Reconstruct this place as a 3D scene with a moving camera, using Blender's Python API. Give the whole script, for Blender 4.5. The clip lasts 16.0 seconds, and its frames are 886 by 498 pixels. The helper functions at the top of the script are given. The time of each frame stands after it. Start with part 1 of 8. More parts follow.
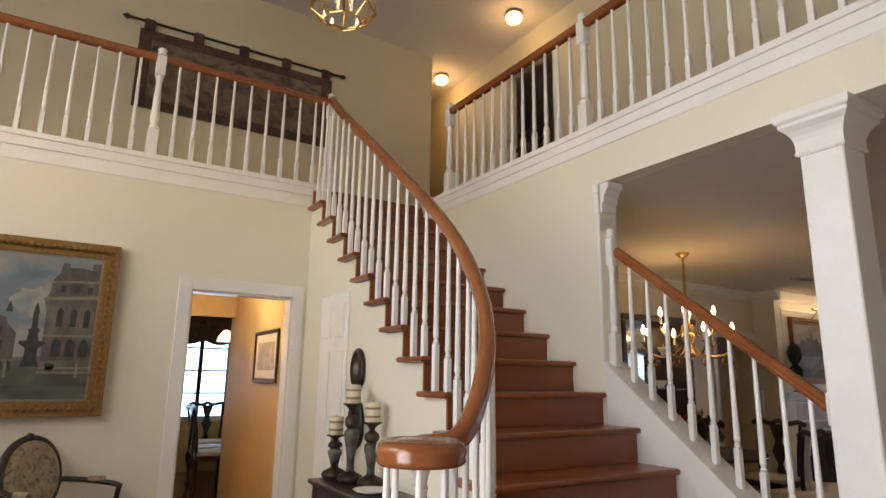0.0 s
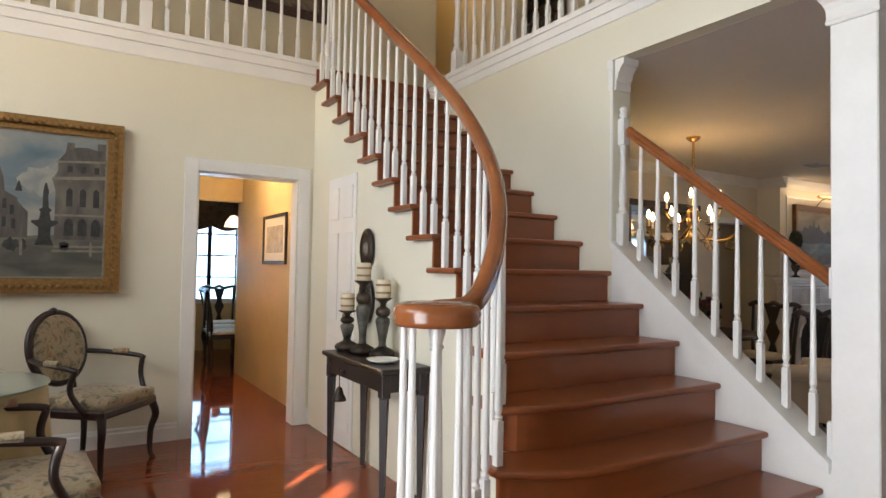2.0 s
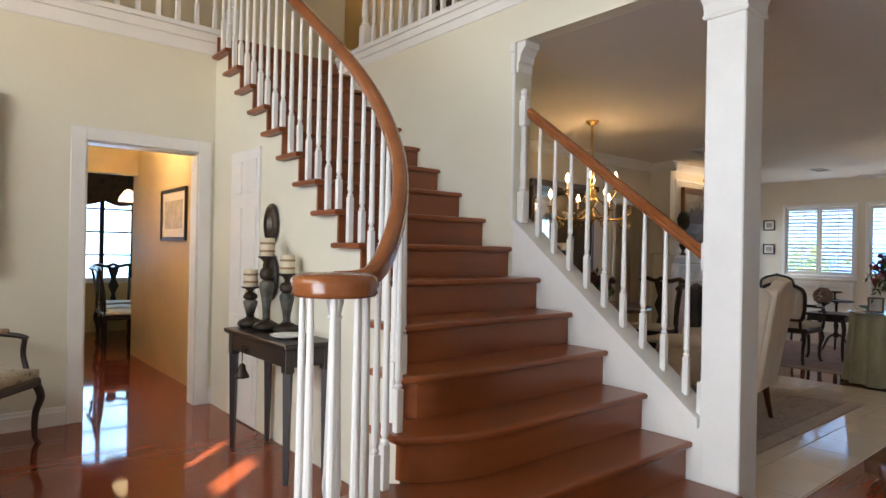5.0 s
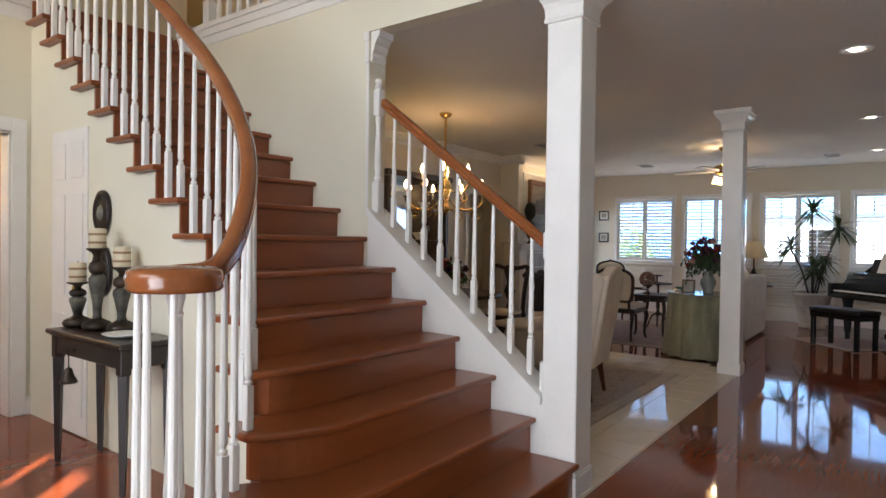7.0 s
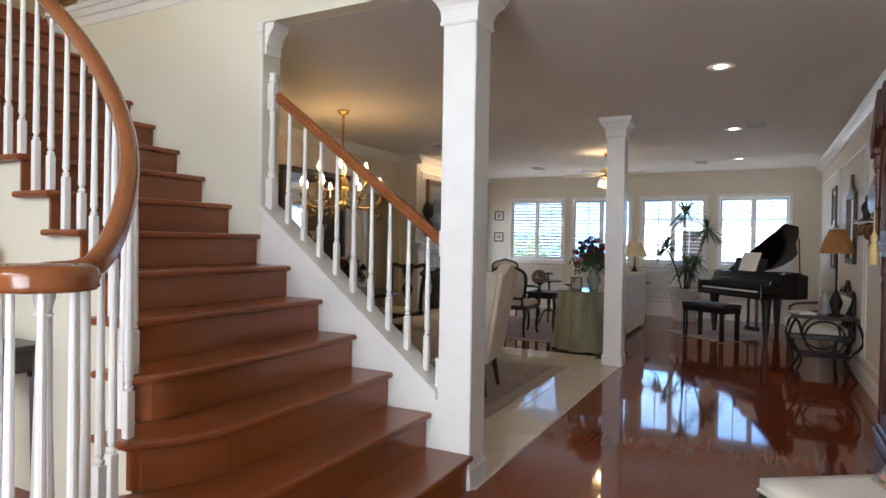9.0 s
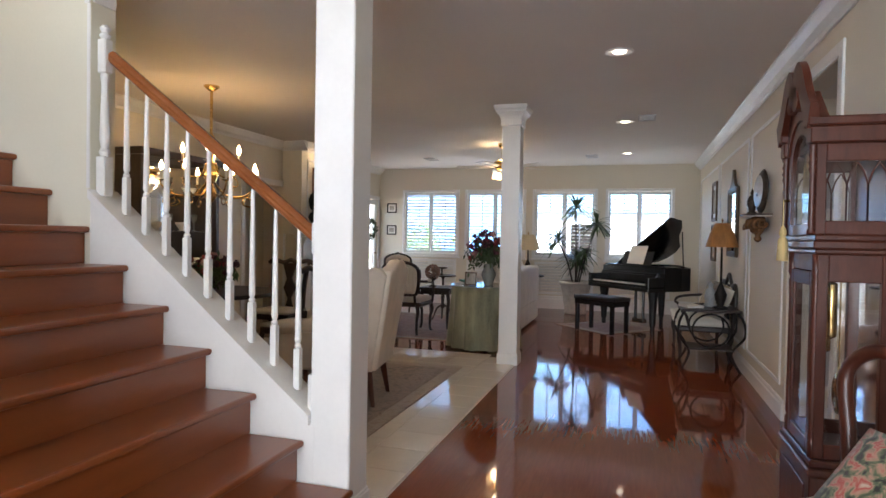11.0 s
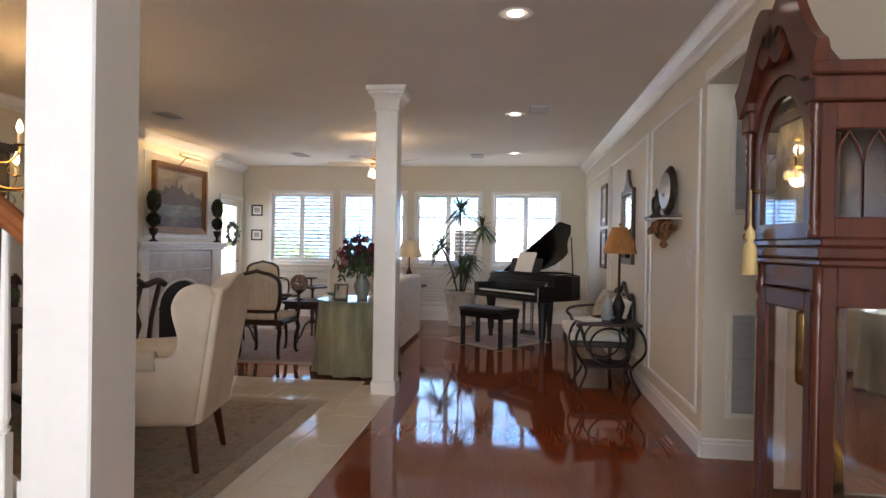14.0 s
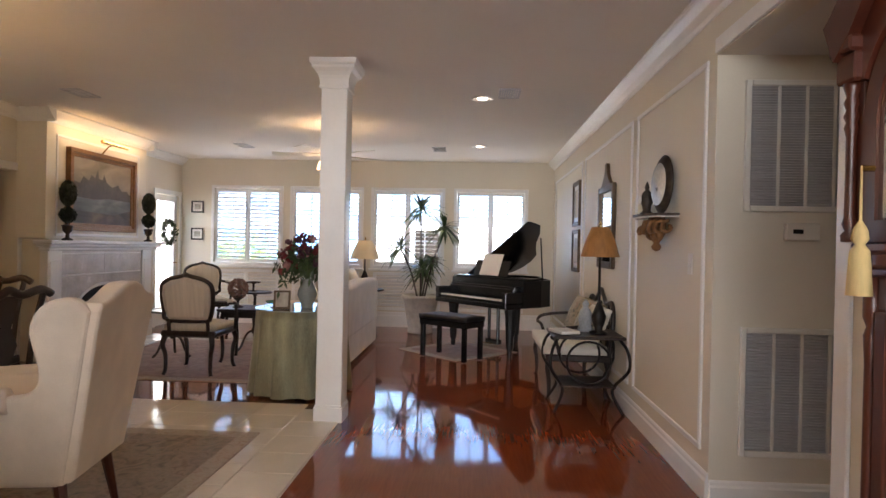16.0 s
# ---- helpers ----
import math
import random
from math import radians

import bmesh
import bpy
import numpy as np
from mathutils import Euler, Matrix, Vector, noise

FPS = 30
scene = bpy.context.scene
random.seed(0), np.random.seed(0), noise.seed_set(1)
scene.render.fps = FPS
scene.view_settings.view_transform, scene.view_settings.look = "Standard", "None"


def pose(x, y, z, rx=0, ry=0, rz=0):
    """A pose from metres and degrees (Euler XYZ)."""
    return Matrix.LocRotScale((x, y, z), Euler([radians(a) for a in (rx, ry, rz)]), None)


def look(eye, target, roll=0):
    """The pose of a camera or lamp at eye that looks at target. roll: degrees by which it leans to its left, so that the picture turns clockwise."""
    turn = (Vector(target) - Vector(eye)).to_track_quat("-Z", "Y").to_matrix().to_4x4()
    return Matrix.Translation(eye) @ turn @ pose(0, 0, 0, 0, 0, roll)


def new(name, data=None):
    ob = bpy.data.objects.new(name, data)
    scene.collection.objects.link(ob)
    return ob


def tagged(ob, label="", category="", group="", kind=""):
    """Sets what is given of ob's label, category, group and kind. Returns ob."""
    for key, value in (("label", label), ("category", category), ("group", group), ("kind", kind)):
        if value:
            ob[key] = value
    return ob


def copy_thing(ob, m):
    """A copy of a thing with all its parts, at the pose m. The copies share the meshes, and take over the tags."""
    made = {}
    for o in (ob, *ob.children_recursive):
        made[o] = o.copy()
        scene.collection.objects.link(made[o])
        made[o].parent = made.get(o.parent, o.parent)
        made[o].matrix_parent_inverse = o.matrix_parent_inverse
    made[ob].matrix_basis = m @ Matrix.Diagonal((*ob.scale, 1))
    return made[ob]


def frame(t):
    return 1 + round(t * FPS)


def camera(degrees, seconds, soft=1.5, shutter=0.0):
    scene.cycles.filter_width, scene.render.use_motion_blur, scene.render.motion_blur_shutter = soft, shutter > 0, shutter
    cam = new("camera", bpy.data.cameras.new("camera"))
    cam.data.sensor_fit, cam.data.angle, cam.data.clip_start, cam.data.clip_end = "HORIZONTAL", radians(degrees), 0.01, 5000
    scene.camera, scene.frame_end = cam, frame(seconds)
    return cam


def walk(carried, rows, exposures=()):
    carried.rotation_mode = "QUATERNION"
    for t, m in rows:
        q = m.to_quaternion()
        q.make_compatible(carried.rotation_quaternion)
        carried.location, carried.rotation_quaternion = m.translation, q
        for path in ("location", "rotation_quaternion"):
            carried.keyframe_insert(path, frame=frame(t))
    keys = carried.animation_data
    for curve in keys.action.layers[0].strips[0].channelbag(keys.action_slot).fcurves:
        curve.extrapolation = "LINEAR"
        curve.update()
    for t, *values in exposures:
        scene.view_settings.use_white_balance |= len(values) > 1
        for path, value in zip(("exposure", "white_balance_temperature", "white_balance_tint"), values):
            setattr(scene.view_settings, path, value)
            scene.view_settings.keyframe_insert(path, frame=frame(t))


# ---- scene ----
cam = camera(72.0, 16.0)
# seconds, eye x y z, yaw, pitch, roll
ROWS = [
    (0.0, 0.022, 0.079, 1.374, -32.02, 12.04, -0.81),
    (0.5, 0.012, 0.085, 1.359, -31.96, 8.73, -1.07),
    (1.0, 0.005, 0.099, 1.341, -31.86, 5.85, -1.28),
    (1.5, -0.002, 0.107, 1.320, -31.88, 3.58, -1.63),
    (2.0, -0.003, 0.111, 1.302, -31.81, 1.88, -1.00),
    (2.5, -0.009, 0.103, 1.291, -32.13, 0.82, -0.81),
    (3.0, -0.009, 0.093, 1.280, -32.82, 0.39, -0.62),
    (5.5, 0.005, 0.035, 1.279, -43.00, -0.10, -1.11),
    (6.0, 0.003, 0.035, 1.289, -46.51, -0.45, -0.96),
    (6.5, 0.005, 0.030, 1.290, -50.06, -0.65, -0.75),
    (7.0, 0.010, 0.021, 1.284, -53.24, -0.70, -0.76),
    (7.5, 0.009, 0.021, 1.286, -56.23, -0.77, -1.03),
    (8.0, 0.012, 0.011, 1.284, -58.55, -0.71, -1.20),
    (8.5, 0.016, 0.005, 1.282, -60.66, -0.63, -1.11),
    (9.0, -0.000, 0.000, 1.277, -62.70, -0.62, -0.96),
    (11.5, 0.633, 0.180, 1.287, -75.04, -1.18, -0.57),
    (12.0, 0.796, 0.204, 1.290, -77.25, -1.20, -0.19),
    (12.5, 0.975, 0.180, 1.295, -78.71, -1.19, -0.88),
    (13.0, 1.139, 0.182, 1.292, -80.11, -0.90, -0.96),
    (13.5, 1.291, 0.216, 1.288, -81.76, -0.62, -1.05),
    (14.0, 1.449, 0.259, 1.284, -83.37, -0.37, -0.92),
    (14.5, 1.657, 0.240, 1.291, -84.23, -0.15, -0.33),
    (15.0, 1.842, 0.225, 1.292, -84.81, -0.07, -0.84),
    (15.5, 1.990, 0.257, 1.284, -85.86, -0.02, -1.29),
    (16.0, 2.177, 0.312, 1.290, -87.03, -0.25, -1.19),
]
# seconds, stops, kelvin, tint
EXPOSURES = [(0.0, 2.9, 6950, 15), (1.0, 3.0, 6600, 12), (3.0, 3.14, 6450, 12), (5.5, 3.05, 6400, 13), (7.0, 3.02, 6350, 14), (8.5, 3.18, 6250, 13), (9.0, 3.25, 6250, 13), (11.5, 3.36, 6300, 14), (14.0, 3.5, 6650, 15), (15.0, 3.48, 6900, 19), (16.0, 3.66, 6900, 19)]
walk(cam, [(t, pose(x, y, z, 90 + pitch, roll, yaw)) for t, x, y, z, yaw, pitch, roll in ROWS], EXPOSURES)

# ---- world and lights ----
SUN_AZ, SUN_EL = 227.8, 22.0          # the sun stands behind the front door, over the forecourt
world = bpy.data.worlds.new("sky")
scene.world = world
world.use_nodes = True
wn = world.node_tree
sky = wn.nodes.new("ShaderNodeTexSky")
sky.sky_type = "NISHITA"
sky.sun_disc = False
sky.sun_elevation = radians(SUN_EL)
sky.sun_rotation = radians(SUN_AZ)
wn.nodes["Background"].inputs["Strength"].default_value = 0.05
wn.links.new(sky.outputs["Color"], wn.nodes["Background"].inputs["Color"])


INDOOR = 0.075                         # level of every lamp beside the sun


def lamp(name, kind, m, energy, color, **more):
    data = bpy.data.lights.new(name, kind)
    data.energy, data.color = energy * (1 if kind == "SUN" else INDOOR), color
    if kind == "AREA":
        data.shape = "RECTANGLE"
        data.size, data.size_y = more["size"], more["size_y"]
    if kind == "SUN":
        data.angle = radians(more["angle"])
    if kind in ("POINT", "SPOT"):
        data.shadow_soft_size = more["radius"]
    if kind == "SPOT":
        data.spot_size, data.spot_blend = radians(more["cone"]), 0.6
    ob = new(name, data)
    ob.matrix_world = m
    return ob


sun_dir = Vector((math.sin(radians(SUN_AZ)) * math.cos(radians(SUN_EL)), math.cos(radians(SUN_AZ)) * math.cos(radians(SUN_EL)), math.sin(radians(SUN_EL))))
lamp("sun", "SUN", look(sun_dir * 30, (0, 0, 0)), 5.0, (1.0, 0.93, 0.82), angle=0.5)
# daylight in the front window opening
lamp("front_window_daylight", "AREA", look((-2.74, 2.4, 3.1), (2.0, 2.4, 2.0)), 132, (0.95, 0.97, 1.0), size=3.8, size_y=1.1)
# added low fill before the closed front wall, for stair and ceiling
low_fill = lamp("front_low_fill", "AREA", look((-2.72, 0.75, 1.15), (3.0, 1.0, 1.2)), 92, (0.88, 0.945, 1.0), size=2.6, size_y=1.9)
low_fill.data.spread = radians(100)
# added fill aimed upwards from the garden wall to brighten the ceiling
up = lamp("garden_ceiling_fill", "AREA", look((11.70, 2.0, 1.5), (11.10, 2.0, 2.55)), 19, (1.0, 0.95, 0.88), size=5.4, size_y=0.9)
up.data.spread = radians(110)

WARM = (1.0, 0.62, 0.28)

# ---- materials ----
def material(name, color, rough=0.5, metal=0.0, vary=0.06, scale=3.0, fine=60.0, bump=0.05, coat=0.0, sheen=0.0, stretch=(1, 1, 1), second=None, rough_vary=0.08, spec=0.5):
    """Colour with a broad and a fine variation, uneven gloss and a fine relief."""
    m = bpy.data.materials.new(name)
    m.use_nodes = True
    n, l = m.node_tree.nodes, m.node_tree.links
    b = n["Principled BSDF"]
    tc = n.new("ShaderNodeTexCoord")
    mp = n.new("ShaderNodeMapping")
    mp.inputs["Scale"].default_value = stretch
    l.new(tc.outputs["Object"], mp.inputs["Vector"])
    broad = n.new("ShaderNodeTexNoise")
    broad.inputs["Scale"].default_value = scale
    broad.inputs["Detail"].default_value = 4
    grain = n.new("ShaderNodeTexNoise")
    grain.inputs["Scale"].default_value = fine
    grain.inputs["Detail"].default_value = 3
    for t in (broad, grain):
        l.new(mp.outputs["Vector"], t.inputs["Vector"])
    info = n.new("ShaderNodeObjectInfo")
    add = n.new("ShaderNodeMath")
    add.operation = "ADD"
    l.new(broad.outputs["Fac"], add.inputs[0])
    mul = n.new("ShaderNodeMath")
    mul.operation = "MULTIPLY"
    mul.inputs[1].default_value = 0.35
    l.new(grain.outputs["Fac"], mul.inputs[0])
    l.new(mul.outputs[0], add.inputs[1])
    ramp = n.new("ShaderNodeValToRGB")
    dark = tuple(c * (1 - 2.2 * vary) for c in color)
    light = tuple(min(1, c * (1 + 2.0 * vary)) for c in (second or color))
    ramp.color_ramp.elements[0].position, ramp.color_ramp.elements[1].position = 0.42, 0.95
    ramp.color_ramp.elements[0].color, ramp.color_ramp.elements[1].color = (*dark, 1), (*light, 1)
    l.new(add.outputs[0], ramp.inputs["Fac"])
    hsv = n.new("ShaderNodeHueSaturation")
    rnd = n.new("ShaderNodeMapRange")
    rnd.inputs["To Min"].default_value, rnd.inputs["To Max"].default_value = 1 - vary, 1 + vary
    l.new(info.outputs["Random"], rnd.inputs["Value"])
    l.new(rnd.outputs["Result"], hsv.inputs["Value"])
    l.new(ramp.outputs["Color"], hsv.inputs["Color"])
    l.new(hsv.outputs["Color"], b.inputs["Base Color"])
    rr = n.new("ShaderNodeMapRange")
    rr.inputs["To Min"].default_value, rr.inputs["To Max"].default_value = max(0.02, rough - rough_vary), min(1, rough + rough_vary)
    l.new(broad.outputs["Fac"], rr.inputs["Value"])
    l.new(rr.outputs["Result"], b.inputs["Roughness"])
    b.inputs["Metallic"].default_value = metal
    b.inputs["Specular IOR Level"].default_value = spec
    b.inputs["Coat Weight"].default_value = coat
    b.inputs["Coat Roughness"].default_value = 0.06
    b.inputs["Sheen Weight"].default_value = sheen
    bp = n.new("ShaderNodeBump")
    bp.inputs["Strength"].default_value = bump
    bp.inputs["Distance"].default_value = 0.01
    l.new(grain.outputs["Fac"], bp.inputs["Height"])
    l.new(bp.outputs["Normal"], b.inputs["Normal"])
    return m


def glow(name, color, strength):
    m = bpy.data.materials.new(name)
    m.use_nodes = True
    b = m.node_tree.nodes["Principled BSDF"]
    b.inputs["Base Color"].default_value = (*color, 1)
    b.inputs["Emission Color"].default_value = (*color, 1)
    b.inputs["Emission Strength"].default_value = strength * INDOOR
    return m


def clear_glass(name, tint=(1, 1, 1), rough=0.0):
    m = bpy.data.materials.new(name)
    m.use_nodes = True
    n, l = m.node_tree.nodes, m.node_tree.links
    out = n["Material Output"]
    n.remove(n["Principled BSDF"])
    tr, gl, mix, fr = (n.new("ShaderNodeBsdfTransparent"), n.new("ShaderNodeBsdfGlossy"), n.new("ShaderNodeMixShader"), n.new("ShaderNodeFresnel"))
    tr.inputs["Color"].default_value = (*tint, 1)
    gl.inputs["Roughness"].default_value = rough
    fr.inputs["IOR"].default_value = 1.5
    cap_gloss = n.new("ShaderNodeMath")
    cap_gloss.operation = "MINIMUM"
    cap_gloss.inputs[1].default_value = 0.14
    l.new(fr.outputs[0], cap_gloss.inputs[0])
    l.new(cap_gloss.outputs[0], mix.inputs["Fac"])
    l.new(tr.outputs[0], mix.inputs[1])
    l.new(gl.outputs[0], mix.inputs[2])
    l.new(mix.outputs[0], out.inputs["Surface"])
    return m


def planks(name, a, b_col, width=0.083, length=1.1, rough=0.05):
    """Glossy strip flooring laid along x."""
    m = bpy.data.materials.new(name)
    m.use_nodes = True
    n, l = m.node_tree.nodes, m.node_tree.links
    b = n["Principled BSDF"]
    tc = n.new("ShaderNodeTexCoord")
    br = n.new("ShaderNodeTexBrick")
    br.inputs["Scale"].default_value = 1.0
    br.inputs["Brick Width"].default_value = length
    br.inputs["Row Height"].default_value = width
    br.inputs["Mortar Size"].default_value = 0.0
    br.inputs["Mortar Smooth"].default_value = 0.3
    br.offset_frequency, br.offset = 3, 0.37
    br.inputs["Color1"].default_value, br.inputs["Color2"].default_value = (*a, 1), (*b_col, 1)
    br.inputs["Mortar"].default_value = (*(c * 0.75 for c in a), 1)
    l.new(tc.outputs["Object"], br.inputs["Vector"])
    mp = n.new("ShaderNodeMapping")
    mp.inputs["Scale"].default_value = (2.0, 26.0, 1)
    l.new(tc.outputs["Object"], mp.inputs["Vector"])
    ns = n.new("ShaderNodeTexNoise")
    ns.inputs["Scale"].default_value, ns.inputs["Detail"].default_value = 2.5, 6
    l.new(mp.outputs[0], ns.inputs["Vector"])
    mx = n.new("ShaderNodeMix")
    mx.data_type, mx.blend_type = "RGBA", "MULTIPLY"
    mx.inputs["Factor"].default_value = 0.5
    ramp = n.new("ShaderNodeValToRGB")
    ramp.color_ramp.elements[0].color, ramp.color_ramp.elements[1].color = (0.72, 0.68, 0.66, 1), (1.12, 1.1, 1.08, 1)
    ramp.color_ramp.elements[0].position, ramp.color_ramp.elements[1].position = 0.3, 0.7
    l.new(ns.outputs["Fac"], ramp.inputs["Fac"])
    l.new(br.outputs["Color"], mx.inputs[6])
    l.new(ramp.outputs["Color"], mx.inputs[7])
    l.new(mx.outputs[2], b.inputs["Base Color"])
    wide = n.new("ShaderNodeTexNoise")
    wide.inputs["Scale"].default_value, wide.inputs["Detail"].default_value = 1.3, 3
    l.new(tc.outputs["Object"], wide.inputs["Vector"])
    rr = n.new("ShaderNodeMapRange")
    rr.inputs["To Min"].default_value, rr.inputs["To Max"].default_value = rough * 0.6, rough * 1.5
    l.new(wide.outputs["Fac"], rr.inputs["Value"])
    l.new(rr.outputs[0], b.inputs["Roughness"])
    b.inputs["Specular IOR Level"].default_value = 0.5
    return m


def patches(name, colors, scale, rough=0.85, bump=0.15, distort=1.0, detail=3.0, sheen=0.3, stretch=(1, 1, 1), stops=None):
    """A woven or painted surface with several colours in soft patches."""
    m = bpy.data.materials.new(name)
    m.use_nodes = True
    n, l = m.node_tree.nodes, m.node_tree.links
    b = n["Principled BSDF"]
    tc, mp = n.new("ShaderNodeTexCoord"), n.new("ShaderNodeMapping")
    mp.inputs["Scale"].default_value = stretch
    l.new(tc.outputs["Object"], mp.inputs["Vector"])
    ns = n.new("ShaderNodeTexNoise")
    ns.inputs["Scale"].default_value, ns.inputs["Detail"].default_value, ns.inputs["Distortion"].default_value = scale, detail, distort
    l.new(mp.outputs[0], ns.inputs["Vector"])
    ramp = n.new("ShaderNodeValToRGB")
    e = ramp.color_ramp.elements
    while len(e) < len(colors):
        e.new(0.5)
    for i, c in enumerate(colors):
        e[i].position = stops[i] if stops else 0.3 + 0.4 * i / (len(colors) - 1)
        e[i].color = (*c, 1)
    l.new(ns.outputs["Fac"], ramp.inputs["Fac"])
    l.new(ramp.outputs["Color"], b.inputs["Base Color"])
    b.inputs["Roughness"].default_value = rough
    b.inputs["Sheen Weight"].default_value = sheen
    wv = n.new("ShaderNodeTexNoise")
    wv.inputs["Scale"].default_value = 220
    l.new(tc.outputs["Object"], wv.inputs["Vector"])
    bp = n.new("ShaderNodeBump")
    bp.inputs["Strength"].default_value, bp.inputs["Distance"].default_value = bump, 0.004
    l.new(wv.outputs["Fac"], bp.inputs["Height"])
    l.new(bp.outputs["Normal"], b.inputs["Normal"])
    return m


cream_wall = material("cream_wall_paint", (0.74, 0.72, 0.60), 0.6, vary=0.02, scale=1.2, fine=90, bump=0.06)
hall_wall = material("pale_wall_paint", (0.72, 0.67, 0.56), 0.6, vary=0.02, scale=1.2, fine=90, bump=0.06)
yellow_wall = material("golden_wall_paint", (0.66, 0.51, 0.27), 0.6, vary=0.05, scale=2.0, fine=90, bump=0.06)
upper_wall = material("upper_wall_paint", (0.68, 0.62, 0.45), 0.6, vary=0.02, scale=1.0, fine=90, bump=0.05)
ceiling_paint = material("ceiling_paint", (0.72, 0.69, 0.64), 0.75, vary=0.02, scale=1.0, fine=140, bump=0.12)
white_trim = material("white_gloss_trim", (0.80, 0.80, 0.78), 0.35, vary=0.02, scale=4, fine=40, bump=0.03)
cherry_floor = planks("cherry_strip_floor", (0.228, 0.052, 0.0188), (0.210, 0.048, 0.0172))
stair_wood = material("stair_cherry", (0.215, 0.056, 0.0152), 0.3, vary=0.04, scale=1.6, fine=30, bump=0.012, coat=0.15, stretch=(1, 8, 8), second=(0.245, 0.068, 0.0185), rough_vary=0.03)
rail_wood = material("handrail_wood", (0.25, 0.078, 0.022), 0.24, vary=0.05, scale=3, fine=40, bump=0.02, coat=0.4, stretch=(2, 1, 2), second=(0.30, 0.10, 0.03))
dark_wood = material("dark_walnut", (0.020, 0.011, 0.009), 0.34, vary=0.2, scale=5, fine=50, bump=0.04, coat=0.1, stretch=(6, 6, 1))
mahogany = material("clock_mahogany", (0.070, 0.0165, 0.008), 0.36, vary=0.14, scale=3, fine=45, bump=0.03, coat=0.12, stretch=(5, 5, 1), second=(0.080, 0.020, 0.010))
ivory_tile = material("ivory_tile", (0.74, 0.69, 0.61), 0.08, vary=0.02, scale=6, fine=40, bump=0.015, rough_vary=0.03)
grout = material("pale_grout", (0.70, 0.65, 0.57), 0.5, vary=0.05)
cream_fabric = material("cream_upholstery", (0.70, 0.61, 0.50), 0.85, vary=0.05, scale=7, fine=220, bump=0.2, sheen=0.3)
white_fabric = material("white_cotton", (0.74, 0.70, 0.62), 0.85, vary=0.05, scale=5, fine=240, bump=0.2, sheen=0.3)
black_lacquer = material("black_lacquer", (0.006, 0.006, 0.007), 0.22, vary=0.1, coat=0.1, bump=0.0, spec=0.35)
black_leather = material("black_leather", (0.012, 0.011, 0.011), 0.4, vary=0.15, fine=130, bump=0.2)
brass = material("brass", (0.62, 0.42, 0.16), 0.22, metal=1.0, vary=0.12, scale=12, bump=0.02)
gilt = material("gilt_wood", (0.30, 0.17, 0.05), 0.42, metal=0.6, vary=0.16, scale=45, fine=160, bump=0.6)
bronze = material("aged_bronze", (0.05, 0.036, 0.026), 0.45, metal=0.5, vary=0.25, scale=14, fine=60, bump=0.2)
iron = material("dark_iron", (0.015, 0.013, 0.012), 0.45, metal=0.6, vary=0.15, bump=0.05)
mirror_glass = material("mirror_silver", (0.9, 0.9, 0.9), 0.02, metal=1.0, vary=0.0, bump=0.0, rough_vary=0.01)
pane_glass = clear_glass("window_glass")
bulb_glow = glow("flame_bulb_glow", (1.0, 0.66, 0.30), 60)
downlight_glow = glow("downlight_glow", (1.0, 0.88, 0.7), 14)
shade_glow = glow("frosted_lamp_glow", (1.0, 0.72, 0.36), 5)
grille_grey = material("grille_grey", (0.50, 0.50, 0.51), 0.5, vary=0.05)
plastic = material("pale_plastic", (0.72, 0.70, 0.64), 0.4, vary=0.02, bump=0.01)

# ---- mesh helpers ----
def thing(name, label, category, at=(0, 0, 0), rz=0.0, group="", kind=""):
    ob = new(name)
    ob.empty_display_size = 0.1
    ob.matrix_basis = pose(*at, 0, 0, rz)
    return tagged(ob, label, category, group, kind)


def part(name, bm, mat, parent=None, label="", smooth=False):
    me = bpy.data.meshes.new(name)
    if smooth:
        for f in bm.faces:
            f.smooth = True
    bm.to_mesh(me)
    bm.free()
    for m in (mat if isinstance(mat, (list, tuple)) else [mat]):
        me.materials.append(m)
    ob = new(name, me)
    if parent:
        ob.parent = parent
    return tagged(ob, label)


def again(ob, name, parent, m):
    """Another object on the same mesh."""
    o = new(name, ob.data)
    o.parent = parent
    o.matrix_basis = m
    return o


def structure(name, bm, mat, label, category=""):
    return tagged(part(name, bm, mat), label, category or name.split("_")[0], kind="structure")


def box(bm, x0, x1, y0, y1, z0, z1, bevel=0.0, seg=1):
    r = bmesh.ops.create_cube(bm, size=1.0, matrix=Matrix.LocRotScale(((x0 + x1) / 2, (y0 + y1) / 2, (z0 + z1) / 2), None, (abs(x1 - x0), abs(y1 - y0), abs(z1 - z0))))
    if bevel:
        vs = set(r["verts"])
        es = [e for e in bm.edges if e.verts[0] in vs and e.verts[1] in vs]
        bmesh.ops.bevel(bm, geom=es, offset=bevel, segments=seg, affect="EDGES", profile=0.5)
    return bm


def boxes(*rows, bevel=0.0):
    bm = bmesh.new()
    for r in rows:
        box(bm, *r, bevel=bevel)
    return bm


def lathe(bm, profile, segs=16, m=None, cap=True):
    """Turns a profile of (radius, height) about z."""
    m = m or Matrix()
    rings = []
    for r, z in profile:
        rings.append([bm.verts.new(m @ Vector((max(r, 1e-4) * math.cos(2 * math.pi * i / segs), max(r, 1e-4) * math.sin(2 * math.pi * i / segs), z))) for i in range(segs)])
    for a, b in zip(rings, rings[1:]):
        for i in range(segs):
            bm.faces.new((a[i], a[(i + 1) % segs], b[(i + 1) % segs], b[i]))
    if cap:
        bm.faces.new(list(reversed(rings[0])))
        bm.faces.new(rings[-1])
    return bm


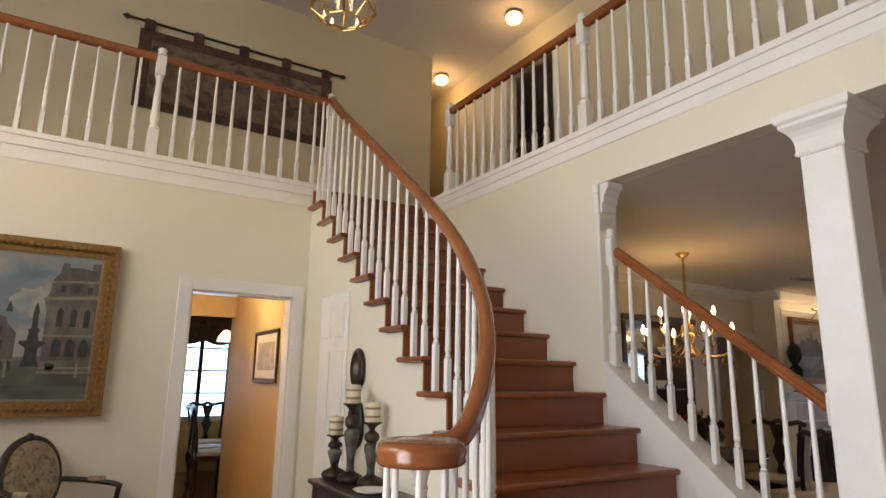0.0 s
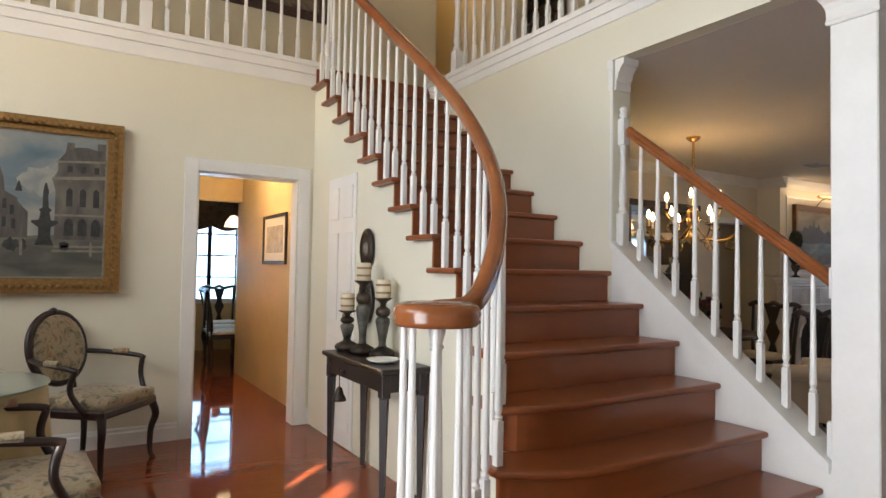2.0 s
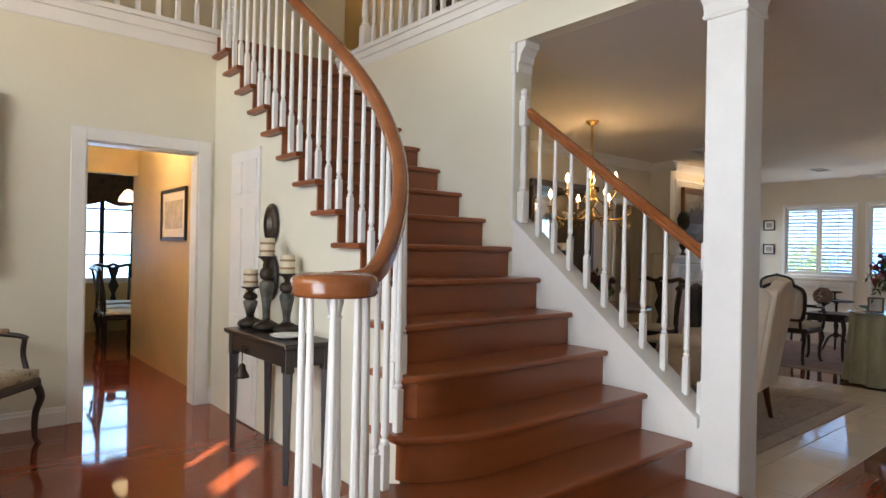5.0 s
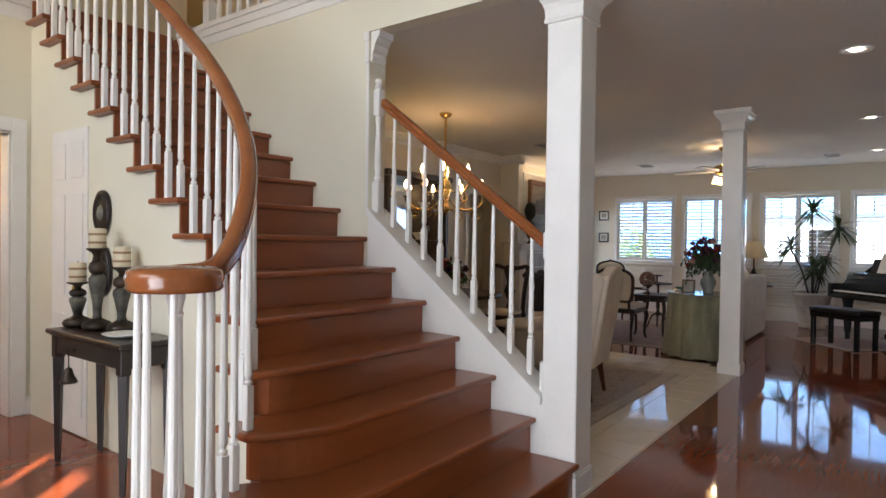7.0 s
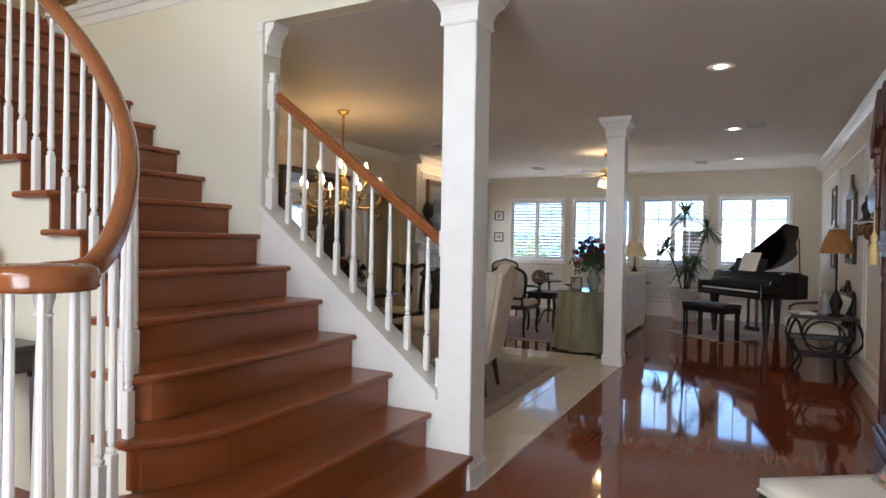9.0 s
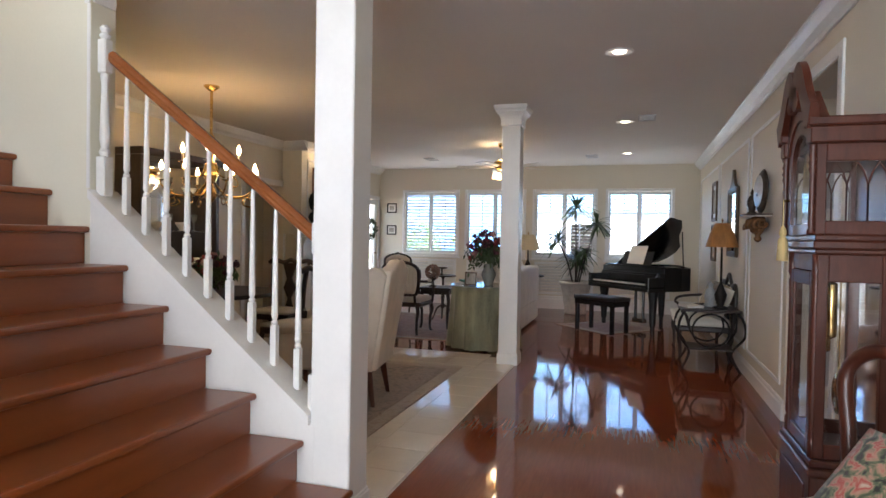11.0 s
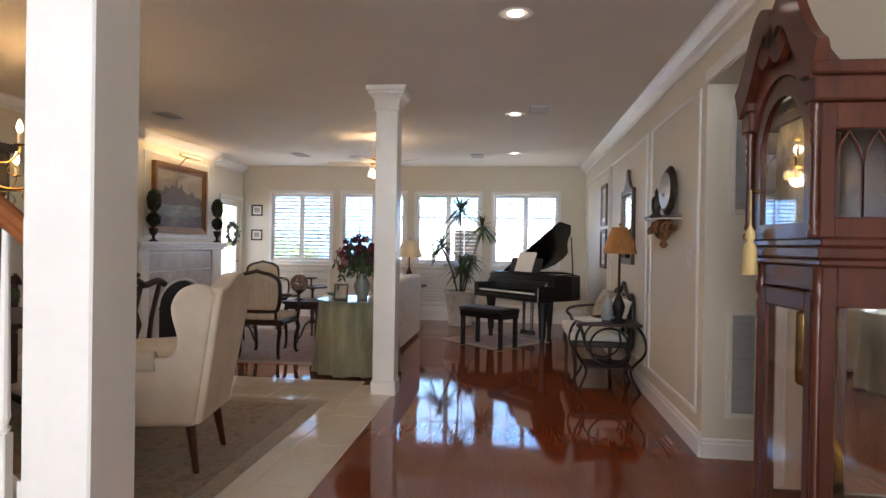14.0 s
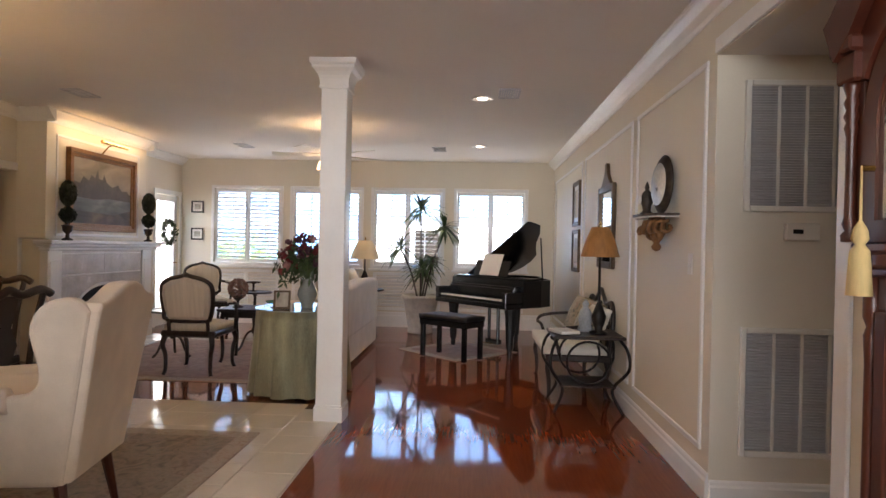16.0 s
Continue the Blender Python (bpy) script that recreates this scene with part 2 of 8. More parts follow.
def tube(bm, pts, radius, segs=8, section=None, up=(0, 0, 1)):
    """Sweeps a circle, or a section of (side, up) points, along a line of points; radius may be one per point."""
    pts = [Vector(p) for p in pts]
    rs = radius if isinstance(radius, (list, tuple)) else [radius] * len(pts)
    sec = section or [(math.cos(2 * math.pi * i / segs), math.sin(2 * math.pi * i / segs)) for i in range(segs)]
    rings = []
    for i, p in enumerate(pts):
        t = (pts[min(i + 1, len(pts) - 1)] - pts[max(i - 1, 0)]).normalized()
        side = t.cross(Vector(up))
        side = side.normalized() if side.length > 1e-3 else Vector((1, 0, 0))
        top = side.cross(t).normalized()
        k = 1.0 if section else rs[i]
        rings.append([bm.verts.new(p + side * a * k + top * b * k) for a, b in sec])
    n = len(sec)
    for a, b in zip(rings, rings[1:]):
        for i in range(n):
            bm.faces.new((a[i], a[(i + 1) % n], b[(i + 1) % n], b[i]))
    bm.faces.new(list(reversed(rings[0])))
    bm.faces.new(rings[-1])
    bmesh.ops.recalc_face_normals(bm, faces=bm.faces)
    return bm


def prism(bm, outline, z0, z1, m=None):
    """Raises a flat outline of (x, y) from z0 to z1, then places it with m."""
    m = m or Matrix()
    lo = [bm.verts.new(m @ Vector((x, y, z0))) for x, y in outline]
    hi = [bm.verts.new(m @ Vector((x, y, z1))) for x, y in outline]
    n = len(lo)
    fs = [bm.faces.new(hi), bm.faces.new(list(reversed(lo)))]
    for i in range(n):
        fs.append(bm.faces.new((lo[i], lo[(i + 1) % n], hi[(i + 1) % n], hi[i])))
    bmesh.ops.recalc_face_normals(bm, faces=fs)
    return bm


def spline(pts, n=8):
    """Catmull-Rom through the points."""
    p = [Vector(q) for q in pts]
    out = []
    for i in range(len(p) - 1):
        a, b, c, d = p[max(i - 1, 0)], p[i], p[i + 1], p[min(i + 2, len(p) - 1)]
        for k in range(n):
            t = k / n
            out.append(0.5 * (2 * b + (c - a) * t + (2 * a - 5 * b + 4 * c - d) * t * t + (3 * b - 3 * c + d - a) * t ** 3))
    return out + [p[-1]]


YZ = Matrix(((0, 0, 1, 0), (1, 0, 0, 0), (0, 1, 0, 0), (0, 0, 0, 1)))      # outline (y, z), raised along x
XZ = Matrix(((1, 0, 0, 0), (0, 0, -1, 0), (0, 1, 0, 0), (0, 0, 0, 1)))     # outline (x, z), raised along -y

# ---- large structure ----
X_ST, Y_N, Y_S, X_E, X_W = 2.85, 5.04, -0.91, 11.77, -2.80   # stair wall, north wall, south wall, garden wall, front wall
Z_C, Z_UP, Z_TOP = 2.62, 3.02, 5.45                          # low ceiling, upper floor, foyer ceiling
COL_Y0, COL_Y1 = 1.30, 1.49
ARCH_Y = 2.745                                               # end of the stair wall at the arch

structure("floor", boxes((X_W, X_E + 0.16, Y_S - 0.14, 10.12, -0.12, 0.0), (4.14, 5.5, -2.6, Y_S - 0.14, -0.12, 0.0)), cherry_floor, "glossy red cherry strip wood floor")
structure("tile_bed", boxes((X_ST + 0.02, 6.80, 1.27, Y_N, -0.05, 0.003)), grout, "pale grout bed of the ivory tile floor", "floor")
structure("wall_north_foyer", boxes((X_W, 0.84, Y_N, Y_N + 0.14, 0, Z_UP - 0.2), (1.63, X_ST, Y_N, Y_N + 0.14, 0, Z_UP - 0.2), (0.84, 1.63, Y_N, Y_N + 0.14, 2.02, Z_UP - 0.2)), cream_wall, "cream painted foyer wall with a cased doorway")
structure("wall_north", boxes((X_ST + 0.15, 7.33, Y_N, Y_N + 0.14, 0, Z_C), (7.33, 8.25, Y_N, Y_N + 0.14, 1.98, Z_C), (8.25, 10.98, Y_N, Y_N + 0.14, 0, Z_C), (10.98, 11.68, Y_N, Y_N + 0.14, 2.0, Z_C), (11.68, X_E, Y_N, Y_N + 0.14, 0, Z_C)), hall_wall, "pale painted living room wall beside the fireplace")
structure("wall_stair", boxes((X_ST, X_ST + 0.15, ARCH_Y, Y_N + 0.14, 0, Z_UP - 0.16), (X_ST, X_ST + 0.099, Y_S, ARCH_Y, 2.621, Z_UP - 0.16)), cream_wall, "cream stair wall with an open arch to the dining room")
bm = prism(bmesh.new(), [(COL_Y1 - 0.02, 0), (ARCH_Y, 0), (ARCH_Y, 1.445), (COL_Y1 - 0.02, 0.44)], X_ST + 0.001, X_ST + 0.15, YZ)
structure("wall_under_rail", bm, white_trim, "white painted knee wall sloping along the stair")
structure("wall_south", boxes((X_W, X_ST, Y_S - 0.14, Y_S, 0, Z_TOP), (X_ST, 4.28, Y_S - 0.14, Y_S, 0, Z_C), (4.28, 5.37, Y_S - 0.14, Y_S, 2.30, Z_C), (5.37, X_E, Y_S - 0.14, Y_S, 0, Z_C)), hall_wall, "pale painted hall wall with picture-frame mouldings")
structure("wall_alcove", boxes((5.37, 5.5, -2.5, Y_S - 0.14, 0, Z_C), (4.14, 4.28, -2.5, Y_S - 0.14, 0, Z_C), (4.14, 5.5, -2.6, -2.5, 0, Z_C)), hall_wall, "pale walls of the side passage with air grilles")
structure("ceiling_alcove", boxes((4.28, 5.37, -2.5, Y_S - 0.14, 2.30, 2.40)), ceiling_paint, "low flat ceiling of the side passage")
WINDOWS = [(4.49, 3.42), (3.21, 2.13), (1.91, 0.84), (0.60, -0.46)]
WZ0, WZ1 = 0.97, 2.15
rows = []
edges = [Y_N + 0.14] + [v for w in WINDOWS for v in w] + [Y_S - 0.14]
for a, b in zip(edges[::2], edges[1::2]):
    rows.append((X_E, X_E + 0.16, b, a, 0, Z_C))
for a, b in WINDOWS:
    rows += [(X_E, X_E + 0.16, b, a, 0, WZ0), (X_E, X_E + 0.16, b, a, WZ1, Z_C)]
structure("wall_east", boxes(*rows), hall_wall, "pale garden wall with four shuttered windows")
structure("ceiling", boxes((X_ST + 0.10, X_E + 0.16, Y_S - 0.14, Y_N + 0.14, Z_C, Z_C + 0.18)), ceiling_paint, "flat off-white textured ceiling")
structure("ceiling_foyer", boxes((X_W - 0.2, 6.2, Y_S - 0.14, 8.2, Z_TOP, Z_TOP + 0.1)), ceiling_paint, "high off-white foyer ceiling")
# front wall: door, tall window over it, added white board, unseen sun-blocking slab
structure("wall_front", boxes((X_W - 0.15, X_W, Y_S - 0.14, 6.44, 0, 2.16), (X_W - 0.15, X_W, Y_S - 0.14, -0.56, 2.16, 2.42), (X_W - 0.15, X_W, -0.26, -0.07, 2.16, 2.42), (X_W - 0.15, X_W, 0.13, 6.44, 2.16, 2.42), (X_W - 0.15, X_W, Y_S - 0.14, 6.44, 2.42, 2.5),
          (X_W - 0.15, X_W, Y_S - 0.14, 0.4, 2.5, Z_TOP), (X_W - 0.15, X_W, 4.4, 6.44, 2.5, Z_TOP), (X_W - 0.15, X_W, 0.4, 4.4, 3.7, Z_TOP)), cream_wall, "cream front wall behind the foyer")
structure("window_front", boxes((X_W - 0.16, X_W - 0.15, 0.4, 4.4, 2.5, 3.7)), clear_glass("front_glass"), "tall clear front window", "window").visible_shadow = False
# added opaque board behind the low fill; the wall has no opening here
structure("window_sidelight", boxes((X_W + 0.001, X_W + 0.012, -0.5, 1.6, 0.2, 2.1)), white_trim, "unseen opaque white board added on the closed front wall", "window")
# unseen slab, added to block direct sun through the front window
structure("porch_roof", boxes((-7.15, X_W - 0.16, -6.0, 8.0, 4.72, 4.85)), white_trim, "unseen flat slab that keeps the sun out of the front window", "porch")
structure("door_front", boxes((X_W + 0.002, X_W + 0.05, 1.7, 2.7, 0, 2.1), bevel=0.004), dark_wood, "dark panelled front door")
# upper floor
structure("floor_upper", boxes((X_W, X_ST - 0.02, Y_N + 0.02, 6.3, Z_UP - 0.22, Z_UP - 0.012), (X_ST + 0.02, 6.2, Y_S, 8.2, Z_UP - 0.2, Z_UP - 0.012)), stair_wood, "dark wood floor of the upper landing")
structure("wall_upper_north", boxes((X_W, 3.68, 6.3, 6.44, 2.4, Z_TOP)), upper_wall, "golden cream wall of the upper landing")
structure("wall_upper_east", boxes((4.35, 4.5, Y_S, 4.75, Z_UP, Z_TOP), (4.35, 4.5, 5.60, 8.2, Z_UP, Z_TOP), (4.35, 4.5, 4.75, 5.60, Z_UP + 2.05, Z_TOP), (3.68, 6.3, 8.1, 8.2, Z_UP, Z_TOP), (6.2, 6.3, Y_S, 8.2, Z_UP, Z_TOP), (3.54, 3.68, 6.44, 8.2, Z_UP, Z_TOP), (X_ST, 6.2, Y_S - 0.14, Y_S, Z_C, Z_TOP)), upper_wall, "golden cream wall of the upper hall")
# passage and breakfast room behind the doorway
structure("wall_passage", boxes((1.79, 1.92, Y_N + 0.14, 7.7, 0, 2.5), (0.60, 0.72, Y_N + 0.14, 7.7, 0, 2.5), (0.72, 1.79, 7.6, 7.7, 2.06, 2.5), (1.79, 4.2, 7.7, 7.8, 0, 2.5), (-1.0, 0.72, 7.7, 7.8, 0, 2.5), (-1.0, 4.2, 10.0, 10.12, 0, 0.78), (-1.0, 1.1, 10.0, 10.12, 0.78, 2.5), (2.7, 4.2, 10.0, 10.12, 0.78, 2.5), (1.1, 2.7, 10.0, 10.12, 2.12, 2.5), (4.2, 4.3, 7.7, 10.12, 0, 2.5), (-1.1, -1.0, 7.7, 10.12, 0, 2.5)), yellow_wall, "golden painted passage and breakfast room walls")
structure("ceiling_passage", boxes((-1.1, 4.3, Y_N + 0.14, 10.12, 2.5, 2.56)), ceiling_paint, "ceiling of the passage and breakfast room")
structure("wall_hall_beyond", boxes((7.0, 8.6, 5.60, 5.70, 0, Z_C), (6.9, 7.0, Y_N + 0.14, 5.70, 0, Z_C), (8.6, 8.7, Y_N + 0.14, 5.70, 0, Z_C)), hall_wall, "pale walls of the passage beside the fireplace")
structure("ceiling_hall_beyond", boxes((6.9, 8.7, Y_N + 0.14, 5.70, Z_C, Z_C + 0.1)), ceiling_paint, "ceiling of the passage beside the fireplace")
structure("ground", boxes((-60, 90, -70, 90, -0.4, -0.14)), material("pale_paving", (0.40, 0.38, 0.34), 0.85, vary=0.12, scale=0.8, fine=20, bump=0.2), "pale paved ground around the house")


def run(bm, a, b, out, height, z0, depth):
    """A stepped skirting between two points of a wall; out: the way into the room."""
    a, b, o = Vector((*a, 0)), Vector((*b, 0)), Vector((*out, 0))
    prof = [(0, 0), (depth, 0), (depth, height * 0.72), (depth * 0.6, height * 0.8), (depth * 0.55, height * 0.92), (depth * 0.2, height), (0, height)]
    rings = [[bm.verts.new(p + o * d + Vector((0, 0, z0 + h))) for d, h in prof] for p in (a, b)]
    n = len(prof)
    for i in range(n):
        bm.faces.new((rings[0][i], rings[0][(i + 1) % n], rings[1][(i + 1) % n], rings[1][i]))
    bm.faces.new(rings[0])
    bm.faces.new(list(reversed(rings[1])))
    bmesh.ops.recalc_face_normals(bm, faces=bm.faces)


bm = bmesh.new()
for a, b, o, h in [((X_W, Y_N), (0.745, Y_N), (0, -1), 0.13), ((1.725, Y_N), (1.755, Y_N), (0, -1), 0.13), ((5.37, Y_S), (X_E, Y_S), (0, 1), 0.15), ((X_W, Y_S), (4.27, Y_S), (0, 1), 0.15), ((5.37, -0.912), (5.37, -2.5), (-1, 0), 0.12),
                   ((X_E, Y_S + 0.02), (X_E, Y_N - 0.02), (-1, 0), 0.24), ((X_ST + 0.15, Y_N), (7.25, Y_N), (0, -1), 0.14), ((10.3, Y_N), (10.9, Y_N), (0, -1), 0.14)]:
    run(bm, a, b, o, h, 0.0, 0.018)
structure("baseboard", bm, white_trim, "white painted stepped skirting board", "baseboard")
bm = bmesh.new()
CROWN = [(0, 0), (0.012, 0), (0.02, 0.02), (0.05, 0.04), (0.075, 0.075), (0.085, 0.085), (0.085, 0.1), (0, 0.1)]


def crown(bm, a, b, out, z1, k=1.0):
    a, b, o = Vector((*a, 0)), Vector((*b, 0)), Vector((*out, 0))
    rings = [[bm.verts.new(p + o * d * k + Vector((0, 0, z1 - 0.1 * k + h * k))) for d, h in CROWN] for p in (a, b)]
    n = len(CROWN)
    for i in range(n):
        bm.faces.new((rings[0][i], rings[0][(i + 1) % n], rings[1][(i + 1) % n], rings[1][i]))
    bm.faces.new(rings[0])
    bm.faces.new(list(reversed(rings[1])))
    bmesh.ops.recalc_face_normals(bm, faces=bm.faces)


for a, b, o in [((X_ST + 0.15, Y_S), (X_E, Y_S), (0, 1)), ((X_ST + 0.15, Y_N), (8.24, Y_N), (0, -1)), ((10.13, Y_N), (X_E, Y_N), (0, -1))]:
    crown(bm, a, b, o, Z_C, 1.15)
structure("crown_moulding", bm, white_trim, "white crown moulding under the ceiling", "trim")


def frame_moulding(bm, x0, x1, z0, z1, y, w=0.032, d=0.014):
    """A picture-frame moulding on the south wall."""
    box(bm, x0, x1, y, y + d, z0, z0 + w, 0.004)
    box(bm, x0, x1, y, y + d, z1 - w, z1, 0.004)
    box(bm, x0, x0 + w, y, y + d, z0 + w, z1 - w, 0.004)
    box(bm, x1 - w, x1, y, y + d, z0 + w, z1 - w, 0.004)


for i, (a, b, c, d) in enumerate([(5.47, 6.86, 0.24, 2.30), (7.0, 9.05, 0.24, 2.30), (9.2, 11.5, 0.24, 2.30), (1.0, 3.0, 0.24, 2.30)]):
    bm = bmesh.new()
    frame_moulding(bm, a, b, c, d, Y_S + 0.001)
    structure("wall_moulding_%d" % (i + 1), bm, white_trim, "white picture-frame moulding on the hall wall", "trim")
structure("jamb_trim", boxes((4.20, 4.285, Y_S + 0.001, Y_S + 0.016, 0, 2.38), (4.285, 5.365, Y_S + 0.001, Y_S + 0.016, 2.305, 2.38), bevel=0.004), white_trim, "white casing of the side passage opening", "trim")

# ivory tiles: the strip along the hall, and the cross strip, round the rug
def tile_floor():
    size, gap = 0.33, 0.0025
    bm = boxes((0.002, size - gap, 0.002, size - gap, 0.003, 0.010), bevel=0.0012)
    floor_ob = bpy.data.objects["tile_bed"]
    first = None
    y = 1.275
    while y < Y_N - 0.1:
        x = X_ST + 0.16 if y > 1.3 else X_ST + 0.02
        while x < 6.76:
            if first is None:
                first = part("tile", bm, ivory_tile, floor_ob)
                first.matrix_basis = pose(x, y, 0)
            else:
                again(first, "tile", floor_ob, pose(x, y, 0))
            x += size
        y += size


tile_floor()


# ---- columns ----
def column(name, x, y, label):
    w = 0.19
    top = thing(name, label, "column", (x, y, 0), group="white square columns", kind="structure")
    part("shaft", boxes((0, w, 0, w, 0.0, Z_C - 0.19), bevel=0.006), white_trim, top)
    part("plinth", boxes((-0.012, w + 0.012, -0.012, w + 0.012, 0.0, 0.11), (-0.006, w + 0.006, -0.006, w + 0.006, 0.11, 0.125), bevel=0.004), white_trim, top)
    bm = bmesh.new()
    rings = []
    for d, h in ((0.0005, 0.21), (0.010, 0.208), (0.014, 0.197), (0.010, 0.186), (0.010, 0.165), (0.012, 0.14), (0.020, 0.115), (0.034, 0.092), (0.052, 0.075), (0.058, 0.068), (0.058, 0.05), (0.066, 0.046), (0.072, 0.036), (0.074, 0.003)):
        rings.append([bm.verts.new((x, y, Z_C - h)) for x, y in ((-d, -d), (w + d, -d), (w + d, w + d), (-d, w + d))])
    for lo, hi in zip(rings, rings[1:]):
        for i in range(4):
            bm.faces.new((lo[i], lo[(i + 1) % 4], hi[(i + 1) % 4], hi[i]))
    bm.faces.new(rings[-1])
    part("capital", bm, white_trim, top)
    return top


column("column", X_ST + 0.002, COL_Y0, "white square column at the foot of the stair")
column("column", 6.53, 1.25, "white square column at the edge of the tile floor")


# ---- staircase ----
RISE, RUN, NOSE0 = 0.187, 0.245, 1.03
LEFT = {1: 0.80, 2: 1.14, 3: 1.37, 4: 1.50, 5: 1.60, 6: 1.66}


def nose_y(k):
    return NOSE0 + RUN * k


def left_x(k):
    return LEFT.get(k, 1.70)


def nose_line(k):
    """The front edge of tread k from the wall to its open end, which bends back."""
    xl, y = left_x(k), nose_y(k)
    bend = {1: 0.52, 2: 0.24, 3: 0.17, 4: 0.08, 5: 0.03}.get(k, 0.0)
    reach = {1: 1.25, 2: 0.7, 3: 0.45, 4: 0.35}.get(k, 0.2)
    pts = [(X_ST - 0.003, y)]
    for i in range(9):
        s = i / 8
        pts.append((xl + reach * (1 - s), y + bend * s ** 2.4))
    return pts


stair = thing("staircase", "cherry wood open stair flaring out at its foot", "staircase", kind="structure")
for k in range(1, 17):
    front = nose_line(k)
    after = [(x, y + 0.046) for x, y in reversed(nose_line(k + 1))]
    xl = left_x(k)
    bm = bmesh.new()
    if k == 1:
        out = front + [(0.72, 1.86), (0.78, 1.99), (0.95, 2.06), (1.12, 2.02), (1.3, 1.9)] + after[4:]
    else:
        out = front + [(xl, after[0][1])] + [q for q in after if q[0] > xl + 0.004]
    if k < 16:
        prism(bm, out, RISE * k - 0.032, RISE * k)
        es = [e for e in bm.edges if abs(e.verts[0].co.z - e.verts[1].co.z) < 1e-4]
        bmesh.ops.bevel(bm, geom=es, offset=0.011, segments=2, affect="EDGES", profile=0.5)
        part("tread", bm, stair_wood, stair)
    else:
        bm.free()
    inset = 0.032
    riser = [(x, y + inset) for x, y in front if x > xl + 0.05] + [(xl + 0.042, front[-1][1] + inset)]
    bm = bmesh.new()
    prism(bm, riser + [(x, y + 0.018) for x, y in reversed(riser)], RISE * (k - 1) + (0.001 if k > 1 else 0), RISE * k - 0.033)
    part("riser", bm, stair_wood, stair)
# white side of the stair below the treads
bm = bmesh.new()
for k in range(2, 16):
    y0, y1 = nose_line(k)[-1][1] + inset, max(nose_line(k + 1)[-1][1] + inset, nose_y(k + 1) + inset)
    x0, x1 = left_x(k) + 0.055, left_x(k + 1) + 0.055
    if k == 15:
        y1 = Y_N - 0.002
    m = [(x0, y0 + 0.005), (x0 + 0.03, y0 + 0.005), (x1 + 0.03, y1 + 0.0055), (x1, y1 + 0.0055)]
    prism(bm, m, 0.0, RISE * k - 0.034)
part("side_panel", bm, cream_wall, stair, "cream painted closed side of the stair")
part("stringer_cap", prism(bmesh.new(), [(COL_Y1 + 0.0, 0.445), (ARCH_Y - 0.002, 1.449), (ARCH_Y - 0.002, 1.494), (COL_Y1 + 0.0, 0.49)], X_ST - 0.02, X_ST + 0.165, YZ), white_trim, stair, "white sloping cap under the balusters")


def baluster_mesh(height, block=0.21, r=0.016):
    bm = bmesh.new()
    box(bm, -r, r, -r, r, 0, block, 0.003)
    prof = [(r * 0.75, block), (r * 1.05, block + 0.012), (r * 0.6, block + 0.022), (r * 1.02, block + 0.04), (r * 0.95, block + 0.06), (r * 0.6, height)]
    lathe(bm, prof, 10)
    return bm


def post_mesh(height, r=0.042, block=0.30):
    bm = bmesh.new()
    box(bm, -r, r, -r, r, 0, block, 0.005)
    z = block
    prof = [(r * 0.7, z), (r * 0.95, z + 0.02), (r * 0.6, z + 0.045), (r * 0.85, z + 0.09), (r * 0.8, z + 0.14), (r * 0.55, height - 0.30), (r * 0.75, height - 0.26), (r * 0.7, height - 0.24)]
    lathe(bm, prof, 14)
    box(bm, -r * 0.9, r * 0.9, -r * 0.9, r * 0.9, height - 0.24, height - 0.07, 0.005)
    lathe(bm, [(r * 0.6, height - 0.07), (r * 0.95, height - 0.05), (r * 0.6, height - 0.035), (r * 0.9, height - 0.015), (r * 0.55, height)], 14)
    return bm


RAIL_SEC = [(-0.030, -0.024), (-0.034, -0.012), (-0.030, -0.002), (-0.034, 0.010), (-0.026, 0.026), (-0.010, 0.035), (0.010, 0.035), (0.026, 0.026), (0.034, 0.010), (0.030, -0.002), (0.034, -0.012), (0.030, -0.024), (0.02, -0.032), (-0.02, -0.032)]

# open-side railing of the stair
railing = thing("stair_railing", "white balusters under a brown handrail ending in a scroll", "railing", kind="structure")
VX, VY, VZ = 0.955, 1.685, 1.165
spiral = []
for i in range(40):
    a = math.radians(-60 + 520 * i / 39)
    r = 0.045 + 0.066 * i / 39
    spiral.append((VX + r * math.cos(a), VY + r * math.sin(a), VZ))
climb = spline([spiral[-1], (1.02, 1.80, VZ + 0.002), (1.17, 1.80, VZ + 0.03), (1.34, 1.92, 1.36), (1.50, 2.11, 1.56), (1.62, 2.33, 1.77), (1.70, 2.62, 2.04), (1.75, 3.0, 2.35), (1.765, 3.6, 2.81), (1.775, 4.2, 3.27), (1.80, 4.75, 3.69), (1.88, 5.02, 3.86)], 6)
spiral_bm = bmesh.new()
lathe(spiral_bm, [(0.09, VZ - 0.034), (0.122, VZ - 0.033), (0.132, VZ - 0.022), (0.128, VZ - 0.012), (0.134, VZ + 0.004), (0.128, VZ + 0.026), (0.112, VZ + 0.036), (0.085, VZ + 0.030), (0.07, VZ + 0.037), (0.03, VZ + 0.039)], 28, Matrix.Translation((VX, VY, 0)))
part("scroll", spiral_bm, rail_wood, railing, "turned wooden scroll", smooth=True)
part("handrail", tube(bmesh.new(), [p for p in climb[6:]], 1, section=RAIL_SEC), rail_wood, railing, "polished brown handrail", smooth=True)


def rail_z(y, x=None):
    best = min(climb, key=lambda p: abs(p[1] - y) + (abs(p[0] - x) if x is not None else 0))
    return best[2] - 0.03


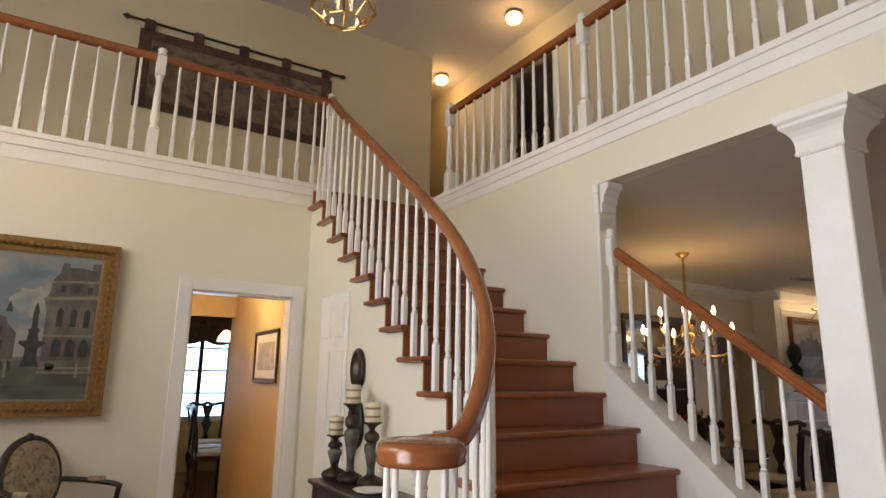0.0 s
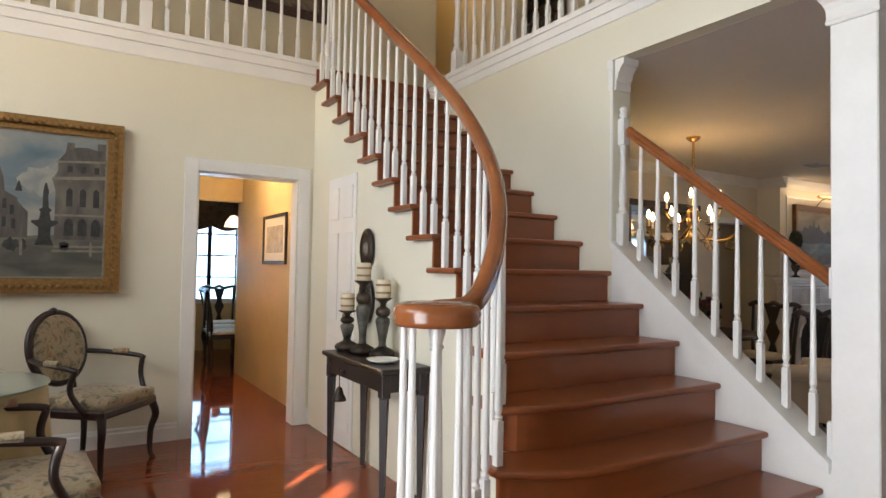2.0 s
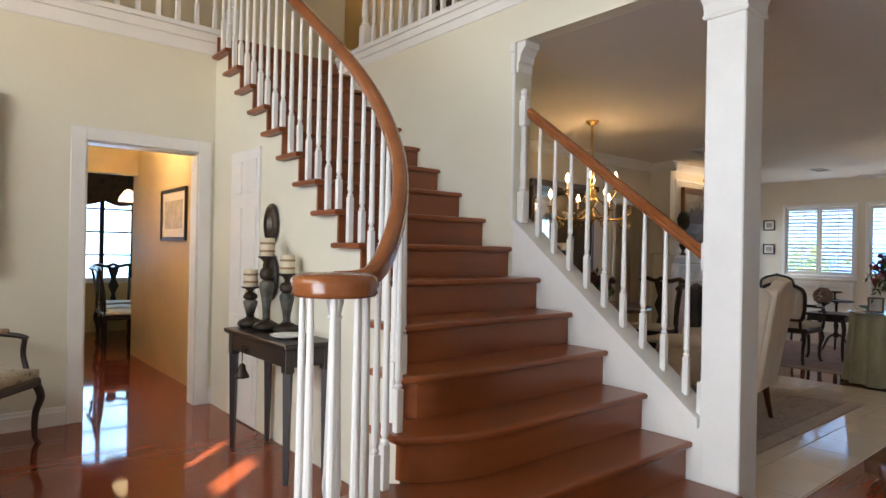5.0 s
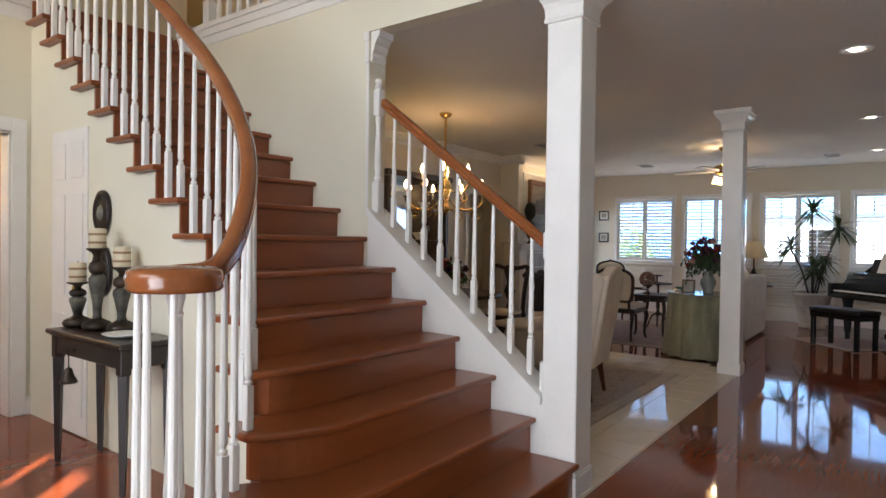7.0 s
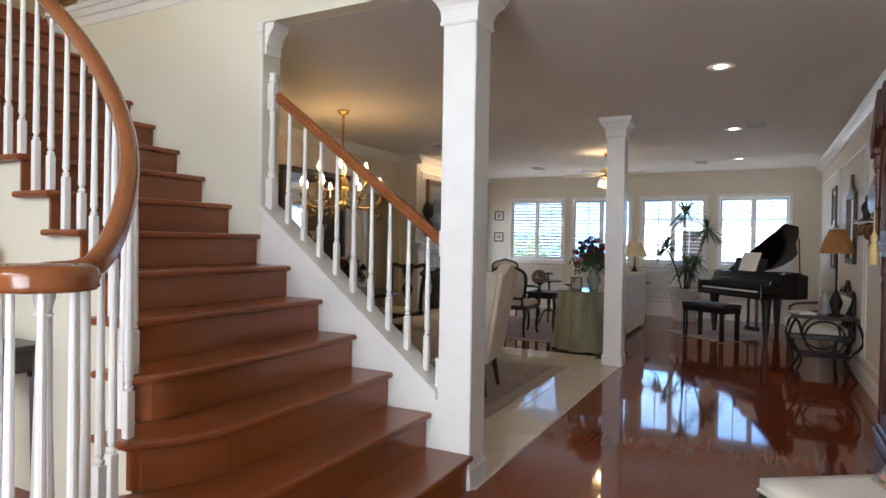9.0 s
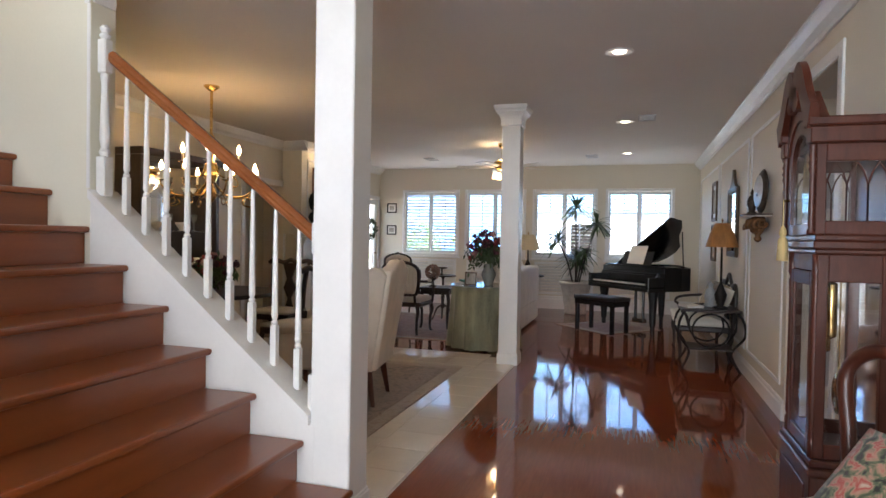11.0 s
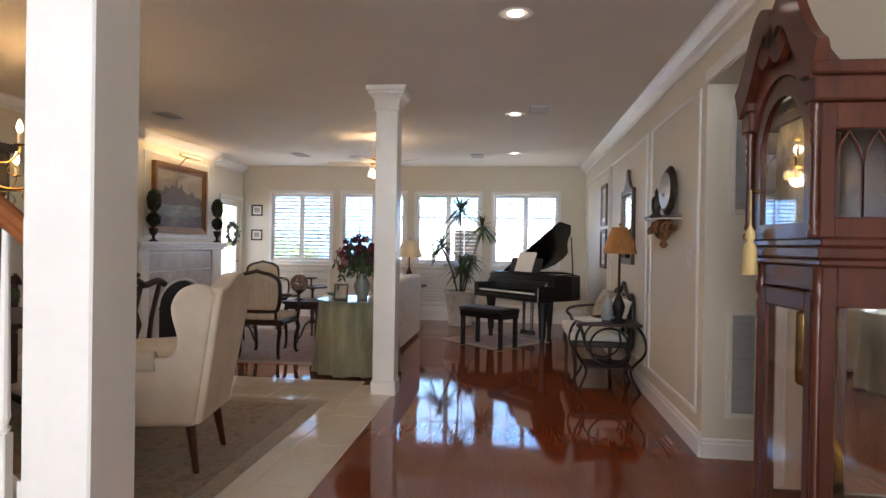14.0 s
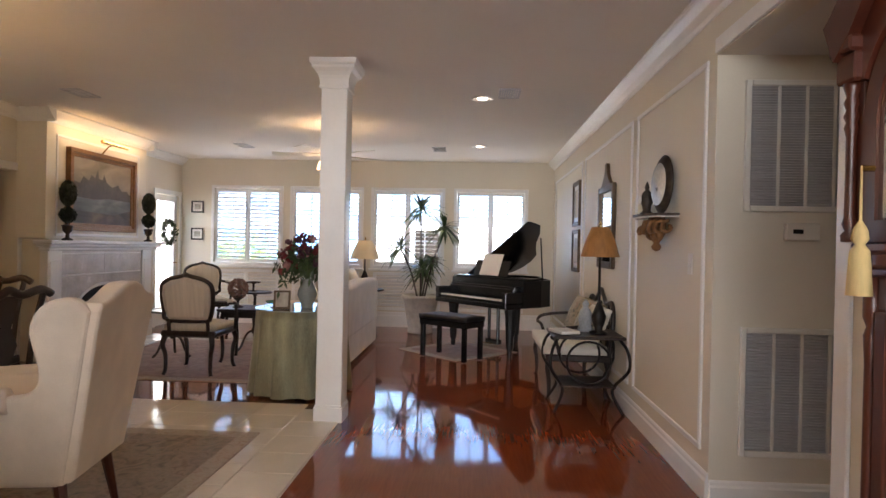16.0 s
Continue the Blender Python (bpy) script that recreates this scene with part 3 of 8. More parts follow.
for k in range(3, 16):
    for j in (0, 1):
        y = nose_line(k)[-1][1] + 0.045 + 0.122 * j
        x = left_x(k) * (1 - j * 0.5) + left_x(k + 1) * j * 0.5 + 0.045
        part("baluster", baluster_mesh(max(0.3, rail_z(y, x) - RISE * k), 0.17 + (0.08 if j else 0.0)), white_trim, railing).matrix_basis = pose(x, y, RISE * k)
H = VZ - 0.034 - RISE
bm = boxes((-0.034, 0.034, -0.034, 0.034, 0, 0.16), bevel=0.004)
lathe(bm, [(0.024, 0.16), (0.034, 0.18), (0.022, 0.20), (0.034, 0.24), (0.036, 0.27), (0.026, 0.33), (0.030, 0.36), (0.027, 0.42), (0.017, H - 0.10), (0.016, H - 0.075), (0.024, H - 0.065), (0.018, H - 0.055), (0.027, H - 0.02), (0.027, H)], 16)
part("newel", bm, white_trim, railing).matrix_basis = pose(VX, VY, RISE)
for i in range(7):
    a = math.radians(150 + 44 * i)
    part("baluster", baluster_mesh(VZ - 0.028 - RISE, 0.17), white_trim, railing).matrix_basis = pose(VX + 0.098 * math.cos(a), VY + 0.098 * math.sin(a), RISE)
for x, y, k in ((1.14, 1.80, 1), (1.23, 1.86, 2), (1.32, 1.93, 2)):
    part("baluster", baluster_mesh(rail_z(y, x) - RISE * k + 0.01, 0.17), white_trim, railing).matrix_basis = pose(x, y, RISE * k)

# short railing in the arch beside the column
short = thing("arch_railing", "white balusters and brown handrail sloping in the arch", "railing", kind="structure")
XR = X_ST + 0.075
part("handrail", tube(bmesh.new(), [(XR, 1.50, 1.27), (XR, 2.69, 2.172)], 1, section=[(a * 0.82, b * 0.86) for a, b in RAIL_SEC]), rail_wood, short, "polished brown handrail")
for i in range(9):
    y = 1.60 + 0.124 * i
    z = 0.487 + 0.80 * (y - COL_Y1)
    part("baluster", baluster_mesh(1.27 + (y - 1.50) * 0.758 - 0.03 - z, 0.19), white_trim, short).matrix_basis = pose(XR, y, z)
part("newel", post_mesh(0.86, 0.029, 0.20), white_trim, short).matrix_basis = pose(XR - 0.02, ARCH_Y - 0.032, 1.463)
part("rosette", boxes((XR - 0.05, XR + 0.05, COL_Y1, COL_Y1 + 0.02, 1.20, 1.34), (XR - 0.05, XR + 0.05, COL_Y1, COL_Y1 + 0.03, 0.49, 0.66), bevel=0.004), white_trim, short)
structure("arch_bracket", prism(bmesh.new(), [(ARCH_Y - 0.001 - d, z) for d, z in ((0, 2.43), (0.010, 2.43), (0.015, 2.46), (0.012, 2.485), (0.024, 2.50), (0.030, 2.535), (0.048, 2.56), (0.058, 2.575), (0.070, 2.58), (0.074, 2.619), (0, 2.619))], X_ST + 0.01, X_ST + 0.14, YZ), white_trim, "white stepped bracket in the corner of the arch", "trim")
structure("arch_pilaster", boxes((X_ST - 0.010, X_ST - 0.001, ARCH_Y, ARCH_Y + 0.036, 2.42, 2.56), (X_ST - 0.014, X_ST - 0.001, ARCH_Y - 0.004, ARCH_Y + 0.044, 2.56, 2.618), (X_ST - 0.006, X_ST - 0.001, ARCH_Y, ARCH_Y + 0.022, 1.50, 2.42), bevel=0.003), white_trim, "white casing of the arch", "trim")

# balcony railings
balcony = thing("balcony_railing", "white balusters, posts and brown handrail of the upper balcony", "railing", kind="structure")
ZB = Z_UP + 0.012
def balcony_run(a, b, posts, step):
    a, b = Vector(a), Vector(b)
    d = b - a
    L = d.length
    stops = sorted(posts)
    for s in stops:
        part("post", post_mesh(0.92, 0.04, 0.22), white_trim, balcony).matrix_basis = pose(*(a + d * (s / L)))
    for s0, s1 in zip(stops, stops[1:]):
        n = round((s1 - s0) / step)
        for i in range(1, n):
            p = a + d * ((s0 + (s1 - s0) * i / n) / L)
            again(proto, "baluster", balcony, pose(*p))
        q0, q1 = a + d * (s0 / L), a + d * (s1 / L)
        part("handrail", tube(bmesh.new(), [q0 + Vector((0, 0, 0.83)), q1 + Vector((0, 0, 0.83))], 1, section=RAIL_SEC), rail_wood, balcony, "polished brown handrail")


proto = part("baluster", baluster_mesh(0.80, 0.19, 0.0165), white_trim, balcony)
proto.matrix_basis = pose(-2.70, Y_N + 0.06, ZB)
balcony_run((-2.6, Y_N + 0.06, ZB), (1.9, Y_N + 0.06, ZB), [0.0, 1.6, 3.05, 4.5], 0.145)
balcony_run((X_ST + 0.07, -0.85, ZB), (X_ST + 0.07, 4.65, ZB), [0.0, 1.83, 3.75, 5.5], 0.137)
structure("balcony_trim", boxes((X_W, 1.93, Y_N - 0.03, Y_N + 0.14, Z_UP - 0.03, ZB), (X_W, 1.90, Y_N - 0.018, Y_N, Z_UP - 0.10, Z_UP - 0.03), (X_W, 1.90, Y_N - 0.006, Y_N + 0.14, Z_UP - 0.2, Z_UP - 0.10),
          (X_ST - 0.03, X_ST + 0.15, Y_S, 5.0, Z_UP - 0.03, ZB), (X_ST - 0.018, X_ST, Y_S, 5.0, Z_UP - 0.09, Z_UP - 0.03), (X_ST - 0.008, X_ST + 0.15, Y_S, 5.0, Z_UP - 0.16, Z_UP - 0.09), bevel=0.004), white_trim, "white stepped edge of the upper floor", "trim")

# doorway casing and closet door under the stair
bm = boxes((0.745, 0.84, Y_N - 0.018, Y_N - 0.001, 0, 2.115), (1.63, 1.725, Y_N - 0.018, Y_N - 0.001, 0, 2.115), (0.84, 1.63, Y_N - 0.018, Y_N - 0.001, 2.02, 2.115), (0.841, 0.853, Y_N - 0.0, Y_N + 0.15, 0, 2.006), (1.617, 1.629, Y_N - 0.0, Y_N + 0.15, 0, 2.006), (0.841, 1.629, Y_N - 0.0, Y_N + 0.15, 2.006, 2.018), bevel=0.003)
structure("door_casing", bm, white_trim, "white casing of the open foyer doorway", "trim")

# ---- garden side: windows, shutters, view ----
# boards outside the windows; the daylight on the view is their own emission
def view_backdrop(name, label, outline_box, colors, scale, strength, stretch=(1, 1, 1)):
    m = patches(name + "_light", colors, scale, distort=0.6, detail=5, stretch=stretch)
    n, l = m.node_tree.nodes, m.node_tree.links
    b = n["Principled BSDF"]
    ramp = [q for q in n if q.type == "VALTORGB"][0]
    l.new(ramp.outputs["Color"], b.inputs["Emission Color"])
    n.remove([q for q in n if q.type == "BUMP"][0])
    l.remove(b.inputs["Base Color"].links[0])
    b.inputs["Base Color"].default_value = (0, 0, 0, 1)
    b.inputs["Sheen Weight"].default_value, b.inputs["Specular IOR Level"].default_value = 0.0, 0.0
    b.inputs["Emission Strength"].default_value = strength * INDOOR
    return tagged(part(name, boxes(outline_box), m), label, "backdrop", kind="structure")


view_backdrop("backdrop", "glowing board for the bright hazy sky over the garden", (26.0, 26.1, -26, 36, -0.4, 16), [(0.12, 0.36, 1.0), (0.22, 0.50, 1.0), (0.42, 0.68, 1.0)], 0.10, 11.5)
view_backdrop("backdrop_breakfast", "glowing board for the sunlit foliage behind the breakfast window", (-6, 10, 15.0, 15.1, -0.4, 8), [(0.22, 0.44, 0.20), (0.30, 0.56, 0.95), (0.48, 0.72, 1.0)], 1.6, 15.0)
view_backdrop("backdrop_side", "glowing board for the bright side garden behind the glass door", (8.0, 21.0, 8.6, 8.7, -0.4, 7), [(0.8, 0.9, 0.9), (0.9, 0.97, 1.0), (1.0, 1.0, 1.0)], 0.6, 10.0)
blue_roof = material("blue_pool_screen", (0.16, 0.36, 0.62), 0.5, vary=0.15, scale=0.7)
# the blue cast of the daylight outside is put into the stucco colour
stucco = material("daylight_tinted_stucco", (0.56, 0.70, 0.86), 0.8, vary=0.05)
hedge_leaf = material("hedge_leaf", (0.10, 0.20, 0.05), 0.6, vary=0.3, scale=1.5)
house = thing("neighbour_house", "stucco house tinted with blue daylight, with a blue roof, behind the garden", "house", (20.5, 1.6, -0.14))
part("wall", boxes((0, 4.0, -5.5, 2.2, 0, 2.35)), stucco, house)
bm = prism(bmesh.new(), [(-0.5, 2.3), (4.5, 2.3), (2.0, 3.9)], -5.9, 2.5, XZ)
bmesh.ops.transform(bm, matrix=Matrix.Scale(-1, 4, (0, 1, 0)), verts=bm.verts)
bmesh.ops.recalc_face_normals(bm, faces=bm.faces)
part("roof", bm, blue_roof, house)
part("window", boxes((-0.03, 0.0, -3.6, -2.4, 0.9, 1.9)), iron, house)
part("window", boxes((-0.03, 0.0, -0.6, 0.5, 0.9, 1.9)), iron, house)


def leaf_cloud(bm, n, spread, size, seed):
    rng = random.Random(seed)
    for _ in range(n):
        c = Vector((rng.gauss(0, spread[0]), rng.gauss(0, spread[1]), rng.gauss(0, spread[2])))
        q = Euler((rng.uniform(0, 6.3), rng.uniform(0, 6.3), rng.uniform(0, 6.3))).to_matrix()
        s = size * rng.uniform(0.6, 1.4)
        vs = [bm.verts.new(c + q @ Vector(p) * s) for p in ((-1, 0, 0), (0, -0.45, 0.1), (1, 0, 0), (0, 0.45, 0.1))]
        bm.faces.new(vs)
    return bm


for x, y, h, seed in ((19.5, 7.4, 1.6, 3), (17.5, -3.4, 1.0, 6)):
    t = thing("garden_shrub", "tall green garden shrub with airy leaves", "shrub", (x, y, -0.14), group="garden shrubs")
    part("stem", tube(bmesh.new(), [(0, 0, 0), (0.05, 0.04, h * 0.4), (0.0, -0.05, h * 0.8)], [0.06, 0.04, 0.015], 7), dark_wood, t)
    bm = leaf_cloud(bmesh.new(), 900, (0.55, 0.7, h * 0.24), 0.11, seed)
    bmesh.ops.translate(bm, verts=bm.verts, vec=(0, 0, h * 0.62))
    part("crown", bm, hedge_leaf, t)


def shutter_window(i, ya, yb, tilt):
    """A window with two louvred shutter panels; ya: its end towards the fireplace wall."""
    w = thing("window_%d" % i, "white-framed window with open louvred shutters", "window", (X_E, 0, 0), kind="structure")
    f = 0.05
    part("window_frame", boxes((-0.022, 0.0, ya, ya + f, WZ0 - f, WZ1 + f), (-0.022, 0.0, yb - f, yb, WZ0 - f, WZ1 + f), (-0.022, 0.0, yb, ya, WZ1, WZ1 + f), (-0.022, 0.0, yb, ya, WZ0 - f, WZ0), bevel=0.004), white_trim, w)
    part("window_sill", boxes((-0.06, 0.0, yb - 0.07, ya + 0.07, WZ0 - 0.085, WZ0 - 0.052), bevel=0.006), white_trim, w)
    mid = (ya + yb) / 2
    part("pane", boxes((0.10, 0.105, yb, ya, WZ0, WZ1)), pane_glass, w).visible_shadow = False
    bars = bmesh.new()
    for q in range(1, 3):
        z = WZ0 + (WZ1 - WZ0) * q / 3
        box(bars, 0.095, 0.115, yb, ya, z - 0.011, z + 0.011)
    for q in (0.25, 0.5, 0.75):
        y = yb + (ya - yb) * q
        box(bars, 0.094, 0.116, y - (0.022 if q == 0.5 else 0.010), y + (0.022 if q == 0.5 else 0.010), WZ0, WZ1)
    part("glazing_bars", bars, white_trim, w)
    slat = None
    for a, b in ((ya - 0.004, mid + 0.003), (mid - 0.003, yb + 0.004)):
        s = 0.038
        p = part("shutter", boxes((0.012, 0.042, a - s, a, WZ0 + 0.004, WZ1 - 0.004), (0.012, 0.042, b, b + s, WZ0 + 0.004, WZ1 - 0.004), (0.012, 0.042, b + s, a - s, WZ1 - 0.06, WZ1 - 0.004), (0.012, 0.042, b + s, a - s, WZ0 + 0.004, WZ0 + 0.06), bevel=0.003), white_trim, w)
        n = 17
        for q in range(n):
            z = WZ0 + 0.085 + (WZ1 - WZ0 - 0.17) * q / (n - 1)
            m = pose(0.027, (a + b) / 2, z, 0, tilt, 0)
            if slat is None:
                L = (a - b) / 2 - s - 0.002
                slat = part("slat", boxes((-0.030, 0.030, -L, L, -0.004, 0.004), bevel=0.003), white_trim, p)
                slat.matrix_basis = m
            else:
                again(slat, "slat", p, m)
    # closed louvres below the sill
    low = part("lower_panel", boxes((-0.02, -0.002, yb + 0.0, yb + 0.05, 0.26, 0.86), (-0.02, -0.002, ya - 0.05, ya, 0.26, 0.86), (-0.02, -0.002, mid - 0.03, mid + 0.03, 0.26, 0.86), (-0.018, -0.002, yb + 0.05, ya - 0.05, 0.81, 0.86), (-0.018, -0.002, yb + 0.05, ya - 0.05, 0.26, 0.31), bevel=0.003), white_trim, w, "closed white louvred panel below the sill")
    L = (ya - yb) / 2 - 0.052
    first = None
    for q in range(9):
        m = pose(-0.008, mid, 0.345 + 0.0535 * q, 0, 62, 0)
        if first is None:
            first = part("slat", boxes((-0.026, 0.026, -L, L, -0.003, 0.003)), white_trim, low)
            first.matrix_basis = m
        else:
            again(first, "slat", low, m)


for i, ((ya, yb), tilt) in enumerate(zip(WINDOWS, (34, 8, 4, 4))):
    shutter_window(i + 1, ya, yb, tilt)

# glass garden door with a wreath
gd = thing("door_garden", "white glazed garden door", "door", (10.98, Y_N, 0), kind="structure")
part("frame", boxes((-0.07, 0.0, -0.02, 0.0, 0, 2.07), (0.70, 0.77, -0.02, 0.0, 0, 2.07), (0.0, 0.70, -0.02, 0.0, 2.0, 2.07), bevel=0.004), white_trim, gd)
part("leaf", boxes((0.002, 0.07, 0.03, 0.07, 0.004, 1.99), (0.63, 0.698, 0.03, 0.07, 0.004, 1.99), (0.07, 0.63, 0.03, 0.07, 1.9, 1.99), (0.07, 0.63, 0.03, 0.07, 0.004, 0.28), bevel=0.003), white_trim, gd)
part("pane", boxes((0.07, 0.63, 0.048, 0.052, 0.28, 1.9)), pane_glass, gd).visible_shadow = False
part("handle", tube(bmesh.new(), [(0.60, 0.02, 0.95), (0.60, -0.03, 0.95), (0.52, -0.035, 0.95)], 0.009, 8), brass, gd, "brass lever handle")
leaf_green = material("leaf_green", (0.045, 0.085, 0.025), 0.45, vary=0.3, scale=6)
wr = thing("wreath", "dark green leafy wreath hanging on the garden door", "wreath", (11.33, Y_N - 0.03, 1.42))
bm = bmesh.new()
rng = random.Random(8)
for i in range(420):
    a = rng.uniform(0, 6.283)
    r = 0.17 + rng.gauss(0, 0.022)
    c = Vector((r * math.cos(a), rng.gauss(0, 0.018), r * math.sin(a)))
    q = Euler((rng.uniform(0, 6), rng.uniform(0, 6), rng.uniform(0, 6))).to_matrix()
    bm.faces.new([bm.verts.new(c + q @ Vector(p) * 0.03) for p in ((-1, 0, 0), (0, -0.4, 0), (1, 0, 0), (0, 0.4, 0))])
part("leaves", bm, leaf_green, wr)
part("ring", tube(bmesh.new(), [(0.17 * math.cos(a * 0.2618), 0, 0.17 * math.sin(a * 0.2618)) for a in range(25)], 0.012, 6, up=(0, 1, 0)), dark_wood, wr)

# ---- fireplace ----
FY = 4.72
structure("chimney_breast", boxes((8.22, 10.12, FY, Y_N - 0.001, 1.29, Z_C - 0.001), (8.30, 10.04, FY + 0.02, Y_N - 0.001, 0, 1.28)), material("warm_white_panel", (0.74, 0.70, 0.60), 0.5, vary=0.02), "cream chimney breast over the fireplace", "chimney")
bm = bmesh.new()
crown(bm, (8.215, FY), (10.125, FY), (0, -1), Z_C, 1.3)
crown(bm, (8.22, Y_N), (8.22, FY - 0.1), (-1, 0), Z_C, 1.3)
crown(bm, (10.12, FY - 0.1), (10.12, Y_N), (1, 0), Z_C, 1.3)
structure("chimney_cornice", bm, white_trim, "white cornice round the chimney breast", "trim")
fp = thing("fireplace", "white panelled fireplace surround with an arched opening", "fireplace", (9.17, FY, 0))
part("mantel_shelf", boxes((-1.13, 1.13, -0.20, 0.0, 1.23, 1.27), (-1.09, 1.09, -0.16, 0.0, 1.195, 1.23), (-1.05, 1.05, -0.12, 0.0, 1.16, 1.195), bevel=0.008), white_trim, fp)
part("pilaster", boxes((-1.0, -0.78, -0.07, 0.019, 0, 1.16), (-1.02, -0.76, -0.085, 0.019, 0, 0.14), (-0.97, -0.81, -0.08, 0.019, 0.2, 1.05), bevel=0.005), white_trim, fp)
part("pilaster", boxes((0.78, 1.0, -0.07, 0.019, 0, 1.16), (0.76, 1.02, -0.085, 0.019, 0, 0.14), (0.81, 0.97, -0.08, 0.019, 0.2, 1.05), bevel=0.005), white_trim, fp)
arch = [(-0.52, 0.0), (-0.52, 0.45)] + [(0.52 * math.cos(math.radians(180 - 7.5 * i)), 0.45 + 0.30 * math.sin(math.radians(7.5 * i))) for i in range(1, 24)] + [(0.52, 0.45), (0.52, 0.0), (0.78, 0.0), (0.78, 1.16), (-0.78, 1.16), (-0.78, 0.0)]
marble = material("pale_marble", (0.62, 0.60, 0.58), 0.25, vary=0.12, scale=5, fine=30, bump=0.02)
part("surround", prism(bmesh.new(), arch, -0.019, 0.045, XZ), marble, fp, "pale grey marble surround with an arched opening")
ring = [(math.cos(math.radians(180 - 7.5 * i)), math.sin(math.radians(7.5 * i))) for i in range(25)]
part("arch_moulding", prism(bmesh.new(), [(0.56 * a, 0.45 + 0.34 * b) for a, b in ring] + [(0.53 * a, 0.45 + 0.31 * b) for a, b in reversed(ring)], 0.045, 0.06, XZ), white_trim, fp)
part("frieze", boxes((-0.76, 0.76, -0.056, -0.046, 0.885, 0.905), (-0.76, 0.76, -0.051, -0.046, 1.12, 1.135), (-0.006, 0.006, -0.052, -0.046, 0.905, 1.12), bevel=0.003), white_trim, fp)
# flat dark sheet; the shade of the deep opening is put into its colour
part("firebox", boxes((-0.60, 0.60, 0.0, 0.018, 0, 0.85)), material("firebox_shade_black", (0.02, 0.018, 0.016), 0.9, vary=0.3), fp)
part("hearth", boxes((-1.05, 1.05, -0.45, -0.09, 0.0, 0.03), bevel=0.004), marble, fp)


def framed_picture(name, label, w, h, m, frame_mat, canvas, fw=0.06, depth=0.04, mat_w=0.0, group=""):
    """A picture hung with its middle at m; it faces -y before m turns it."""
    t = thing(name, label, "picture", group=group)
    t.matrix_basis = m
    bm = bmesh.new()
    for d0, d1, e0, e1 in ((0.0, 0.55, 0.0, 1.0), (0.55, 1.0, 0.0, 0.65)):
        a0, a1, dp = fw * d0, fw * d1, depth * e1
        W, H = w / 2, h / 2
        box(bm, -W + a0, W - a0, -dp, 0, H - a1, H - a0, 0.003)
        box(bm, -W + a0, W - a0, -dp, 0, -H + a0, -H + a1, 0.003)
        box(bm, -W + a0, -W + a1, -dp, 0, -H + a1, H - a1, 0.003)
        box(bm, W - a1, W - a0, -dp, 0, -H + a1, H - a1, 0.003)
    part("frame", bm, frame_mat, t)
    part("canvas", boxes((-w / 2 + fw + mat_w, w / 2 - fw - mat_w, -depth * 0.45, -0.001, -h / 2 + fw + mat_w, h / 2 - fw - mat_w)), canvas, t)
    if mat_w:
        W, H = w / 2 - fw, h / 2 - fw
        part("mount", boxes((-W, W, -depth * 0.4, -0.002, H - mat_w, H), (-W, W, -depth * 0.4, -0.002, -H, -H + mat_w), (-W, -W + mat_w, -depth * 0.4, -0.002, -H + mat_w, H - mat_w), (W - mat_w, W, -depth * 0.4, -0.002, -H + mat_w, H - mat_w)), plastic, t)
    return t


landscape = patches("harbour_landscape", [(0.022, 0.022, 0.02), (0.065, 0.06, 0.048), (0.13, 0.10, 0.07), (0.20, 0.165, 0.115)], 3.2, rough=0.6, distort=0.8, detail=6, sheen=0.0, stretch=(0.6, 1, 1.6))
print_mat = patches("faded_print", [(0.22, 0.20, 0.16), (0.36, 0.33, 0.28), (0.5, 0.47, 0.4)], 9, rough=0.5, distort=0.5)
frame_brown = material("brown_gilt_frame", (0.20, 0.095, 0.035), 0.42, metal=0.35, vary=0.15, scale=40, fine=140, bump=0.5)
mp = framed_picture("mantel_painting", "dark landscape painting in a broad gilt frame", 1.28, 0.90, pose(9.15, FY - 0.004, 1.83), frame_brown, landscape, 0.085, 0.06)
warm_sky = patches("painted_evening_sky", [(0.15, 0.12, 0.08), (0.24, 0.20, 0.14), (0.32, 0.27, 0.19)], 3, rough=0.6, distort=0.8, detail=5, sheen=0.0, stretch=(0.6, 1, 1.5))
far_hills = patches("painted_hills", [(0.05, 0.045, 0.035), (0.09, 0.075, 0.055)], 9, rough=0.6, detail=5, sheen=0.0)
lake = patches("painted_water", [(0.07, 0.075, 0.07), (0.14, 0.145, 0.13), (0.22, 0.22, 0.19)], 6, rough=0.6, distort=0.5, sheen=0.0, stretch=(0.4, 1, 1.5))
for name, outline, mat, layer in (
        ("painted_sky", [(-0.55, 0.02), (0.55, 0.02), (0.55, 0.36), (-0.55, 0.36)], warm_sky, 1),
        ("painted_hill", [(-0.55, -0.08), (0.55, -0.08), (0.55, 0.0), (0.46, 0.06), (0.36, 0.05), (0.28, 0.12), (0.16, 0.08), (0.05, 0.13), (0.0, 0.22), (-0.03, 0.15), (-0.10, 0.16), (-0.12, 0.27), (-0.17, 0.16), (-0.24, 0.19), (-0.28, 0.12), (-0.38, 0.16), (-0.44, 0.08), (-0.55, 0.10)], far_hills, 2),
        ("painted_water", [(-0.55, -0.22), (0.20, -0.25), (0.55, -0.18), (0.55, -0.07), (0.10, -0.06), (-0.20, -0.09), (-0.55, -0.07)], lake, 3)):
    part(name, prism(bmesh.new(), outline, 0.0275 + 0.0006 * layer, 0.0278 + 0.0006 * layer, XZ), mat, mp)
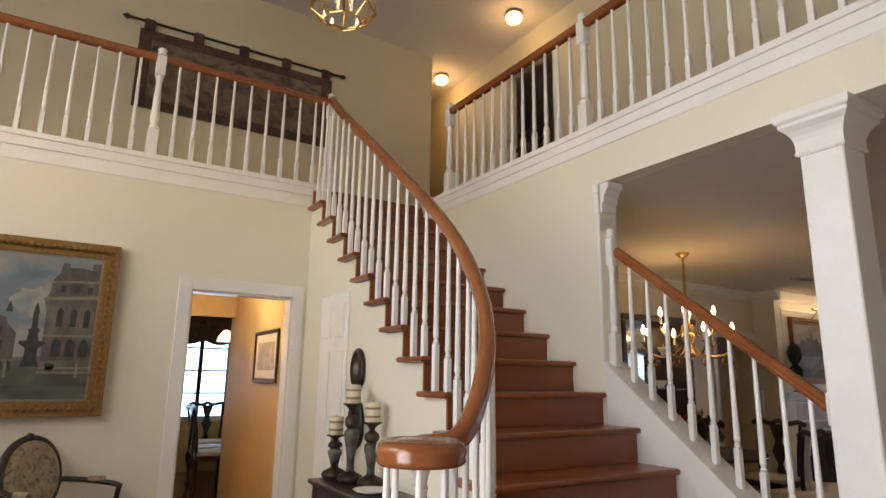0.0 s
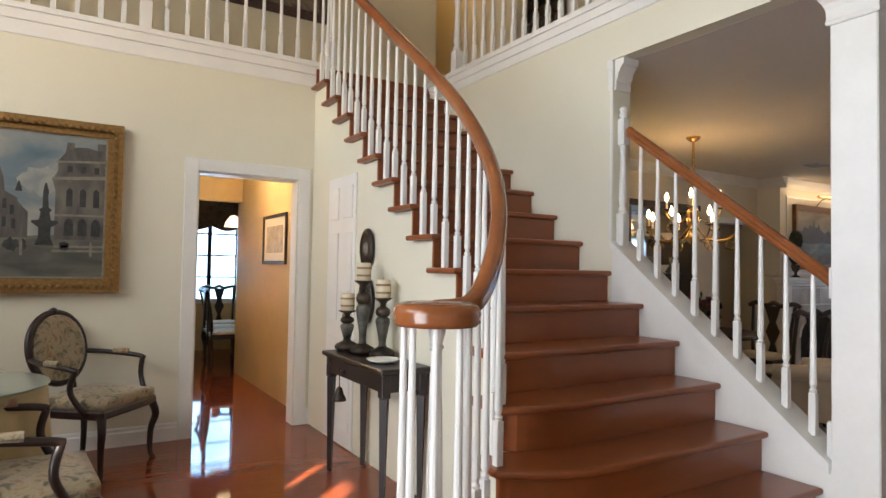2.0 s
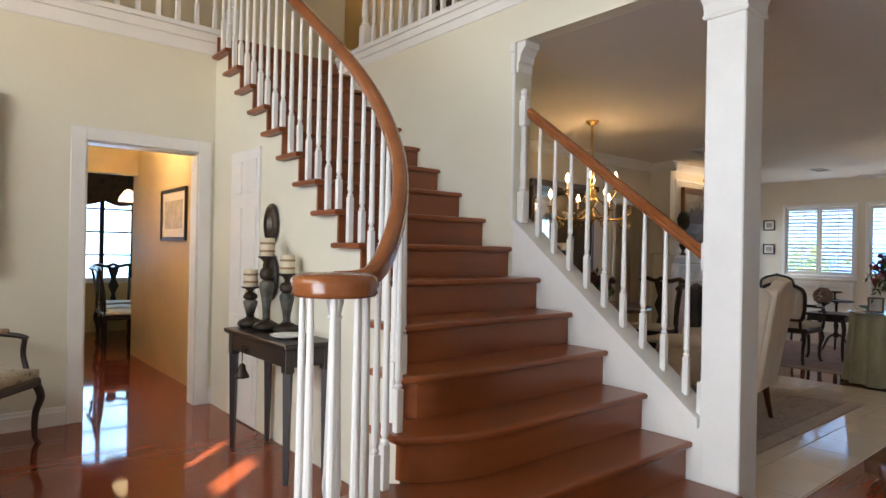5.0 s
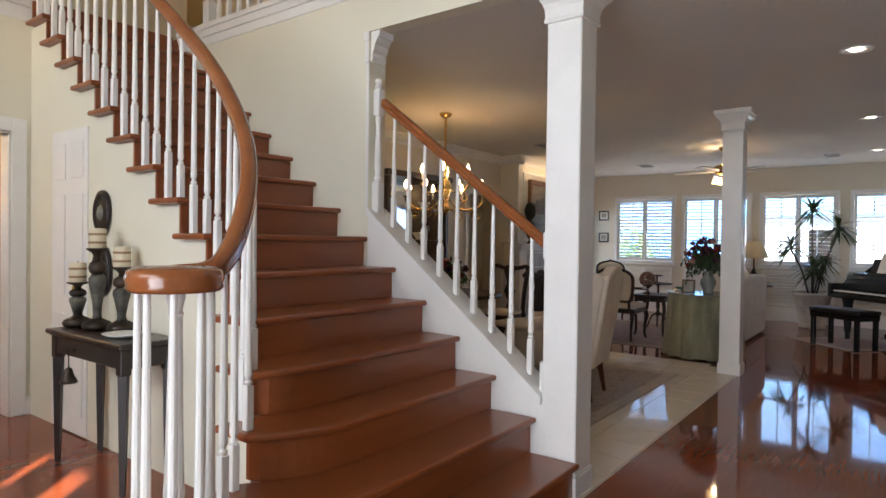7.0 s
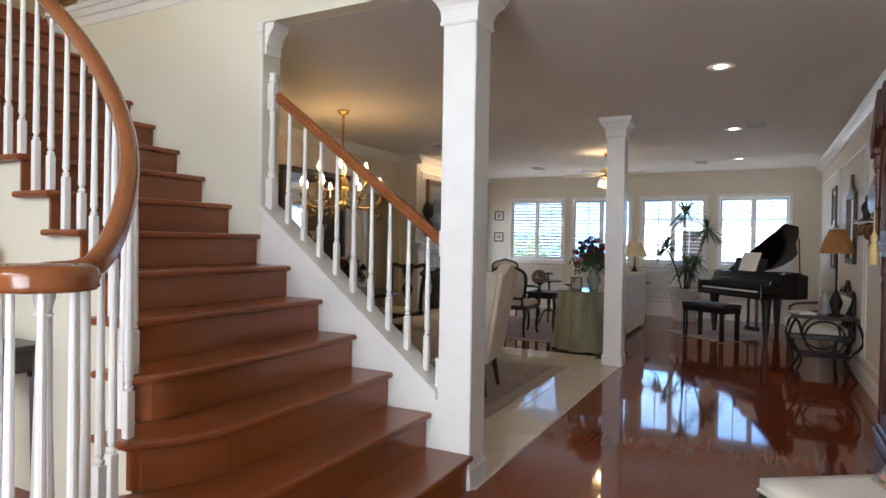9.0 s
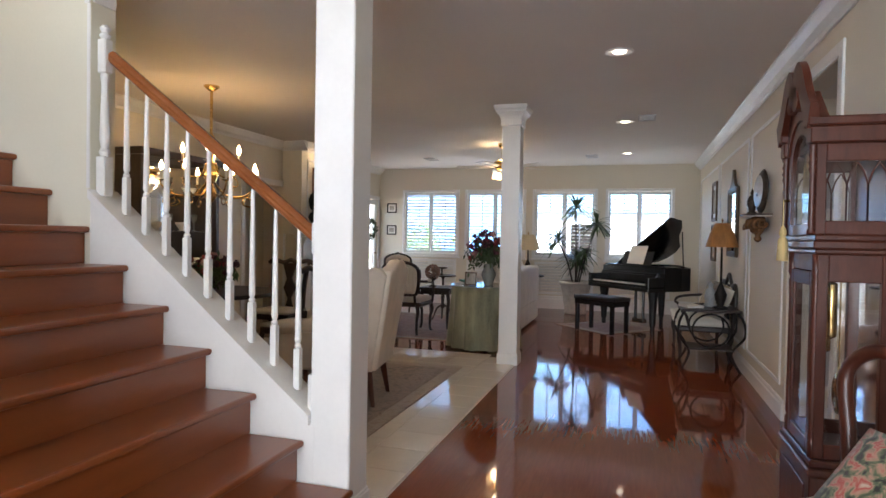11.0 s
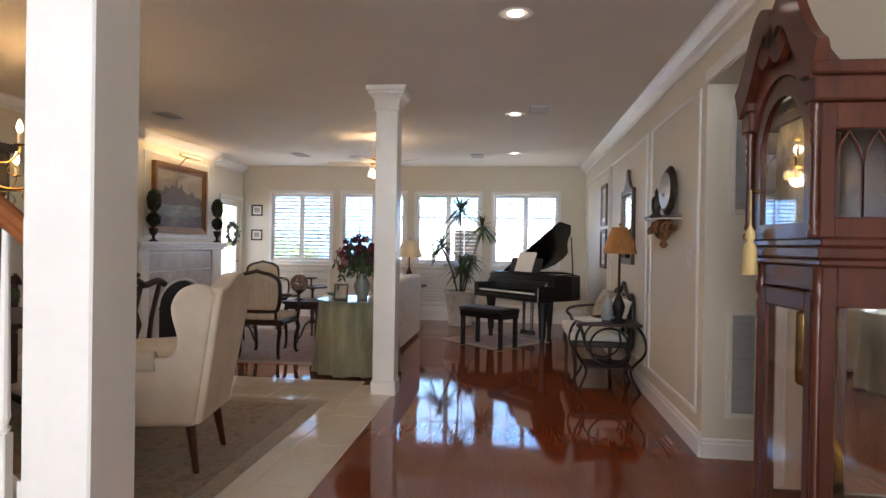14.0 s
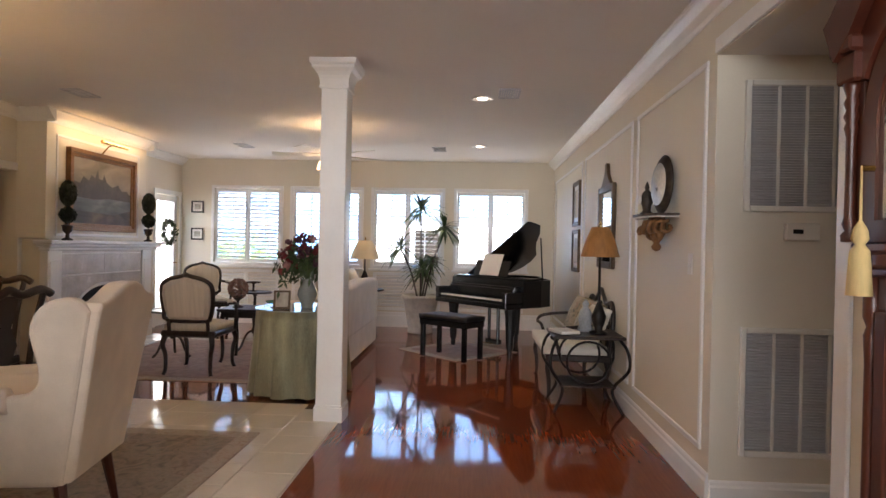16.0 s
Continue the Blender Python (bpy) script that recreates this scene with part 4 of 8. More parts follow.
# panel moulding round the painting
structure("mantel_panel", boxes((8.36, 9.94, FY - 0.012, FY - 0.0005, 1.315, 1.345), (8.36, 9.94, FY - 0.012, FY - 0.0005, 2.36, 2.39), (8.36, 8.39, FY - 0.012, FY - 0.0005, 1.345, 2.36), (9.91, 9.94, FY - 0.012, FY - 0.0005, 1.345, 2.36), bevel=0.004), white_trim, "white panel moulding on the chimney breast", "trim")
for i, (z, h) in enumerate(((1.845, 0.19), (1.41, 0.19))):
    framed_picture("small_picture", "small dark-framed picture on the garden wall", 0.20, h, pose(X_E - 0.002, 4.77, z, 0, 0, -90), dark_wood, print_mat, 0.022, 0.02, 0.03, group="small pictures")


# darker than leaf_green: the shade of the backlit foliage is in the colour
topiary_green = material("backlit_topiary_leaf", (0.020, 0.030, 0.012), 0.55, vary=0.3, scale=6)


def topiary(x, y, z):
    t = thing("topiary", "dark potted double-ball topiary on the mantel", "plant", (x, y, z), group="mantel topiaries")
    part("urn", lathe(bmesh.new(), [(0.05, 0), (0.055, 0.012), (0.02, 0.03), (0.018, 0.07), (0.045, 0.10), (0.055, 0.15), (0.06, 0.155), (0.05, 0.165)], 14), bronze, t, smooth=True)
    part("stem", lathe(bmesh.new(), [(0.008, 0.15), (0.007, 0.6)], 6), dark_wood, t)
    for zc, r, s in ((0.27, 0.072, 1), (0.50, 0.072, 2)):
        bm = bmesh.new()
        g = random.Random(s)
        for _ in range(620):
            v = Vector((g.gauss(0, 1), g.gauss(0, 1), g.gauss(0, 1))).normalized()
            c = Vector((v.x * r, v.y * r, zc + v.z * r * (1.0 if s == 1 else 1.75))) * 1.0
            q = Euler((g.uniform(0, 6), g.uniform(0, 6), g.uniform(0, 6))).to_matrix()
            bm.faces.new([bm.verts.new(c + q @ Vector(p) * 0.024) for p in ((-1, 0, 0), (0, -0.5, 0), (1, 0, 0), (0, 0.5, 0))])
        k = 1.0 if s == 1 else 1.75
        lathe(bm, [(r * 0.95 * math.sin(math.radians(15 * i)), zc - r * 0.95 * k * math.cos(math.radians(15 * i))) for i in range(13)], 14, cap=False)
        part("foliage", bm, topiary_green, t)


topiary(8.42, FY - 0.10, 1.271)
topiary(10.02, FY - 0.10, 1.271)
lamp("mantel_picture_light_lamp", "AREA", look((9.15, FY - 0.28, 2.50), (9.15, FY, 1.7)), 5.5, (1.0, 0.70, 0.38), size=1.5, size_y=0.05)
# added fill without a fixture, for the warm glow under the cornice
lamp("mantel_glow_fill", "AREA", look((9.15, FY - 0.14, 2.38), (9.15, FY - 0.05, 2.62)), 2.3, WARM, size=1.6, size_y=0.05)
pl = thing("picture_light", "slim brass picture light over the mantel painting", "lamp", (9.15, FY, 2.35))
part("shade", tube(bmesh.new(), [(-0.25, -0.16, 0.05), (0.25, -0.16, 0.05)], 0.022, 10), brass, pl)
part("arm", tube(bmesh.new(), [(0, 0, -0.06), (0, -0.08, 0.03), (0, -0.16, 0.05)], 0.008, 8), brass, pl)
# niche door beyond the wall opening beside the fireplace
structure("casing_niche", boxes((7.25, 7.33, Y_N - 0.018, Y_N - 0.001, 0, 2.06), (8.25, 8.295, Y_N - 0.018, Y_N - 0.001, 0, 2.06), (7.33, 8.25, Y_N - 0.018, Y_N - 0.001, 1.98, 2.06), bevel=0.003), white_trim, "white casing beside the fireplace", "trim")
framed_picture("hall_mirror", "narrow mirror in a thin gold frame in the passage", 0.55, 1.1, pose(7.78, 5.595, 1.45), gilt, mirror_glass, 0.03, 0.03)

# ---- ceiling fittings ----
def downlight(x, y):
    t = thing("downlight", "round white recessed ceiling light, lit", "lamp", (x, y, Z_C), group="recessed ceiling lights")
    part("trim_ring", lathe(bmesh.new(), [(0.075, -0.002), (0.098, -0.004), (0.100, -0.010), (0.085, -0.012), (0.075, -0.004)], 24), white_trim, t, smooth=True)
    part("baffle", lathe(bmesh.new(), [(0.0745, -0.003), (0.06, -0.0035), (0.047, -0.004)], 20, cap=False), brass, t, "gold reflector ring")
    part("lens", lathe(bmesh.new(), [(0.046, -0.006), (0.04, -0.010), (0.0, -0.012)], 20), downlight_glow, t, "glowing lamp")
    lamp("downlight_lamp", "SPOT", look((x, y, Z_C - 0.03), (x, y, 0)), 16, (1.0, 0.74, 0.46), radius=0.05, cone=110)


for x in (4.97, 7.64, 10.24):
    downlight(x, 0.27)


def ceiling_vent(x, y):
    t = thing("ceiling_vent", "flat grey ceiling air vent", "vent", (x, y, Z_C), group="ceiling vents")
    part("frame", boxes((-0.16, 0.16, -0.09, -0.075, -0.012, -0.001), (-0.16, 0.16, 0.075, 0.09, -0.012, -0.001), (-0.16, -0.145, -0.075, 0.075, -0.012, -0.001), (0.145, 0.16, -0.075, 0.075, -0.012, -0.001)), grille_grey, t)
    first = None
    for i in range(7):
        m = pose(0, -0.06 + 0.02 * i, -0.007, 35)
        if first is None:
            first = part("slat", boxes((-0.145, 0.145, -0.007, 0.007, -0.001, 0.001)), grille_grey, t)
            first.matrix_basis = m
        else:
            again(first, "slat", t, m)


for x, y in ((10.4, 3.5), (10.5, 0.82), (7.45, 0.04), (7.55, 3.92)):
    ceiling_vent(x, y)

fan = thing("ceiling_fan", "white ceiling fan with brass motor and lit glass shades", "fan", (8.95, 1.95, 0))
part("rod", lathe(bmesh.new(), [(0.012, 2.38), (0.012, Z_C - 0.05)], 10), brass, fan)
part("canopy", lathe(bmesh.new(), [(0.02, Z_C - 0.07), (0.05, Z_C - 0.05), (0.065, Z_C - 0.001)], 18), brass, fan, smooth=True)
part("motor", lathe(bmesh.new(), [(0.03, 2.23), (0.09, 2.25), (0.12, 2.30), (0.11, 2.36), (0.04, 2.39)], 20), brass, fan, smooth=True)
for i in range(5):
    a = 72 * i + 20
    m = pose(0, 0, 2.29, 0, 0, a) @ pose(0, 0, 0, 10)
    bm = prism(bmesh.new(), [(0.10, -0.015), (0.17, -0.03), (0.20, -0.055), (0.62, -0.068), (0.65, -0.04), (0.65, 0.04), (0.62, 0.068), (0.20, 0.055), (0.17, 0.03), (0.10, 0.015)], -0.004, 0.004)
    part("blade", bm, plastic, fan).matrix_basis = m
for i in range(4):
    a = math.radians(90 * i + 35)
    part("lamp_glass", lathe(bmesh.new(), [(0.018, 0.05), (0.03, 0.03), (0.045, -0.01), (0.05, -0.05)], 12, Matrix.Translation((0.10 * math.cos(a), 0.10 * math.sin(a), 2.17)), cap=False), shade_glow, fan, "glowing frosted glass")
lamp("fan_lamp", "POINT", Matrix.Translation((8.95, 1.95, 2.10)), 9, (1.0, 0.75, 0.45), radius=0.08)
# added fill above the motor for the glow on the ceiling; no bulb here
lamp("fan_ceiling_fill", "POINT", Matrix.Translation((8.95, 1.95, 2.46)), 9, (1.0, 0.70, 0.40), radius=0.05)

# ---- south wall: grilles, switch, pictures, mirror, bracket ----
def grille(z0, z1, slats):
    t = thing("air_grille", "large grey return-air grille with a pale frame", "grille", (5.369, 0, 0), group="wall air grilles")
    y0, y1, f = -1.05, -1.66, 0.03
    part("frame", boxes((-0.018, 0, y0 - f, y0, z0, z1), (-0.018, 0, y1, y1 + f, z0, z1), (-0.018, 0, y1 + f, y0 - f, z1 - f, z1), (-0.018, 0, y1 + f, y0 - f, z0, z0 + f), bevel=0.004), plastic, t)
    part("backing", boxes((-0.003, -0.001, y1 + f, y0 - f, z0 + f, z1 - f)), grille_grey, t)
    for q in range(1, 4):
        y = y0 - f + (y1 - y0 + 2 * f) * q / 4
        part("mullion", boxes((-0.016, -0.004, y - 0.007, y + 0.007, z0 + f, z1 - f)), plastic, t)
    n = 42 if slats else 46
    L = (y0 - y1) / 2 - f
    first = None
    for q in range(n):
        m = pose(-0.009, (y0 + y1) / 2, z0 + f + (z1 - z0 - 2 * f) * (q + 0.5) / n, 0, 40, 0)
        if first is None:
            first = part("slat", boxes((-0.006, 0.006, -L, L, -0.0012, 0.0012)), grille_grey, t)
            first.matrix_basis = m
        else:
            again(first, "slat", t, m)


grille(1.50, 2.17, False)
grille(0.25, 0.91, True)
th = thing("thermostat", "beige wall thermostat box", "thermostat", (5.369, -1.34, 1.40))
part("case", boxes((-0.03, 0, -0.085, 0.085, -0.045, 0.045), bevel=0.006), plastic, th)
part("display", boxes((-0.032, -0.0305, 0.0, 0.05, -0.01, 0.012)), iron, th)
sw = thing("light_switch", "white wall light switch plate", "switch", (5.69, Y_S, 1.22))
part("plate", boxes((-0.036, 0.036, 0.0005, 0.007, -0.06, 0.06), bevel=0.002), plastic, sw)
part("toggle", boxes((-0.006, 0.006, 0.007, 0.016, -0.008, 0.014), bevel=0.002), plastic, sw)
bronze_frame = material("dark_bronze_frame", (0.10, 0.065, 0.035), 0.4, metal=0.4, vary=0.2, bump=0.2)
framed_picture("hall_picture", "picture in a dark bronze frame on the hall wall", 0.46, 0.53, pose(9.53, Y_S + 0.002, 1.83, 0, 0, 180), bronze_frame, mirror_glass, 0.05, 0.03, 0.05, group="hall pictures")
framed_picture("hall_picture", "picture in a dark bronze frame on the hall wall", 0.46, 0.50, pose(9.53, Y_S + 0.002, 1.27, 0, 0, 180), bronze_frame, print_mat, 0.05, 0.03, 0.05, group="hall pictures")
wm = thing("wall_mirror", "tall bronze-framed wall mirror with a pointed crest", "mirror", (7.86, Y_S + 0.002, 0), 180)
part("frame", boxes((-0.32, -0.26, -0.035, 0, 1.12, 1.88), (0.26, 0.32, -0.035, 0, 1.12, 1.88), (-0.26, 0.26, -0.035, 0, 1.12, 1.18), (-0.26, 0.26, -0.035, 0, 1.82, 1.88), bevel=0.008), bronze_frame, wm)
part("mirror_plate", boxes((-0.26, 0.26, -0.012, -0.001, 1.18, 1.82)), mirror_glass, wm)
part("crest", prism(bmesh.new(), [(-0.20, 1.88), (0.20, 1.88), (0.13, 1.92), (0.06, 1.98), (0.03, 2.08), (-0.03, 2.08), (-0.06, 1.98), (-0.13, 1.92)], 0.0, 0.03, XZ), bronze_frame, wm)
br = thing("wall_bracket_shelf", "gilt carved bracket shelf on the hall wall", "shelf", (6.13, Y_S + 0.001, 1.52), 180)
part("board", prism(bmesh.new(), [(-0.24, 0), (-0.23, -0.13), (-0.11, -0.19), (0.11, -0.19), (0.23, -0.13), (0.24, 0)], -0.014, 0.0), bronze, br, "dark moulded shelf board")
part("edge", tube(bmesh.new(), [(-0.235, -0.002, -0.022), (-0.225, -0.125, -0.022), (-0.108, -0.183, -0.022), (0.108, -0.183, -0.022), (0.225, -0.125, -0.022), (0.235, -0.002, -0.022)], 0.005, 6), plastic, br, "pale beaded edge")
for i in range(9):
    a = math.radians(180 * i / 8)
    k = 1.0 - 0.35 * abs(math.cos(a))
    curl = spline([(0.0, 0.0, 0.03), (0.03, -0.02, 0.02), (0.035, -0.03, -0.02), (0.0, -0.035, -0.035), (-0.02, -0.02, -0.01), (0.0, -0.012, 0.0)], 3)
    bm = tube(bmesh.new(), [Vector(p) * (0.7 + 0.5 * k) for p in curl], 0.013, 6)
    part("scroll", bm, frame_brown, br, "carved gilt scroll", smooth=True).matrix_basis = pose(0.185 * math.cos(a), -0.045 - 0.085 * math.sin(a), -0.062 - 0.02 * k, 0, 0, math.degrees(a) - 90)
for i in range(5):
    a = math.radians(30 + 30 * i)
    part("leaf", lathe(bmesh.new(), [(0.0, -0.045), (0.022, -0.025), (0.030, 0.0), (0.016, 0.030), (0.0, 0.04)], 9), frame_brown, br, "carved gilt leaf", smooth=True).matrix_basis = pose(0.10 * math.cos(a), -0.05 - 0.05 * math.sin(a), -0.12)
part("pendant", lathe(bmesh.new(), [(0.0, -0.235), (0.022, -0.225), (0.032, -0.205), (0.018, -0.18), (0.038, -0.155), (0.055, -0.12), (0.06, -0.05), (0.05, -0.016)], 12, Matrix.Translation((0, -0.065, 0))), frame_brown, br, "carved gilt pendant", smooth=True)
op = thing("oval_plate", "dark oval tray with a silvery face on the bracket", "plate", (6.06, Y_S + 0.065, 1.521), 190)
bm = lathe(bmesh.new(), [(0.001, 0.02), (0.12, 0.016), (0.15, 0.0), (0.165, -0.012), (0.15, -0.016), (0.001, -0.008)], 28, cap=False)
bmesh.ops.transform(bm, matrix=pose(0, 0.0, 0.185, 88) @ Matrix.Diagonal((0.82, 1.12, 1, 1)), verts=bm.verts)
part("dish", bm, bronze, op, smooth=True)
bm = lathe(bmesh.new(), [(0.001, 0.024), (0.118, 0.018), (0.119, 0.0165)], 28, cap=False)
bmesh.ops.transform(bm, matrix=pose(0, -0.002, 0.185, 88) @ Matrix.Diagonal((0.82, 1.12, 1, 1)), verts=bm.verts)
part("face", bm, material("tarnished_silver", (0.26, 0.27, 0.28), 0.3, metal=0.6, vary=0.2, scale=9), op)
ft = thing("mantel_clock", "small dark figure clock on the bracket", "clock", (6.28, Y_S + 0.09, 1.521), 180)
part("body", lathe(bmesh.new(), [(0.04, 0), (0.045, 0.015), (0.025, 0.03), (0.03, 0.06), (0.045, 0.10), (0.03, 0.15), (0.012, 0.17), (0.016, 0.19), (0.0, 0.23)], 12), bronze, ft, smooth=True)
part("dial", lathe(bmesh.new(), [(0.03, 0), (0.03, 0.008), (0.0, 0.009)], 16, pose(0, -0.042, 0.105, 90)), plastic, ft)


# ---- longcase clock ----
def grandfather_clock():
    t = thing("grandfather_clock", "tall mahogany longcase clock with brass weights and scroll top", "clock", (3.34, -0.66, 0), 180)
    t.scale = (0.77, 0.77, 0.98)
    # local: front towards -y, depth 0.34
    F, B = -0.17, 0.17
    bm = boxes((-0.33, 0.33, F - 0.03, B, 0, 0.07), (-0.31, 0.31, F - 0.012, B, 0.07, 0.40), (-0.325, 0.325, F - 0.025, B, 0.40, 0.43), (-0.30, 0.30, F - 0.01, B, 0.43, 0.46), bevel=0.007)
    part("plinth", bm, mahogany, t)
    part("plinth_panel", boxes((-0.24, 0.24, F - 0.02, F - 0.0125, 0.12, 0.35), bevel=0.006), mahogany, t)
    # waist: corner stiles and back board round glazed openings
    for sx in (-1, 1):
        part("stile", boxes((sx * 0.24 - 0.025, sx * 0.24 + 0.025, F + 0.01, F + 0.06, 0.46, 1.27), bevel=0.004), mahogany, t)
        part("stile", boxes((sx * 0.245 - 0.02, sx * 0.245 + 0.02, B - 0.05, B, 0.46, 1.27), bevel=0.004), mahogany, t)
        part("rail", boxes((sx * 0.25 - 0.015, sx * 0.25 + 0.015, F + 0.06, B - 0.05, 0.46, 0.52), bevel=0.004), mahogany, t)
        part("rail", boxes((sx * 0.25 - 0.015, sx * 0.25 + 0.015, F + 0.06, B - 0.05, 1.16, 1.27), bevel=0.004), mahogany, t)
        part("stile", boxes((sx * 0.275 - 0.025, sx * 0.275 + 0.025, F - 0.015, F + 0.03, 1.345, 1.70), bevel=0.004), mahogany, t)
        part("stile", boxes((sx * 0.2825 - 0.0175, sx * 0.2825 + 0.0175, B - 0.04, B, 1.345, 1.70), bevel=0.004), mahogany, t)
        part("rail", boxes((sx * 0.285 - 0.015, sx * 0.285 + 0.015, F + 0.03, B - 0.04, 1.345, 1.40), bevel=0.004), mahogany, t)
        part("rail", boxes((sx * 0.285 - 0.015, sx * 0.285 + 0.015, F + 0.03, B - 0.04, 1.63, 1.70), bevel=0.004), mahogany, t)
    part("waist_back", boxes((-0.225, 0.225, B - 0.015, B, 0.46, 1.27)), mahogany, t)
    part("mirror_back", boxes((-0.22, 0.22, B - 0.022, B - 0.0155, 0.48, 1.25)), mirror_glass, t, "mirrored back of the case")
    part("rail", boxes((-0.215, 0.215, F + 0.01, F + 0.04, 1.20, 1.27), bevel=0.004), mahogany, t)
    door = part("waist_door", boxes((-0.213, -0.165, F, F + 0.02, 0.465, 1.195), (0.165, 0.213, F, F + 0.02, 0.465, 1.195), (-0.165, 0.165, F, F + 0.02, 0.465, 0.52), (-0.165, 0.165, F, F + 0.02, 1.14, 1.195), bevel=0.004), mahogany, t)
    part("pane", boxes((-0.165, 0.165, F + 0.008, F + 0.011, 0.52, 1.14)), pane_glass, door)
    for sx in (-1, 1):
        part("side_pane", boxes((sx * 0.25 - 0.0015, sx * 0.25 + 0.0015, F + 0.06, B - 0.05, 0.52, 1.16)), pane_glass, t)
    for x in (-0.24, 0.24):
        bm = lathe(bmesh.new(), [(0.022, 0.46), (0.022, 0.52), (0.014, 0.53), (0.020, 0.55), (0.018, 0.60), (0.016, 1.08), (0.020, 1.14), (0.013, 1.16), (0.022, 1.18), (0.022, 1.27)], 12, Matrix.Translation((x, F + 0.012, 0)))
        part("quarter_column", bm, mahogany, t, smooth=True)
    bm = boxes((-0.285, 0.285, F - 0.005, B, 1.27, 1.29), (-0.30, 0.30, F - 0.018, B, 1.29, 1.322), (-0.305, 0.305, F - 0.012, B, 1.322, 1.345), bevel=0.005)
    part("throat_moulding", bm, mahogany, t)
    # hood
    part("hood_back", boxes((-0.265, 0.265, B - 0.015, B, 1.345, 1.70)), mahogany, t)
    part("hood_top", boxes((-0.30, 0.30, F + 0.03, B, 1.702, 1.738), bevel=0.004), mahogany, t)
    arc = [(0.19 * math.cos(math.radians(180 - 10 * i)), 1.60 + 0.17 * math.sin(math.radians(10 * i))) for i in range(19)]
    hole = [(-0.19, 1.39), (-0.19, 1.60)] + arc[1:-1] + [(0.19, 1.60), (0.19, 1.39)]
    # the arched door is a ring between the outline and the opening
    bm = bmesh.new()
    ring_out = [(-0.25, 1.345), (-0.25, 1.60)] + [(0.245 * math.cos(math.radians(180 - 10 * i)), 1.60 + 0.225 * math.sin(math.radians(10 * i))) for i in range(1, 18)] + [(0.25, 1.60), (0.25, 1.345)]
    va = [[bm.verts.new((x, yy, z)) for x, z in ring_out] for yy in (F - 0.02, F + 0.002)]
    vb = [[bm.verts.new((x, yy, z)) for x, z in hole] for yy in (F - 0.02, F + 0.002)]
    for i in range(len(ring_out) - 1):
        bm.faces.new((va[0][i], va[0][i + 1], vb[0][i + 1], vb[0][i]))
        bm.faces.new((va[1][i], vb[1][i], vb[1][i + 1], va[1][i + 1]))
        bm.faces.new((va[0][i], va[1][i], va[1][i + 1], va[0][i + 1]))
        bm.faces.new((vb[0][i], vb[0][i + 1], vb[1][i + 1], vb[1][i]))
    bm.faces.new((va[0][-1], va[0][0], vb[0][0], vb[0][-1]))
    bm.faces.new((vb[0][-1], vb[0][0], vb[1][0], vb[1][-1]))
    bmesh.ops.recalc_face_normals(bm, faces=bm.faces)
    hd = part("hood_door", bm, mahogany, t)
    part("pane", prism(bmesh.new(), hole, -F + 0.008, -F + 0.011, XZ), pane_glass, hd)
    for sx in (-1, 1):
        sp = part("side_pane", boxes((sx * 0.285 - 0.0015, sx * 0.285 + 0.0015, F + 0.03, B - 0.04, 1.40, 1.63)), pane_glass, t)
        bm = bmesh.new()
        for q in range(3):
            c = F + 0.03 + (B - F - 0.07) * (q + 0.5) / 3
            w = (B - F - 0.07) / 6
            tube(bm, [(sx * 0.29, c - w, 1.40), (sx * 0.29, c - w, 1.54), (sx * 0.29, c - w * 0.6, 1.59), (sx * 0.29, c, 1.625), (sx * 0.29, c + w * 0.6, 1.59), (sx * 0.29, c + w, 1.54), (sx * 0.29, c + w, 1.40)], 0.0045, 6, up=(1, 0, 0))
        part("tracery", bm, mahogany, sp)
    for x in (-0.285, 0.285):
        part("hood_column", lathe(bmesh.new(), [(0.020, 1.345), (0.022, 1.36), (0.012, 1.37), (0.019, 1.385), (0.014, 1.40), (0.013, 1.58), (0.019, 1.60), (0.014, 1.612), (0.021, 1.625), (0.014, 1.64), (0.021, 1.655), (0.014, 1.67), (0.022, 1.69), (0.022, 1.70)], 12, Matrix.Translation((x, F - 0.028, 0))), mahogany, t, smooth=True)
    # side cornice and the arched tympanum with swan-neck scrolls
    part("cornice", boxes((-0.33, -0.24, F - 0.05, B, 1.70, 1.765), (0.24, 0.33, F - 0.05, B, 1.70, 1.765), (-0.345, -0.24, F - 0.065, B, 1.765, 1.80), (0.24, 0.345, F - 0.065, B, 1.765, 1.80), (-0.24, 0.24, F + 0.06, B, 1.74, 1.79), bevel=0.006), mahogany, t)
    tymp = [(-0.322, 1.70), (-0.25, 1.70)] + [(0.245 * math.cos(math.radians(180 - 10 * i)), 1.63 + 0.20 * math.sin(math.radians(10 * i))) for i in range(2, 17)] + [(0.25, 1.70), (0.322, 1.70), (0.322, 1.80), (0.24, 1.86), (0.14, 1.93), (0.07, 1.93), (0.03, 1.88), (-0.03, 1.88), (-0.07, 1.93), (-0.14, 1.93), (-0.24, 1.86), (-0.322, 1.80)]
    part("tympanum", prism(bmesh.new(), tymp, -F - 0.03, -F + 0.03, XZ), mahogany, t)
    for sx in (-1, 1):
        path = [(sx * 0.345, F - 0.045, 1.80), (sx * 0.29, F - 0.045, 1.835), (sx * 0.22, F - 0.045, 1.90), (sx * 0.16, F - 0.045, 1.97), (sx * 0.10, F - 0.045, 2.005), (sx * 0.05, F - 0.045, 1.985), (sx * 0.035, F - 0.045, 1.94), (sx * 0.06, F - 0.045, 1.915), (sx * 0.085, F - 0.045, 1.935)]
